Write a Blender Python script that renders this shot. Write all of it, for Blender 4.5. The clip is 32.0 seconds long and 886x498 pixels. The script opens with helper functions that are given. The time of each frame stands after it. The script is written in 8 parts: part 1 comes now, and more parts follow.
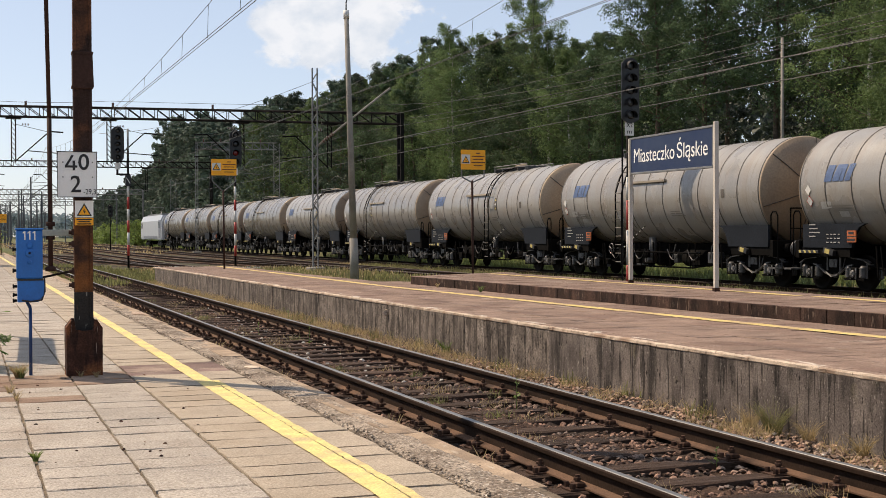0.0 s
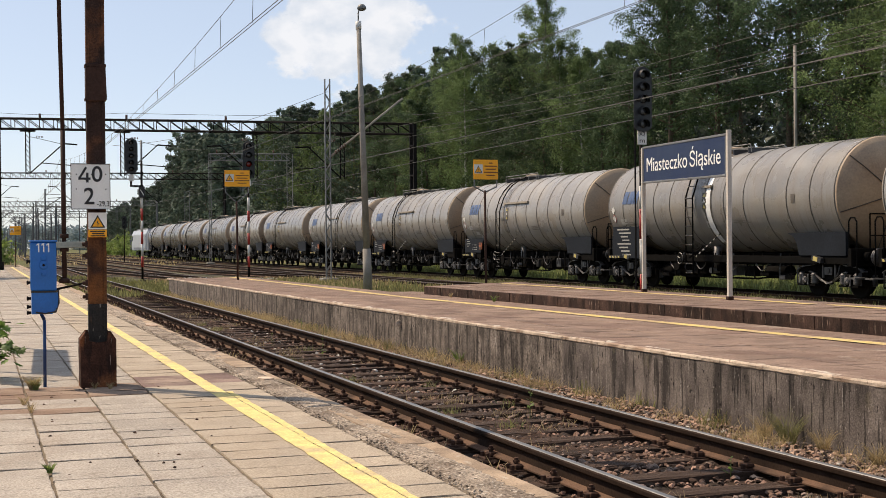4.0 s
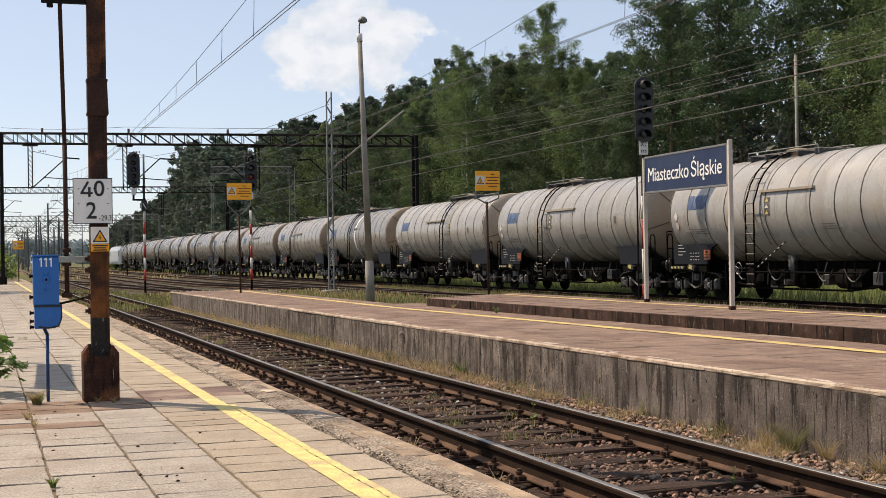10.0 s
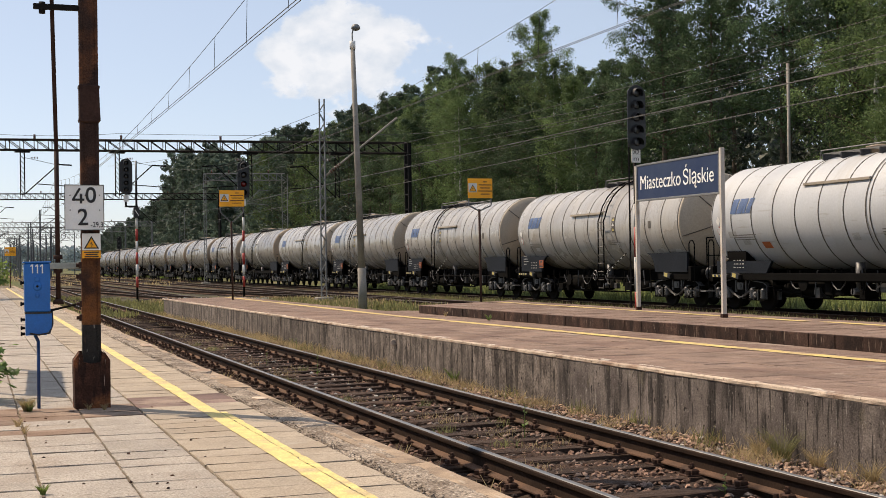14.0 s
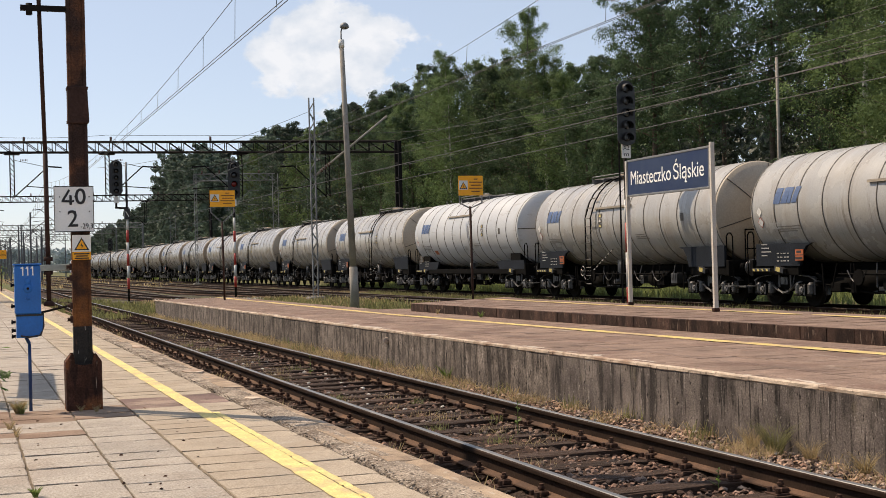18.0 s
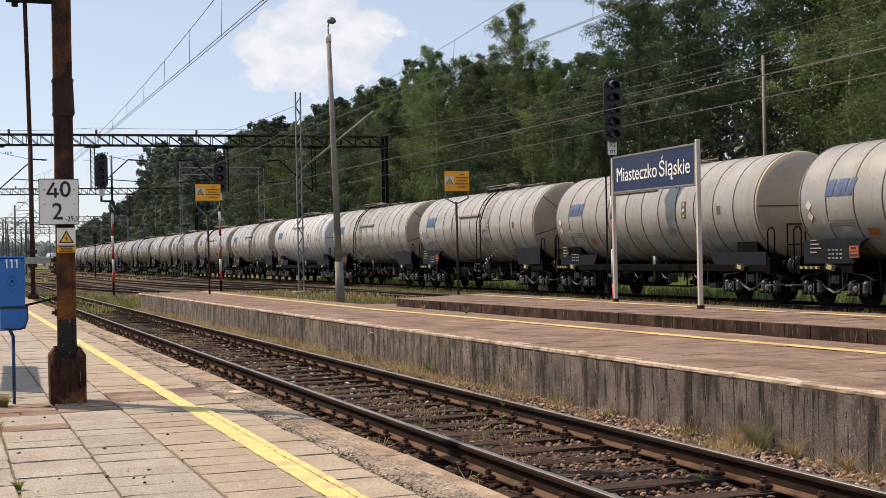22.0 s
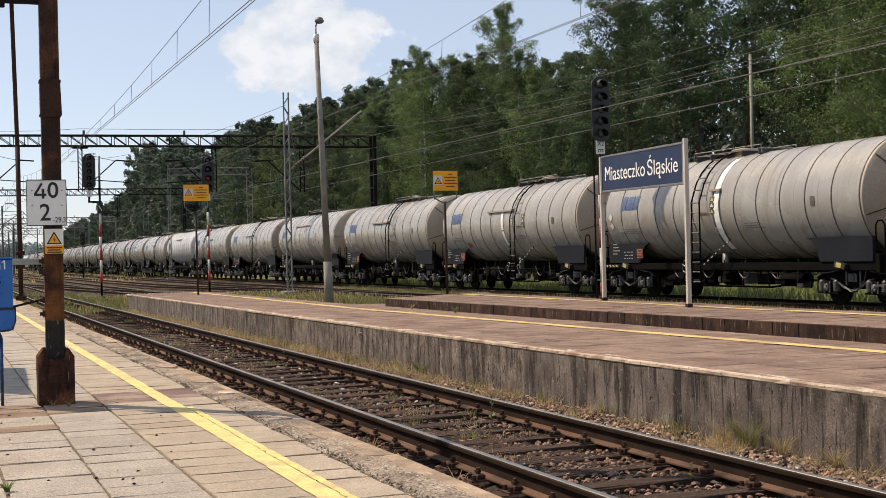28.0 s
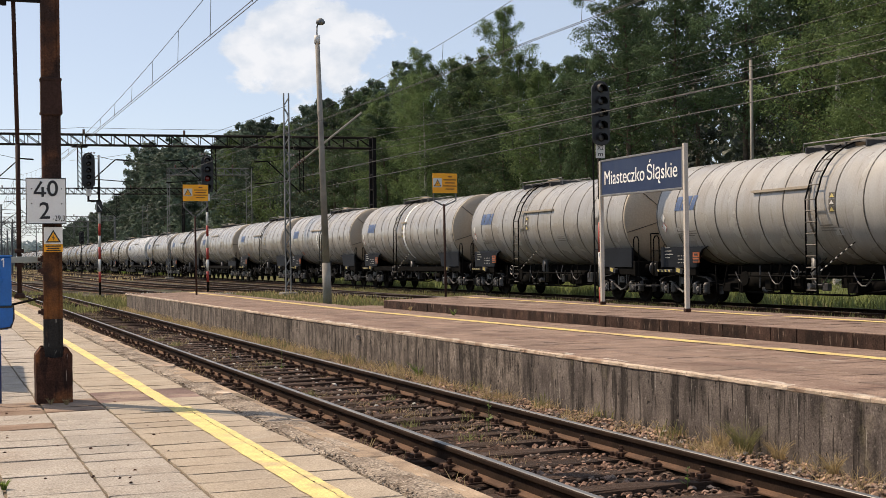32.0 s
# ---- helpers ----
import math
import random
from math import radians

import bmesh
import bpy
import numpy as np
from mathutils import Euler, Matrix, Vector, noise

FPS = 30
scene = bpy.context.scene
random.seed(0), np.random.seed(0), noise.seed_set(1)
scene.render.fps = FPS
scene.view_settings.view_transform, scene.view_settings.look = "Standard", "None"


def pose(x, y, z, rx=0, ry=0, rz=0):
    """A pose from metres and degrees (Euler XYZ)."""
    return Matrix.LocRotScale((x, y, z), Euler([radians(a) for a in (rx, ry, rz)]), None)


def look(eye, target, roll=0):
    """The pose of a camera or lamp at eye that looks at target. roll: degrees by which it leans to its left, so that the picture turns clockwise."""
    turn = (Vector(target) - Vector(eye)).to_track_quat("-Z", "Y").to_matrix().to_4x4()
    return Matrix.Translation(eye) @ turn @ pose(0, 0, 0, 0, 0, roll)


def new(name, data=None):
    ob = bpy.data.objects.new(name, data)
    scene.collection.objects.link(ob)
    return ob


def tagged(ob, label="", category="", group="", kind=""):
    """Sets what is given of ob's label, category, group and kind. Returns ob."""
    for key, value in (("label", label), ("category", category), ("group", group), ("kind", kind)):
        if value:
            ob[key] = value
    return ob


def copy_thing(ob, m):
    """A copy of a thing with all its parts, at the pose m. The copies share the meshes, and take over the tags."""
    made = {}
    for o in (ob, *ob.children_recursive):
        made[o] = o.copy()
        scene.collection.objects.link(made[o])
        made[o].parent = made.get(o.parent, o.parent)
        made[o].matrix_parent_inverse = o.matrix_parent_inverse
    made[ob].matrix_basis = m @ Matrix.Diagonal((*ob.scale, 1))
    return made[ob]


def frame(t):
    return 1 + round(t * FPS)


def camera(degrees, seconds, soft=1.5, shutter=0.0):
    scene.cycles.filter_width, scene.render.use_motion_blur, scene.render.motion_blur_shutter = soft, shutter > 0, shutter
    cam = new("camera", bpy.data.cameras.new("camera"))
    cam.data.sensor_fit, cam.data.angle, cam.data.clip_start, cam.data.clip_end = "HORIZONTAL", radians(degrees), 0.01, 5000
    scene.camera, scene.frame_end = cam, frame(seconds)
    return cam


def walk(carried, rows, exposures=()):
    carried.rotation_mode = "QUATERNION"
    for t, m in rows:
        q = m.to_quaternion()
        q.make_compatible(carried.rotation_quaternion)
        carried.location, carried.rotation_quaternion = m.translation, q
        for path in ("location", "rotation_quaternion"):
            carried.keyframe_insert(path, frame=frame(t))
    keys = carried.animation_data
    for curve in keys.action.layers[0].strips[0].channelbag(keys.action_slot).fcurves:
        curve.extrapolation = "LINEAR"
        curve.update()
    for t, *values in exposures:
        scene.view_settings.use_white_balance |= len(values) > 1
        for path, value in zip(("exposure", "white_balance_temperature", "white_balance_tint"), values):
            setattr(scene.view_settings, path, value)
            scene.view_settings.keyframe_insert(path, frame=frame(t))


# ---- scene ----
cam = camera(37.0, 32.0, soft=0.45)
PATH = [
    (0, -0.008, 0.018, 1.478, 89.359, 0.221, -19.819),
    (0.5, -0.010, 0.011, 1.476, 89.410, 0.310, -19.811),
    (1, -0.007, 0.013, 1.477, 89.415, 0.251, -19.707),
    (1.5, -0.012, 0.018, 1.477, 89.427, 0.166, -19.506),
    (2, -0.011, 0.016, 1.477, 89.440, 0.128, -19.489),
    (2.5, -0.007, 0.010, 1.478, 89.499, 0.196, -19.408),
    (3, -0.007, 0.013, 1.482, 89.688, 0.497, -19.414),
    (3.5, -0.004, 0.016, 1.481, 89.767, 0.452, -19.291),
    (5.5, -0.000, 0.009, 1.478, 89.836, 0.746, -19.067),
    (6, 0.001, 0.006, 1.480, 89.819, 0.734, -19.046),
    (6.5, -0.000, 0.004, 1.479, 89.944, 0.754, -19.045),
    (7, 0.001, 0.008, 1.480, 89.946, 0.993, -19.014),
    (7.5, 0.001, 0.013, 1.481, 90.098, 0.963, -19.015),
    (8, 0.002, 0.012, 1.481, 90.141, 0.939, -19.004),
    (8.5, -0.000, 0.004, 1.482, 90.193, 0.859, -18.995),
    (9, -0.000, -0.000, 1.480, 90.167, 1.003, -19.050),
    (9.5, 0.007, 0.006, 1.480, 90.135, 0.972, -19.087),
    (10, 0.001, -0.003, 1.483, 90.286, 0.916, -19.128),
    (10.5, 0.000, 0.001, 1.481, 90.324, 0.861, -19.201),
    (11, -0.002, -0.000, 1.481, 90.362, 0.869, -19.226),
    (11.5, -0.001, 0.002, 1.482, 90.407, 0.786, -19.232),
    (12, -0.001, 0.007, 1.479, 90.435, 0.720, -19.262),
    (12.5, -0.002, 0.003, 1.481, 90.428, 0.827, -19.302),
    (13, -0.004, -0.003, 1.482, 90.437, 0.912, -19.420),
    (13.5, -0.002, -0.002, 1.481, 90.459, 0.808, -19.425),
    (14, 0.008, -0.007, 1.483, 90.600, 0.800, -19.443),
    (14.5, 0.001, -0.014, 1.485, 90.626, 0.862, -19.508),
    (16.5, 0.015, -0.005, 1.479, 90.540, 1.825, -19.597),
    (17, 0.015, 0.005, 1.479, 90.537, 1.692, -19.698),
    (17.5, 0.014, -0.006, 1.481, 90.541, 1.590, -19.719),
    (18, 0.015, -0.001, 1.477, 90.502, 1.483, -19.802),
    (18.5, 0.013, -0.003, 1.480, 90.473, 1.363, -19.919),
    (19, 0.018, 0.003, 1.475, 90.398, 1.258, -20.036),
    (19.5, 0.017, -0.004, 1.479, 90.369, 1.209, -20.118),
    (20, 0.015, -0.001, 1.478, 90.349, 1.163, -20.161),
    (20.5, 0.016, 0.001, 1.477, 90.329, 1.093, -20.317),
    (21, 0.018, -0.003, 1.473, 90.329, 1.015, -20.298),
    (21.5, 0.015, -0.001, 1.472, 90.313, 1.103, -20.371),
    (22, 0.016, -0.001, 1.475, 90.296, 1.105, -20.418),
    (22.5, 0.023, -0.001, 1.473, 90.282, 1.162, -20.471),
    (23, 0.018, -0.014, 1.476, 90.264, 1.055, -20.436),
    (23.5, 0.018, -0.007, 1.474, 90.286, 0.928, -20.699),
    (24, 0.018, -0.012, 1.477, 90.273, 0.907, -20.822),
    (24.5, 0.020, -0.013, 1.475, 90.273, 0.842, -20.872),
    (25, 0.016, -0.008, 1.476, 90.293, 0.782, -20.926),
    (25.5, 0.012, -0.016, 1.480, 90.295, 0.765, -20.963),
    (27.5, 0.016, -0.010, 1.478, 90.319, 1.227, -20.922),
    (28, 0.014, -0.004, 1.475, 90.268, 1.328, -20.909),
    (28.5, 0.018, -0.008, 1.475, 90.260, 1.392, -20.871),
    (29, 0.018, -0.015, 1.475, 90.247, 1.345, -20.910),
    (29.5, 0.023, -0.015, 1.473, 90.277, 1.254, -20.945),
    (30, 0.018, -0.008, 1.473, 90.336, 1.142, -20.953),
    (30.5, 0.015, -0.002, 1.473, 90.337, 1.014, -20.963),
    (31, 0.011, -0.016, 1.476, 90.343, 0.944, -21.036),
    (31.5, 0.011, -0.008, 1.476, 90.358, 0.843, -20.992),
    (32, 0.010, -0.008, 1.472, 90.379, 0.754, -20.966),]
walk(cam, [(t, pose(x, y, z, rx, ry, rz)) for t, x, y, z, rx, ry, rz in PATH],
     exposures=[(0, 0.05, 7050, 13), (32, 0.05, 7050, 13)])

# x runs across the tracks, y along them, z = 0 is the top of the rails
SUN_AZ, SUN_EL = radians(-40.0), radians(51.0)   # measured from +y towards +x

# ---------------------------------------------------------------- world and light
world = bpy.data.worlds.new("world")
scene.world = world
world.use_nodes = True
wn, wl = world.node_tree.nodes, world.node_tree.links
wn.clear()
sky = wn.new("ShaderNodeTexSky")
sky.sky_type, sky.sun_disc = "NISHITA", False
sky.sun_elevation, sky.sun_rotation = SUN_EL, SUN_AZ
sky.altitude, sky.air_density, sky.dust_density, sky.ozone_density = 280, 0.70, 1.0, 0.8
wbg = wn.new("ShaderNodeBackground")
wbg.inputs["Strength"].default_value = 0.135
wout = wn.new("ShaderNodeOutputWorld")
haze = wn.new("ShaderNodeMix")
haze.data_type = "RGBA"
haze.inputs["Factor"].default_value = 0.42
haze.inputs["B"].default_value = (5.2, 6.2, 7.5, 1)
wl.new(sky.outputs[0], haze.inputs["A"])
wl.new(haze.outputs["Result"], wbg.inputs["Color"])
wl.new(wbg.outputs[0], wout.inputs["Surface"])

sun_data = bpy.data.lights.new("sun", "SUN")
sun_data.energy, sun_data.angle, sun_data.color = 4.9, radians(0.55), (1.0, 0.87, 0.70)
sun = new("sun", sun_data)
sun_from = Vector((math.sin(SUN_AZ) * math.cos(SUN_EL), math.cos(SUN_AZ) * math.cos(SUN_EL), math.sin(SUN_EL)))
sun.matrix_world = look(sun_from * 100, (0, 0, 0))


# ---------------------------------------------------------------- materials
def mat(name, base, rough=0.8, metal=0.0, var=0.25, scale=3.0, fine=40.0, bump=0.15, second=None, second_amount=0.5,
        streak=None, per_object=0.0, per_island=0.0, spec=None, stretch=(1, 1, 1), transmit=0.0, fixed=False, shift=False, grainy=None):
    """A surface with a coarse and a fine variation of colour, a second colour in patches and some relief."""
    m = bpy.data.materials.new(name)
    m.use_nodes = True
    n, l = m.node_tree.nodes, m.node_tree.links
    b = n["Principled BSDF"]
    b.inputs["Roughness"].default_value, b.inputs["Metallic"].default_value = rough, metal
    b.inputs["Specular IOR Level"].default_value = spec if spec is not None else 0.15 if rough > 0.7 else 0.5
    co = n.new("ShaderNodeTexCoord")
    mp = n.new("ShaderNodeMapping")
    mp.inputs["Scale"].default_value = stretch
    geo = n.new("ShaderNodeNewGeometry")
    src = geo.outputs["Position"] if fixed else co.outputs["Object"]
    if shift:
        oi0, va = n.new("ShaderNodeObjectInfo"), n.new("ShaderNodeVectorMath")
        va.operation = "MULTIPLY_ADD"
        l.new(oi0.outputs["Random"], va.inputs[0])
        va.inputs[1].default_value = (37, 53, 11)
        l.new(src, va.inputs[2])
        src = va.outputs["Vector"]
    l.new(src, mp.inputs["Vector"])

    def tex(sc, detail=4.0, vec=None):
        t = n.new("ShaderNodeTexNoise")
        t.inputs["Scale"].default_value, t.inputs["Detail"].default_value = sc, detail
        l.new(vec or mp.outputs["Vector"], t.inputs["Vector"])
        return t.outputs["Fac"]

    def ramp(src, lo, hi, a=0.0, c=1.0):
        r = n.new("ShaderNodeMapRange")
        r.inputs["From Min"].default_value, r.inputs["From Max"].default_value = lo, hi
        r.inputs["To Min"].default_value, r.inputs["To Max"].default_value = a, c
        l.new(src, r.inputs["Value"])
        return r.outputs["Result"]

    def mix(fac, a, c, mode="MIX"):
        x = n.new("ShaderNodeMix")
        x.data_type, x.blend_type = "RGBA", mode
        for sock, v in ((x.inputs["Factor"], fac), (x.inputs["A"], a), (x.inputs["B"], c)):
            if isinstance(v, (int, float)):
                sock.default_value = v
            elif isinstance(v, tuple):
                sock.default_value = (*v[:3], 1)
            else:
                l.new(v, sock)
        return x.outputs["Result"]

    coarse, grain = tex(scale), tex(fine, 3.0)
    col = mix(ramp(coarse, 0.3, 0.7), tuple(c * (1 - var) for c in base), tuple(min(1, c * (1 + var * 0.6)) for c in base))
    if second:
        col = mix(ramp(tex(scale * 0.6 + 0.13, 6.0), 0.62 - second_amount * 0.3, 0.72 - second_amount * 0.15), col, second)
    for sk in (streak if isinstance(streak, list) else [streak] if streak else []):
        st = n.new("ShaderNodeMapping")
        st.inputs["Scale"].default_value = sk[1]
        l.new(src, st.inputs["Vector"])
        col = mix(ramp(tex(1.0, 5.0, st.outputs["Vector"]), sk[2], sk[2] + (sk[4] if len(sk) > 4 else 0.2), 0, sk[3]), col, sk[0])
    g = n.new("ShaderNodeCombineColor")
    gr = var if grainy is None else grainy
    gv = ramp(grain, 0.25, 0.75, 1 - gr * 0.9, 1 + gr * 0.7)
    for i in range(3):
        l.new(gv, g.inputs[i])
    col = mix(1.0, col, g.outputs[0], "MULTIPLY")
    for amount, source in ((per_object, "obj"), (per_island, "isl")):
        if amount:
            if source == "obj":
                oi = n.new("ShaderNodeObjectInfo")
                rnd = oi.outputs["Random"]
            else:
                rnd = geo.outputs["Random Per Island"]
            c2 = n.new("ShaderNodeCombineColor")
            rv = ramp(rnd, 0, 1, 1 - amount, 1 + amount)
            for i in range(3):
                l.new(rv, c2.inputs[i])
            col = mix(1.0, col, c2.outputs[0], "MULTIPLY")
    l.new(col, b.inputs["Base Color"])
    if bump:
        bp = n.new("ShaderNodeBump")
        bp.inputs["Strength"].default_value, bp.inputs["Distance"].default_value = bump, 0.02
        l.new(grain, bp.inputs["Height"])
        l.new(bp.outputs["Normal"], b.inputs["Normal"])
    if transmit:
        tr = n.new("ShaderNodeBsdfTranslucent")
        l.new(col, tr.inputs["Color"])
        ms = n.new("ShaderNodeMixShader")
        ms.inputs[0].default_value = transmit
        l.new(b.outputs[0], ms.inputs[1])
        l.new(tr.outputs[0], ms.inputs[2])
        l.new(ms.outputs[0], n["Material Output"].inputs["Surface"])
    rr = ramp(coarse, 0.3, 0.7, max(0.03, rough - 0.08), min(1, rough + 0.08))
    l.new(rr, b.inputs["Roughness"])
    return m


M = {}
M["ground"] = mat("ground_soil", (0.16, 0.12, 0.075), 0.95, var=0.4, scale=0.4, fine=9, second=(0.10, 0.12, 0.04), second_amount=0.9)
M["ballast"] = mat("ballast", (0.075, 0.046, 0.033), 0.95, var=0.5, scale=2.2, fine=60, grainy=0.7, bump=0.9, second=(0.04, 0.032, 0.027), second_amount=0.7)
M["ballast_yard"] = mat("oily_yard_ballast", (0.062, 0.046, 0.035), 0.95, var=0.45, scale=0.7, fine=12, bump=0.8, second=(0.12, 0.115, 0.055), second_amount=0.6)
M["stone"] = mat("ballast_stone", (0.205, 0.125, 0.092), 0.9, var=0.4, scale=6, fine=90, per_island=0.8, second=(0.165, 0.135, 0.118), second_amount=0.45, fixed=True)
M["stone_pale"] = mat("pale_limestone", (0.55, 0.51, 0.46), 0.9, var=0.25, scale=9, fine=70, per_island=0.3)
M["slab"] = mat("concrete_slab", (0.41, 0.362, 0.312), 0.9, var=0.18, scale=2.2, fine=75, grainy=0.46, bump=0.35, second=(0.34, 0.285, 0.235), second_amount=0.3,
                streak=[((0.17, 0.135, 0.10), (4, 30, 1), 0.67, 0.75, 0.03), ((0.50, 0.46, 0.41), (9, 14, 1), 0.60, 0.4, 0.08), ((0.21, 0.17, 0.14), (45, 60, 1), 0.57, 0.6, 0.07)], per_object=0.06, fixed=True)
M["slab_brown"] = mat("brown_platform_slab", (0.265, 0.186, 0.146), 0.9, var=0.28, scale=2.4, fine=60, grainy=0.45, bump=0.3, second=(0.20, 0.132, 0.105), second_amount=0.5,
                      streak=[((0.44, 0.37, 0.31), (2.5, 0.7, 1), 0.65, 0.55, 0.08), ((0.085, 0.055, 0.045), (0.9, 9, 1), 0.60, 0.7, 0.05), ((0.40, 0.32, 0.27), (3, 16, 1), 0.64, 0.5, 0.05),
                              ((0.11, 0.075, 0.06), (26, 26, 1), 0.63, 0.6, 0.06)], per_object=0.09, fixed=True)
M["slab_red"] = mat("tan_concrete_slab", (0.41, 0.342, 0.268), 0.9, var=0.16, scale=2.0, fine=85, grainy=0.42, bump=0.3, second=(0.36, 0.292, 0.222), second_amount=0.35,
                    streak=[((0.17, 0.13, 0.092), (4, 30, 1), 0.67, 0.7, 0.03), ((0.26, 0.205, 0.155), (50, 66, 1), 0.58, 0.55, 0.07), ((0.46, 0.41, 0.34), (3, 5, 1), 0.62, 0.4, 0.1)], per_object=0.05, fixed=True)
M["joint"] = mat("joint_dirt", (0.185, 0.145, 0.105), 0.95, var=0.45, scale=3, fine=50, grainy=0.6)
M["yellow_line"] = mat("yellow_line_paint", (0.74, 0.605, 0.25), 0.8, var=0.14, scale=6, fine=80, grainy=0.3, bump=0.2, second=(0.55, 0.43, 0.24), second_amount=0.4,
                       streak=[((0.40, 0.32, 0.20), (4, 30, 1), 0.68, 0.7, 0.03), ((0.48, 0.385, 0.25), (60, 60, 1), 0.60, 0.55, 0.06)], fixed=True)
M["yellow_worn"] = mat("worn_yellow_paint", (0.66, 0.50, 0.20), 0.85, var=0.2, scale=2.5, fine=50, grainy=0.4, second=(0.46, 0.33, 0.19), second_amount=0.45, streak=[((0.33, 0.235, 0.17), (14, 9, 1), 0.60, 0.75, 0.06)], fixed=True)
M["stone_tan"] = mat("tan_stone", (0.37, 0.243, 0.172), 0.9, var=0.35, scale=7, fine=80, per_island=0.65, second=(0.25, 0.195, 0.16), second_amount=0.5, fixed=True)
M["kerb"] = mat("kerb_concrete", (0.42, 0.315, 0.225), 0.9, var=0.3, scale=5, fine=90, bump=0.35, second=(0.25, 0.185, 0.135), second_amount=0.5, streak=[((0.50, 0.43, 0.35), (12, 5, 1), 0.60, 0.6, 0.08), ((0.12, 0.09, 0.07), (40, 40, 1), 0.63, 0.6, 0.06)], fixed=True)
M["rubble"] = mat("crumbled_concrete", (0.36, 0.295, 0.235), 0.95, var=0.4, scale=4, fine=60, grainy=0.8, bump=0.7, second=(0.17, 0.13, 0.10), second_amount=0.6,
                  streak=[((0.54, 0.48, 0.41), (30, 30, 1), 0.58, 0.75, 0.06), ((0.085, 0.065, 0.052), (24, 24, 1), 0.59, 0.85, 0.05)], per_island=0.35, fixed=True)
M["kerb_light"] = mat("pale_kerb_concrete", (0.56, 0.45, 0.355), 0.9, var=0.28, scale=6, fine=90, bump=0.2, second=(0.33, 0.23, 0.17), second_amount=0.45, streak=((0.16, 0.12, 0.10), (20, 20, 20), 0.62, 0.7, 0.05), per_object=0.1, fixed=True)
M["wall"] = mat("mottled_wall_concrete", (0.20, 0.168, 0.15), 0.92, var=0.42, scale=3.2, fine=60, grainy=0.5, bump=0.25, second=(0.115, 0.096, 0.088), second_amount=0.6,
                streak=[((0.032, 0.027, 0.025), (4.5, 4.5, 1.1), 0.50, 0.85, 0.12), ((0.022, 0.019, 0.018), (26, 26, 1.8), 0.57, 0.8, 0.06), ((0.26, 0.225, 0.13), (3, 3, 2), 0.64, 0.35, 0.1),
                        ((0.50, 0.46, 0.42), (60, 60, 1.6), 0.66, 0.65, 0.04), ((0.36, 0.32, 0.29), (40, 40, 26), 0.65, 0.6, 0.04), ((0.012, 0.010, 0.010), (30, 30, 12), 0.65, 0.9, 0.03)], per_object=0.07, fixed=True)
M["wall_ribbed"] = mat("board_marked_wall_concrete", (0.225, 0.188, 0.162), 0.92, var=0.35, scale=5, fine=40, grainy=0.7, bump=0.3, second=(0.135, 0.112, 0.097), second_amount=0.5,
                       streak=[((0.04, 0.033, 0.030), (9, 9, 1.0), 0.50, 0.75, 0.1), ((0.02, 0.016, 0.015), (24, 24, 2.6), 0.59, 0.85, 0.06), ((0.40, 0.36, 0.32), (36, 36, 2.4), 0.64, 0.6, 0.05),
                               ((0.012, 0.010, 0.010), (22, 22, 10), 0.64, 0.9, 0.04)], per_object=0.14, fixed=True)
M["border"] = mat("peeling_border_paving", (0.30, 0.215, 0.17), 0.92, var=0.3, scale=3, fine=60, grainy=0.5, bump=0.3, second=(0.21, 0.145, 0.115), second_amount=0.5,
                  streak=[((0.60, 0.54, 0.47), (5, 2.2, 1), 0.56, 0.8, 0.06), ((0.09, 0.06, 0.05), (3, 12, 1), 0.60, 0.7, 0.05)], per_object=0.1, fixed=True)
M["wall_red"] = mat("raised_wall_brownish_concrete", (0.070, 0.042, 0.033), 0.9, var=0.5, scale=5, fine=55, grainy=0.6, bump=0.2, streak=[((0.022, 0.014, 0.012), (6, 6, 1.5), 0.45, 0.85), ((0.24, 0.18, 0.14), (26, 26, 5), 0.62, 0.7, 0.06)], per_object=0.35, fixed=True)
M["rail"] = mat("rail_rust", (0.135, 0.079, 0.052), 0.85, 0.0, var=0.3, scale=3, fine=80, second=(0.055, 0.036, 0.028), second_amount=0.4, fixed=True)
M["rail_head"] = mat("greasy_rail_head", (0.036, 0.023, 0.017), 0.85, 0.0, var=0.35, scale=3, fine=60, spec=0.06, fixed=True)
M["rail_top"] = mat("rail_running_surface", (0.22, 0.21, 0.20), 0.45, 0.7, var=0.1, scale=1.5, fine=20, bump=0.03)
M["sleeper"] = mat("sleeper_wood", (0.074, 0.047, 0.035), 0.85, var=0.4, scale=3, fine=45, bump=0.8, stretch=(0.6, 6, 6), streak=((0.17, 0.125, 0.095), (1.0, 26, 26), 0.58, 0.6, 0.08), per_object=0.35)
M["fastening"] = mat("fastening_rust", (0.075, 0.042, 0.030), 0.8, 0.0, var=0.4, scale=9, fine=70)
M["rust_orange"] = mat("bright_rust", (0.30, 0.115, 0.036), 0.85, 0.0, var=0.4, scale=5, fine=60, second=(0.055, 0.030, 0.022), second_amount=0.7, streak=((0.045, 0.025, 0.02), (9, 9, 1.6), 0.5, 0.85))
M["bar_grey"] = mat("grey_green_bar_paint", (0.33, 0.36, 0.33), 0.6, var=0.15)
M["rust"] = mat("rusty_steel", (0.055, 0.032, 0.026), 0.8, 0.0, var=0.45, scale=4, fine=55, bump=0.4, second=(0.19, 0.078, 0.038), second_amount=0.4, streak=((0.028, 0.018, 0.016), (12, 12, 1.0), 0.52, 0.7))
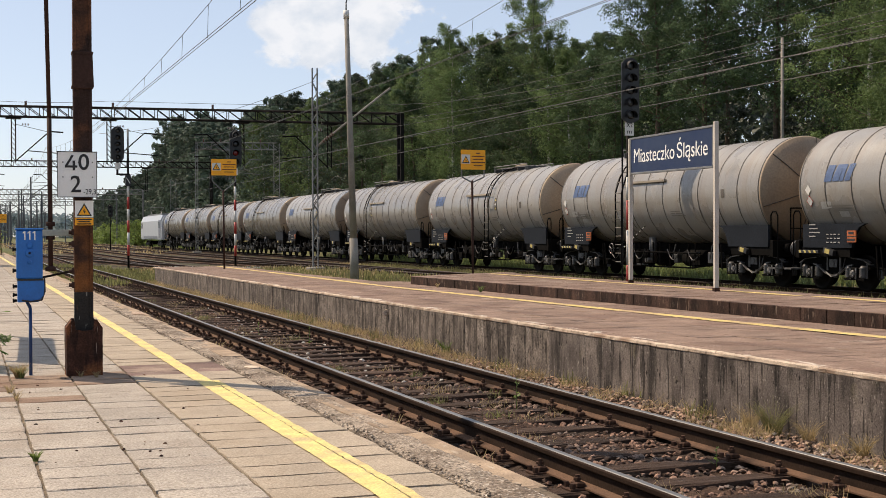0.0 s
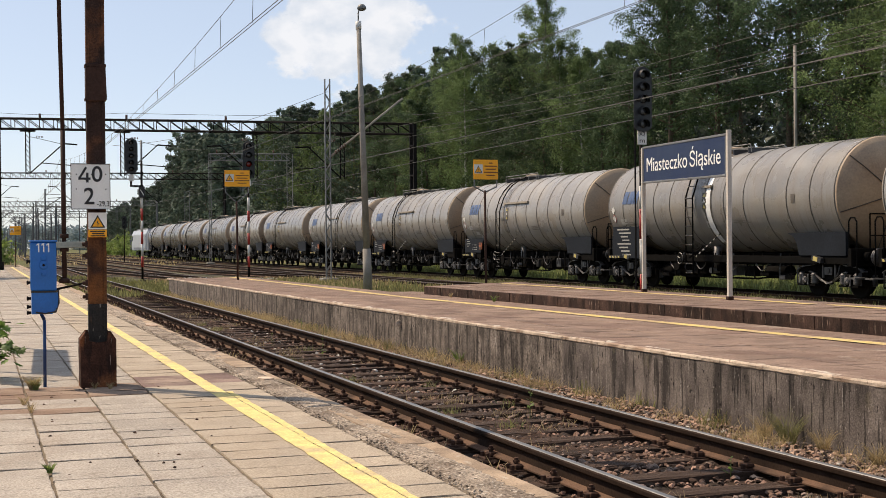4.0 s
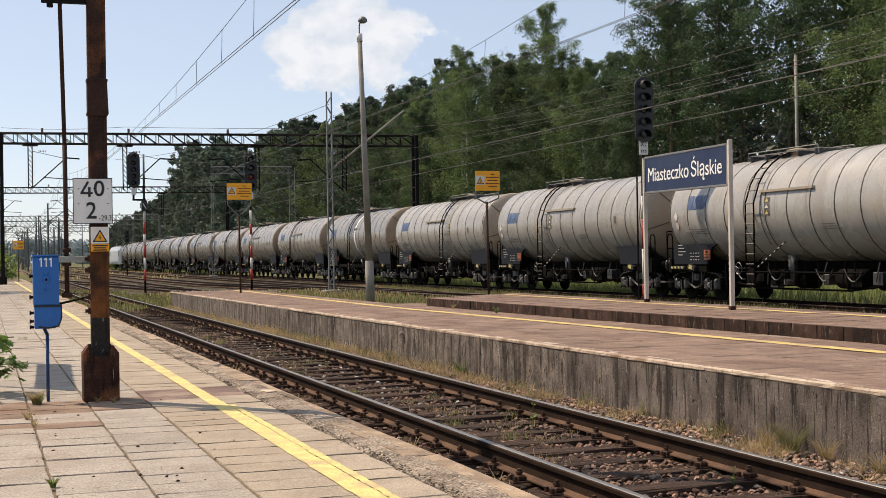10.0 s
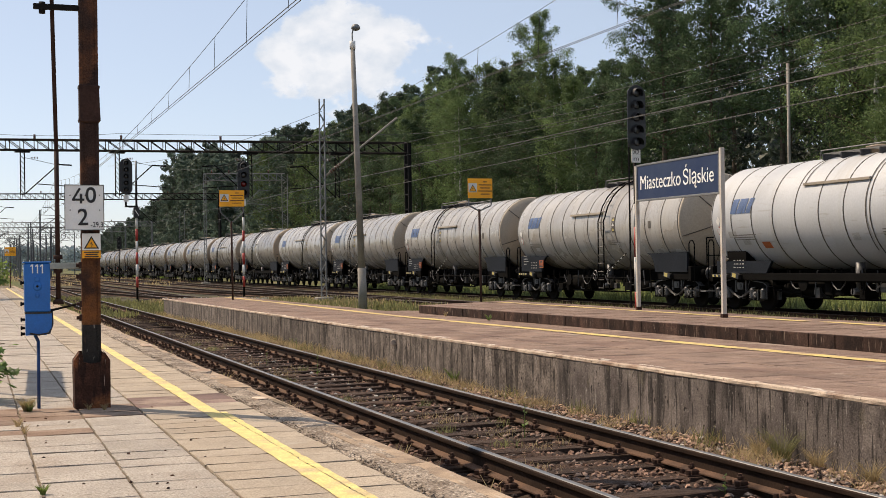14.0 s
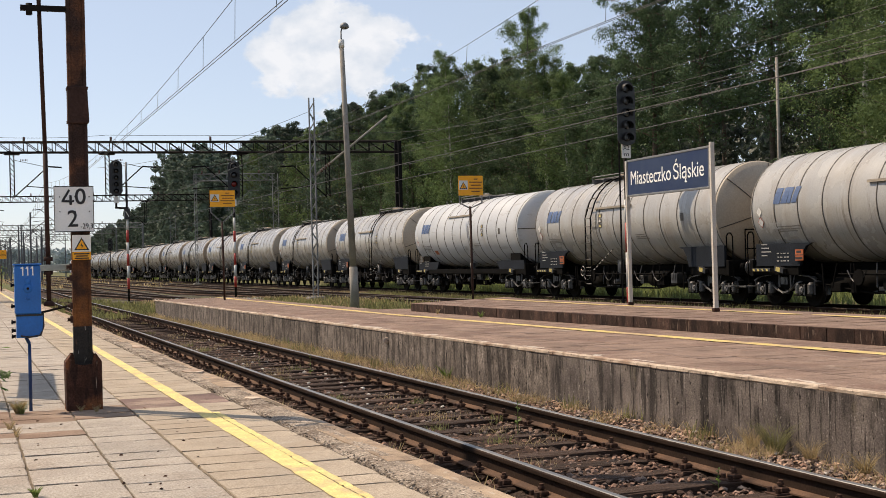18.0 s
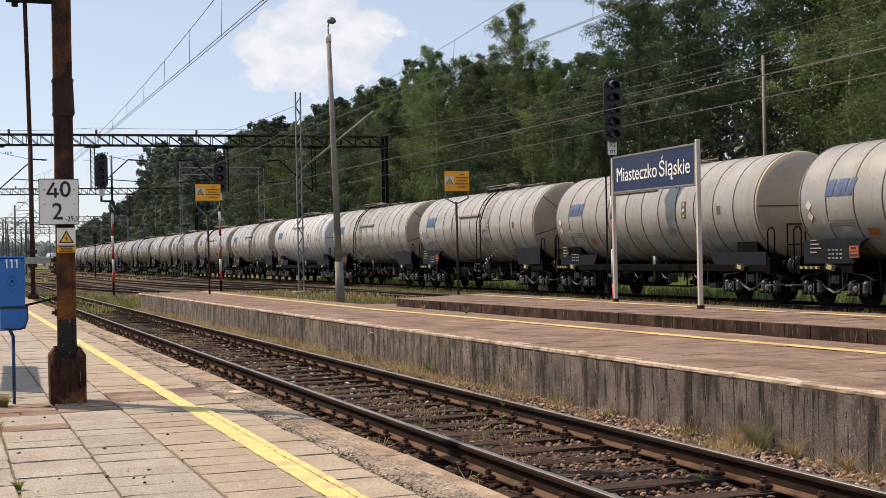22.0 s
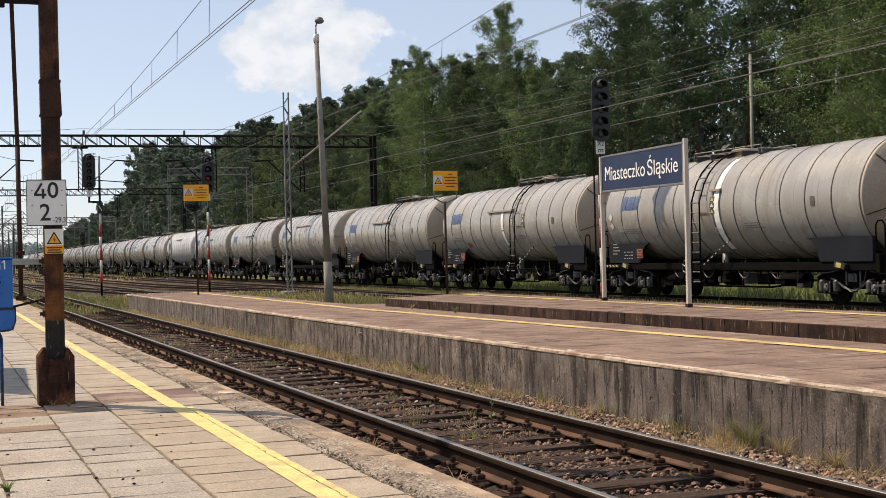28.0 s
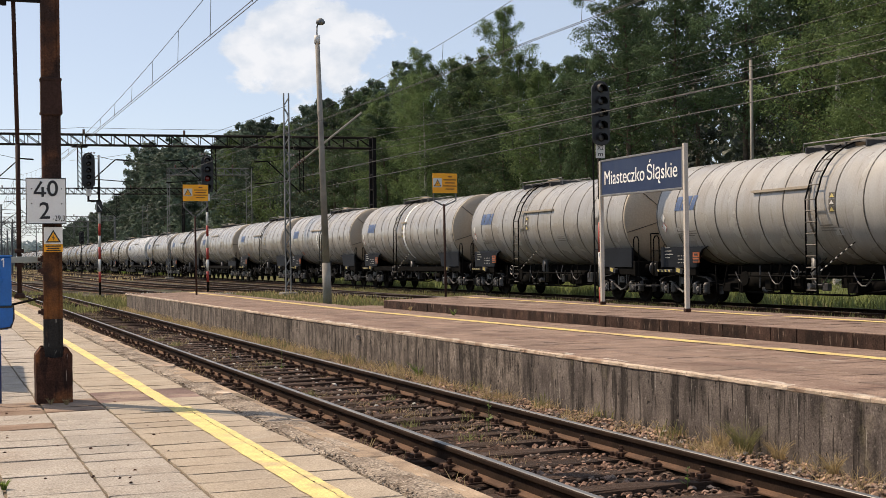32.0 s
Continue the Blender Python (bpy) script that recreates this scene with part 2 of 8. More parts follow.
M["rust_dark"] = mat("dark_rusty_steel", (0.055, 0.03, 0.024), 0.8, 0.0, var=0.3, scale=3, fine=40)
M["rust_foot"] = mat("flaking_rust", (0.078, 0.036, 0.025), 0.85, var=0.5, scale=7, fine=60, grainy=0.5, bump=0.5, second=(0.25, 0.095, 0.04), second_amount=0.35,
                     streak=[((0.025, 0.015, 0.013), (14, 14, 2.0), 0.52, 0.8, 0.08), ((0.42, 0.33, 0.27), (40, 40, 4), 0.68, 0.7, 0.03)])
M["slab_purple"] = mat("purplish_stained_slab", (0.205, 0.140, 0.125), 0.92, var=0.3, scale=2.2, fine=80, grainy=0.45, bump=0.3, second=(0.34, 0.26, 0.205), second_amount=0.4, per_object=0.14, fixed=True)
M["slab_dirty"] = mat("soil_stained_slab", (0.30, 0.218, 0.165), 0.92, var=0.3, scale=3, fine=80, grainy=0.45, bump=0.3, second=(0.20, 0.13, 0.095), second_amount=0.6, per_object=0.08, fixed=True)
M["black_paint"] = mat("black_tar_paint", (0.022, 0.019, 0.017), 0.6, spec=0.3, var=0.5, scale=6, fine=50, grainy=0.6,
                       streak=[((0.26, 0.24, 0.22), (36, 36, 7), 0.63, 0.7, 0.05), ((0.10, 0.05, 0.03), (12, 12, 3), 0.62, 0.6, 0.08)])
M["steel_dark"] = mat("dark_steel", (0.014, 0.0125, 0.012), 0.75, 0.0, var=0.3, scale=2, fine=30, spec=0.1)
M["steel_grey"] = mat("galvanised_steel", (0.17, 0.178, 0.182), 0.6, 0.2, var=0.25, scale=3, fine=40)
# Steel of the far masts; its grey has distance haze painted in.
M["far_steel"] = mat("hazed_weathered_steel", (0.12, 0.125, 0.135), 0.8, 0.0, var=0.3, scale=2, fine=30, spec=0.2)
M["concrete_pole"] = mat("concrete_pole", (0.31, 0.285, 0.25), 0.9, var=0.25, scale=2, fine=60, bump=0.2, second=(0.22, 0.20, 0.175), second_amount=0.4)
M["white"] = mat("white_enamel", (0.88, 0.88, 0.86), 0.4, var=0.06, scale=4, fine=60, bump=0.03)
M["blackink"] = mat("black_letter_paint", (0.018, 0.018, 0.02), 0.5, var=0.2, bump=0.0)
M["orange_sign"] = mat("yellow_orange_enamel", (1.0, 0.43, 0.012), 0.5, var=0.08, scale=4, fine=60, bump=0.03)
M["blue_box"] = mat("blue_box_paint", (0.008, 0.145, 0.50), 0.42, var=0.12, scale=4, fine=60, bump=0.06)
M["leg_blue"] = mat("dark_blue_paint", (0.010, 0.05, 0.17), 0.5, var=0.2, scale=5, fine=40)
M["navy"] = mat("navy_sign_paint", (0.010, 0.024, 0.075), 0.45, spec=0.25, var=0.12, scale=1.5, fine=40, bump=0.03)
M["sign_post"] = mat("whitish_post_paint", (0.54, 0.50, 0.44), 0.6, var=0.15, scale=3, fine=50, second=(0.38, 0.28, 0.20), second_amount=0.2)
M["red_paint"] = mat("red_band_paint", (0.42, 0.035, 0.025), 0.5, var=0.2, scale=5, fine=50)
M["white_paint"] = mat("white_band_paint", (0.68, 0.66, 0.62), 0.55, var=0.12, scale=5, fine=50)
M["signal_black"] = mat("signal_black_enamel", (0.012, 0.012, 0.013), 0.45, var=0.2, scale=5, fine=40)
M["lens"] = mat("signal_lens_dark", (0.03, 0.03, 0.032), 0.08, var=0.1, bump=0.0)
M["lens_red"] = mat("signal_lens_red", (0.22, 0.012, 0.01), 0.1, var=0.1, bump=0.0)
M["tank"] = mat("cream_grey_tank_paint", (0.268, 0.256, 0.240), 0.30, var=0.14, scale=0.9, fine=26, bump=0.03, second=(0.29, 0.265, 0.232), second_amount=0.35,
                streak=[((0.25, 0.215, 0.18), (0.35, 2.2, 0.3), 0.47, 0.6), ((0.13, 0.10, 0.08), (0.6, 9, 0.35), 0.6, 0.55, 0.12), ((0.20, 0.165, 0.135), (2.5, 14, 0.6), 0.6, 0.5, 0.1)], per_object=0.2, shift=True)
M["tank_light"] = mat("pale_cream_tank_paint", (0.380, 0.368, 0.348), 0.27, var=0.12, scale=0.9, fine=26, bump=0.03, second=(0.36, 0.335, 0.295), second_amount=0.3,
                      streak=[((0.31, 0.275, 0.235), (0.35, 2.2, 0.3), 0.48, 0.55), ((0.15, 0.115, 0.09), (0.6, 9, 0.35), 0.62, 0.55, 0.12), ((0.22, 0.185, 0.15), (2.5, 14, 0.6), 0.61, 0.5, 0.1)], per_object=0.1, shift=True)
M["tank_end_light"] = mat("cream_tank_end", (0.37, 0.31, 0.24), 0.55, var=0.15, scale=0.8, fine=20, bump=0.05, per_object=0.15, shift=True)
M["tank_white"] = mat("white_tank_paint", (0.50, 0.505, 0.51), 0.40, var=0.08, scale=0.7, fine=18, bump=0.03, streak=[((0.36, 0.31, 0.24), (0.4, 2.0, 0.3), 0.58, 0.5), ((0.30, 0.26, 0.21), (3, 1.0, 9), 0.62, 0.4, 0.08)], shift=True)
M["tank_end"] = mat("brownish_tank_end", (0.325, 0.245, 0.168), 0.6, var=0.2, scale=0.8, fine=20, bump=0.05, second=(0.24, 0.17, 0.115), second_amount=0.4, per_object=0.2, shift=True)
M["seam"] = mat("dark_seam", (0.085, 0.07, 0.058), 0.7, var=0.3)
M["band"] = mat("tank_band", (0.105, 0.09, 0.075), 0.6, var=0.3, scale=3)
M["frame_blue"] = mat("dark_bluegrey_underframe", (0.015, 0.019, 0.026), 0.75, var=0.3, scale=1.5, fine=20, spec=0.12)
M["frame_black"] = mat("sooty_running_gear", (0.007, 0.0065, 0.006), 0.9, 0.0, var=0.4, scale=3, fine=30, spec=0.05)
M["gear_grey"] = mat("dusty_running_gear", (0.115, 0.110, 0.106), 0.45, 0.0, var=0.6, scale=7, fine=40, spec=0.45)
M["walkway"] = mat("worn_galvanised_walkway", (0.21, 0.205, 0.195), 0.6, 0.0, var=0.3, scale=5, fine=30, spec=0.3)
M["gear_dull"] = mat("grimy_running_gear", (0.050, 0.049, 0.051), 0.42, 0.0, var=0.5, scale=5, fine=30, spec=0.5)
M["gear_pale"] = mat("pale_scuffed_steel", (0.17, 0.165, 0.16), 0.6, 0.0, var=0.4, scale=9, fine=40, spec=0.3)
M["spill_rust"] = mat("rusty_brown_label", (0.30, 0.10, 0.06), 0.6, var=0.3, scale=6)
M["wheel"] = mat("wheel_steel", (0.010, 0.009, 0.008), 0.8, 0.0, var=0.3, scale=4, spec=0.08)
M["logo"] = mat("logo_blue_paint", (0.075, 0.125, 0.25), 0.55, var=0.3, scale=4)
M["orange_plate"] = mat("orange_plate_paint", (0.46, 0.115, 0.03), 0.5, var=0.2)
M["rust_ink"] = mat("dark_red_print", (0.16, 0.045, 0.012), 0.6, var=0.2, scale=20, fine=90)
M["wagon_yellow"] = mat("wagon_yellow_paint", (0.52, 0.42, 0.14), 0.6, var=0.2)
M["loco"] = mat("pale_loco_paint", (0.42, 0.45, 0.49), 0.4, var=0.06, scale=1)
M["loco_blue"] = mat("loco_blue_paint", (0.16, 0.18, 0.22), 0.4, var=0.1)
M["glass_dark"] = mat("cab_glass", (0.02, 0.025, 0.03), 0.06, var=0.05, bump=0.0)
M["bark"] = mat("bark", (0.11, 0.085, 0.065), 0.95, var=0.4, scale=2, fine=15, bump=0.6)
M["birch"] = mat("birch_bark", (0.55, 0.53, 0.48), 0.85, var=0.15, scale=3, fine=20, bump=0.2, second=(0.04, 0.035, 0.03), second_amount=0.45, stretch=(1, 1, 3))
M["leaf_a"] = mat("birch_leaf", (0.132, 0.188, 0.074), 0.6, spec=0.12, var=0.45, scale=0.75, fine=5, grainy=0.15, bump=0.0, per_island=0.25, per_object=0.3, transmit=0.34)
M["leaf_b"] = mat("alder_leaf", (0.084, 0.130, 0.064), 0.55, spec=0.14, var=0.45, scale=0.75, fine=5, grainy=0.15, bump=0.0, per_island=0.25, per_object=0.4, transmit=0.34)
M["needle"] = mat("pine_needles", (0.046, 0.062, 0.044), 0.6, var=0.3, scale=0.5, fine=6, bump=0.0, per_island=0.4, per_object=0.2, transmit=0.3)
# Leaf colours of far trees, with distance haze mixed into the base.
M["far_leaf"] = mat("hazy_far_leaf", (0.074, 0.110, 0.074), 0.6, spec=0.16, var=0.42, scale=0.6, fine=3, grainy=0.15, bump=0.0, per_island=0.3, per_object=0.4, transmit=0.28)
M["distant_leaf"] = mat("haze_paled_leaf", (0.105, 0.145, 0.108), 0.6, spec=0.16, var=0.42, scale=0.5, fine=3, grainy=0.15, bump=0.0, per_island=0.3, per_object=0.35, transmit=0.28)
# The bluish haze of the horizon is painted into this base colour.
M["haze_wood"] = mat("haze_tinted_wood", (0.25, 0.31, 0.325), 0.9, var=0.1, scale=0.05, fine=0.6, bump=0.0, per_island=0.12, transmit=0.4)
M["maple"] = mat("maple_leaf", (0.15, 0.25, 0.05), 0.5, var=0.3, scale=5, fine=30, bump=0.1, per_island=0.35, transmit=0.4)
M["grass"] = mat("green_grass_blade", (0.21, 0.21, 0.085), 0.6, var=0.3, scale=0.8, fine=10, bump=0.0, per_island=0.35, transmit=0.5)
M["dry_grass"] = mat("dry_grass_blade", (0.46, 0.36, 0.20), 0.8, var=0.3, scale=0.8, fine=10, bump=0.0, per_island=0.35, transmit=0.5)
M["meadow"] = mat("meadow_grass_blade", (0.27, 0.31, 0.115), 0.6, var=0.35, scale=0.8, fine=10, bump=0.0, per_island=0.4, transmit=0.5)
M["stencil_patch"] = mat("grey_patch_paint", (0.42, 0.41, 0.39), 0.5, var=0.2, scale=6)
M["stencil_faint"] = mat("faint_grey_stencil", (0.20, 0.185, 0.165), 0.6, var=0.3)
M["stencil"] = mat("dusty_stencil_paint", (0.36, 0.35, 0.33), 0.6, var=0.2)
M["flower"] = mat("white_flower", (0.75, 0.74, 0.68), 0.7, var=0.1, bump=0.0)
M["bush"] = mat("bush_leaf", (0.23, 0.31, 0.085), 0.6, var=0.25, scale=0.8, fine=10, bump=0.0, per_island=0.35, per_object=0.2, transmit=0.5)
M["rail_dull"] = mat("dull_running_surface", (0.075, 0.06, 0.052), 0.6, 0.2, var=0.2, scale=1.5, fine=20)
M["weed"] = mat("weed_leaf", (0.15, 0.22, 0.05), 0.6, var=0.3, scale=2, fine=20, bump=0.0, per_island=0.35, transmit=0.5)
M["wire"] = mat("overhead_wire", (0.05, 0.047, 0.044), 0.5, 0.4, var=0.2)
M["insulator"] = mat("insulator_glaze", (0.10, 0.045, 0.03), 0.25, var=0.2)


# ---------------------------------------------------------------- mesh helpers
def box(bm, x0, x1, y0, y1, z0, z1, m=None):
    v = [Vector((x, y, z)) for z in (z0, z1) for y in (y0, y1) for x in (x0, x1)]
    if m is not None:
        v = [m @ p for p in v]
    v = [bm.verts.new(p) for p in v]
    for q in ((0, 2, 3, 1), (4, 5, 7, 6), (0, 1, 5, 4), (2, 6, 7, 3), (0, 4, 6, 2), (1, 3, 7, 5)):
        bm.faces.new([v[i] for i in q])
    return bm


def cbox(bm, x0, x1, y0, y1, z0, z1, c=0.02, m=None):
    """A box with its upper and lower edges chamfered."""
    rings = ((z0, c), (z0 + c, 0), (z1 - c, 0), (z1, c))
    vs = []
    for z, i in rings:
        ring = [Vector(p) for p in ((x0 + i, y0 + i, z), (x1 - i, y0 + i, z), (x1 - i, y1 - i, z), (x0 + i, y1 - i, z))]
        vs.append([bm.verts.new(m @ p if m is not None else p) for p in ring])
    bm.faces.new(vs[0][::-1])
    bm.faces.new(vs[-1])
    for a, b in zip(vs, vs[1:]):
        for i in range(4):
            bm.faces.new((a[i], a[(i + 1) % 4], b[(i + 1) % 4], b[i]))
    return bm


def tube(bm, p0, p1, r, seg=8, r2=None, caps=True):
    p0, p1 = Vector(p0), Vector(p1)
    d = p1 - p0
    q = d.to_track_quat("Z", "Y")
    ring = []
    for p, rr in ((p0, r), (p1, r if r2 is None else r2)):
        ring.append([bm.verts.new(p + q @ Vector((rr * math.cos(a), rr * math.sin(a), 0)))
                     for a in (2 * math.pi * i / seg for i in range(seg))])
    for i in range(seg):
        f = bm.faces.new((ring[0][i], ring[0][(i + 1) % seg], ring[1][(i + 1) % seg], ring[1][i]))
        f.smooth = seg > 6
    if caps:
        bm.faces.new(ring[0][::-1])
        bm.faces.new(ring[1])
    return bm


def pipe(bm, pts, r, seg=6):
    for a, b in zip(pts, pts[1:]):
        tube(bm, a, b, r, seg)
    return bm


def lathe(bm, profile, axis="z", seg=24, centre=(0, 0, 0), smooth=True):
    """Turns (radius, height) pairs about an axis."""
    c = Vector(centre)
    rings = []
    for r, h in profile:
        ring = []
        for i in range(seg):
            a = 2 * math.pi * i / seg
            u, w = r * math.cos(a), r * math.sin(a)
            p = {"z": (u, w, h), "y": (u, h, w), "x": (h, u, w)}[axis]
            ring.append(bm.verts.new(c + Vector(p)))
        rings.append(ring)
    for a, b in zip(rings, rings[1:]):
        for i in range(seg):
            f = bm.faces.new((a[i], a[(i + 1) % seg], b[(i + 1) % seg], b[i]))
            f.smooth = smooth
    for ring in (rings[0], rings[-1]):
        if (ring[0].co - ring[1].co).length > 1e-5:
            bm.faces.new(ring)
    return bm


def cable(bm, pts, r, seg=5):
    """One connected round wire along points."""
    pts = [Vector(p) for p in pts]
    rings = []
    for i, p in enumerate(pts):
        d = (pts[min(i + 1, len(pts) - 1)] - pts[max(i - 1, 0)]).to_track_quat("Z", "Y")
        rings.append([bm.verts.new(p + d @ Vector((r * math.cos(6.2832 * k / seg), r * math.sin(6.2832 * k / seg), 0))) for k in range(seg)])
    for a, b in zip(rings, rings[1:]):
        for k in range(seg):
            bm.faces.new((a[k], a[(k + 1) % seg], b[(k + 1) % seg], b[k]))
    return bm


def prism(bm, outline, axis, a, b):
    """Extrudes an outline of (u, v) along an axis from a to b. axis x: (y, z); y: (x, z); z: (x, y)."""
    def at(u, v, w):
        return {"x": (w, u, v), "y": (u, w, v), "z": (u, v, w)}[axis]
    lo = [bm.verts.new(at(u, v, a)) for u, v in outline]
    hi = [bm.verts.new(at(u, v, b)) for u, v in outline]
    n = len(outline)
    for i in range(n):
        bm.faces.new((lo[i], lo[(i + 1) % n], hi[(i + 1) % n], hi[i]))
    bm.faces.new(lo[::-1])
    bm.faces.new(hi)
    return bm


def mesh_of(name, bm, material):
    bmesh.ops.recalc_face_normals(bm, faces=bm.faces)
    me = bpy.data.meshes.new(name)
    bm.to_mesh(me)
    bm.free()
    me.materials.append(material)
    return me


def part(name, bm, material, parent, label=""):
    ob = new(name, mesh_of(name, bm, material))
    ob.parent = parent
    if label:
        tagged(ob, label=label)
    return ob


def thing(name, at, label, category, group="", kind="", rz=0):
    ob = new(name)
    ob.empty_display_size = 0.2
    ob.matrix_world = at if isinstance(at, Matrix) else pose(*at, 0, 0, rz)
    return tagged(ob, label, category, group, kind)


def solid(name, bm, material, label, category, group="", kind="", at=None):
    ob = new(name, mesh_of(name, bm, material))
    if at is not None:
        ob.matrix_world = at
    return tagged(ob, label, category, group, kind)


def shared(name, me, parent, m, label=""):
    """One more object on a mesh that is shared."""
    ob = new(name, me)
    ob.parent = parent
    ob.matrix_local = m
    if label:
        tagged(ob, label=label)
    return ob


def B():
    return bmesh.new()


def soup(name, verts, faces, material, parent=None):
    me = bpy.data.meshes.new(name)
    me.from_pydata(verts, [], faces)
    me.materials.append(material)
    ob = new(name, me)
    ob.parent = parent
    return ob


def words(text, size, m, material, parent, name="lettering", label="", align="CENTER", squeeze=1.0, bold=0.0):
    cu = bpy.data.curves.new(name, "FONT")
    cu.body, cu.size, cu.align_x, cu.align_y, cu.extrude, cu.offset = text, size, align, "CENTER", 0.002, bold
    tmp = bpy.data.objects.new("tmp", cu)
    scene.collection.objects.link(tmp)
    bpy.context.view_layer.update()
    me = bpy.data.meshes.new_from_object(tmp.evaluated_get(bpy.context.evaluated_depsgraph_get()))
    bpy.data.objects.remove(tmp)
    me.transform(Matrix.Diagonal((squeeze, 1, 1, 1)))
    me.materials.clear()
    me.materials.append(material)
    ob = new(name, me)
    ob.parent = parent
    ob.matrix_local = m
    if label:
        tagged(ob, label=label)
    return ob

# ---------------------------------------------------------------- ground and tracks
def gz(x, y):
    """Height of the natural ground."""
    return -0.34 + 0.05 * noise.noise((x * 0.15, y * 0.15, 0)) + (0.25 if x > 26 else 0) * min(1, (x - 26) / 4 if x > 26 else 0)


def build_ground():
    xs = [-1500, -400, -120, -40, -20, -10, -6, -3, 0, 2, 4, 6, 8, 10, 12, 14, 16, 18, 20, 22, 24, 25, 26, 27, 28, 30, 33, 38, 46, 60, 90, 160, 400, 1500]
    ys = [-1500, -400, -120, -40, -20] + list(range(-10, 100, 4)) + [110, 125, 145, 170, 200, 250, 320, 420, 600, 1000, 2500]
    v = [(x, y, gz(x, y)) for y in ys for x in xs]
    n = len(xs)
    f = [(j * n + i, j * n + i + 1, (j + 1) * n + i + 1, (j + 1) * n + i) for j in range(len(ys) - 1) for i in range(n - 1)]
    ob = soup("ground", v, f, M["ground"])
    tagged(ob, "brown sandy soil with patches of grass", "ground", kind="structure")


RAIL = [(-0.0625, -0.159), (0.0625, -0.159), (0.0625, -0.148), (0.012, -0.128), (0.008, -0.052), (0.034, -0.036), (0.036, -0.012), (0.03, -0.003)]
RAIL = RAIL + [(-x, z) for x, z in RAIL[:1:-1]]
SLEEPER_ME = {}


def rail_piece(parent, pts, top_mat="rail_dull"):
    """One rail along a list of (x, y) points, with its bright running surface."""
    bm, head, top = B(), B(), B()
    for (xa, ya), (xb, yb) in zip(pts, pts[1:]):
        n = len(RAIL)
        for i in range(n):
            (u0, w0), (u1, w1) = RAIL[i], RAIL[(i + 1) % n]
            b = head if w0 + w1 > -0.2 else bm
            b.faces.new([b.verts.new(q) for q in ((xa + u0, ya, w0), (xa + u1, ya, w1), (xb + u1, yb, w1), (xb + u0, yb, w0))])
        q = [top.verts.new(p) for p in ((xa - 0.027, ya, -0.005), (xa - 0.021, ya, 0.001), (xa + 0.021, ya, 0.001), (xa + 0.027, ya, -0.005),
                                        (xb - 0.027, yb, -0.005), (xb - 0.021, yb, 0.001), (xb + 0.021, yb, 0.001), (xb + 0.027, yb, -0.005))]
        for i in range(3):
            top.faces.new((q[i], q[i + 1], q[i + 5], q[i + 4]))
    for b in (bm, head):
        bmesh.ops.remove_doubles(b, verts=b.verts, dist=1e-4)
    r = part("rail", bm, M["rail"], parent)
    part("rail_head", head, M["rail_head"], r, "dark greasy rail head")
    part("running_surface", top, M[top_mat], r, "worn top of the rail")


def track(name, line, label, sleepers=(0, 0), step=0.62):
    """A track along a centre line of (x, y) points."""
    tr = tagged(new(name), label, "railway track", kind="structure")
    for s in (-0.753, 0.753):
        rail_piece(tr, [(x + s, y) for x, y in line], "rail_top" if name == "track_1" else "rail_dull")
    if not SLEEPER_ME:
        bm = cbox(B(), -1.27, 1.27, -0.12, 0.12, -0.30, -0.166, 0.012)
        bmesh.ops.subdivide_edges(bm, edges=[e for e in bm.edges if abs(e.verts[0].co.x - e.verts[1].co.x) > 1], cuts=5)
        rnd = random.Random(3)
        for v in bm.verts:
            v.co.z += rnd.uniform(-0.008, 0.004)
            v.co.y += rnd.uniform(-0.01, 0.01)
        SLEEPER_ME["s"] = mesh_of("sleeper", bm, M["sleeper"])
        bm = B()
        for s in (-0.753, 0.753):
            cbox(bm, s - 0.17, s + 0.17, -0.075, 0.075, -0.168, -0.152, 0.004)
            for d in (-1, 1):
                cbox(bm, s + d * 0.085 - 0.03, s + d * 0.085 + 0.03, -0.05, 0.05, -0.152, -0.115, 0.008)
                tube(bm, (s + d * 0.09, 0, -0.12), (s + d * 0.09, 0, -0.070), 0.017, 6)
                tube(bm, (s + d * 0.09, 0, -0.105), (s + d * 0.09, 0, -0.088), 0.028, 6)
                for e in (-1, 1):
                    tube(bm, (s + d * 0.145, e * 0.05, -0.155), (s + d * 0.145, e * 0.05, -0.118), 0.02, 6)
        SLEEPER_ME["f"] = mesh_of("fastening", bm, M["fastening"])
    ys = np.arange(sleepers[0], sleepers[1], step)
    rnd = random.Random(len(name) + int(line[0][0] * 10))
    lx = [p[0] for p in line]
    ly = [p[1] for p in line]
    for y in ys:
        x = float(np.interp(y, ly, lx))
        s = shared("sleeper", SLEEPER_ME["s"], tr, pose(x + rnd.uniform(-0.04, 0.04), float(y) + rnd.uniform(-0.03, 0.03), rnd.uniform(-0.012, 0.004), 0, 0, rnd.uniform(-1, 1)))
        if y < 45 and x < 10:
            shared("fastening", SLEEPER_ME["f"], s, Matrix.Identity(4))
    return tr


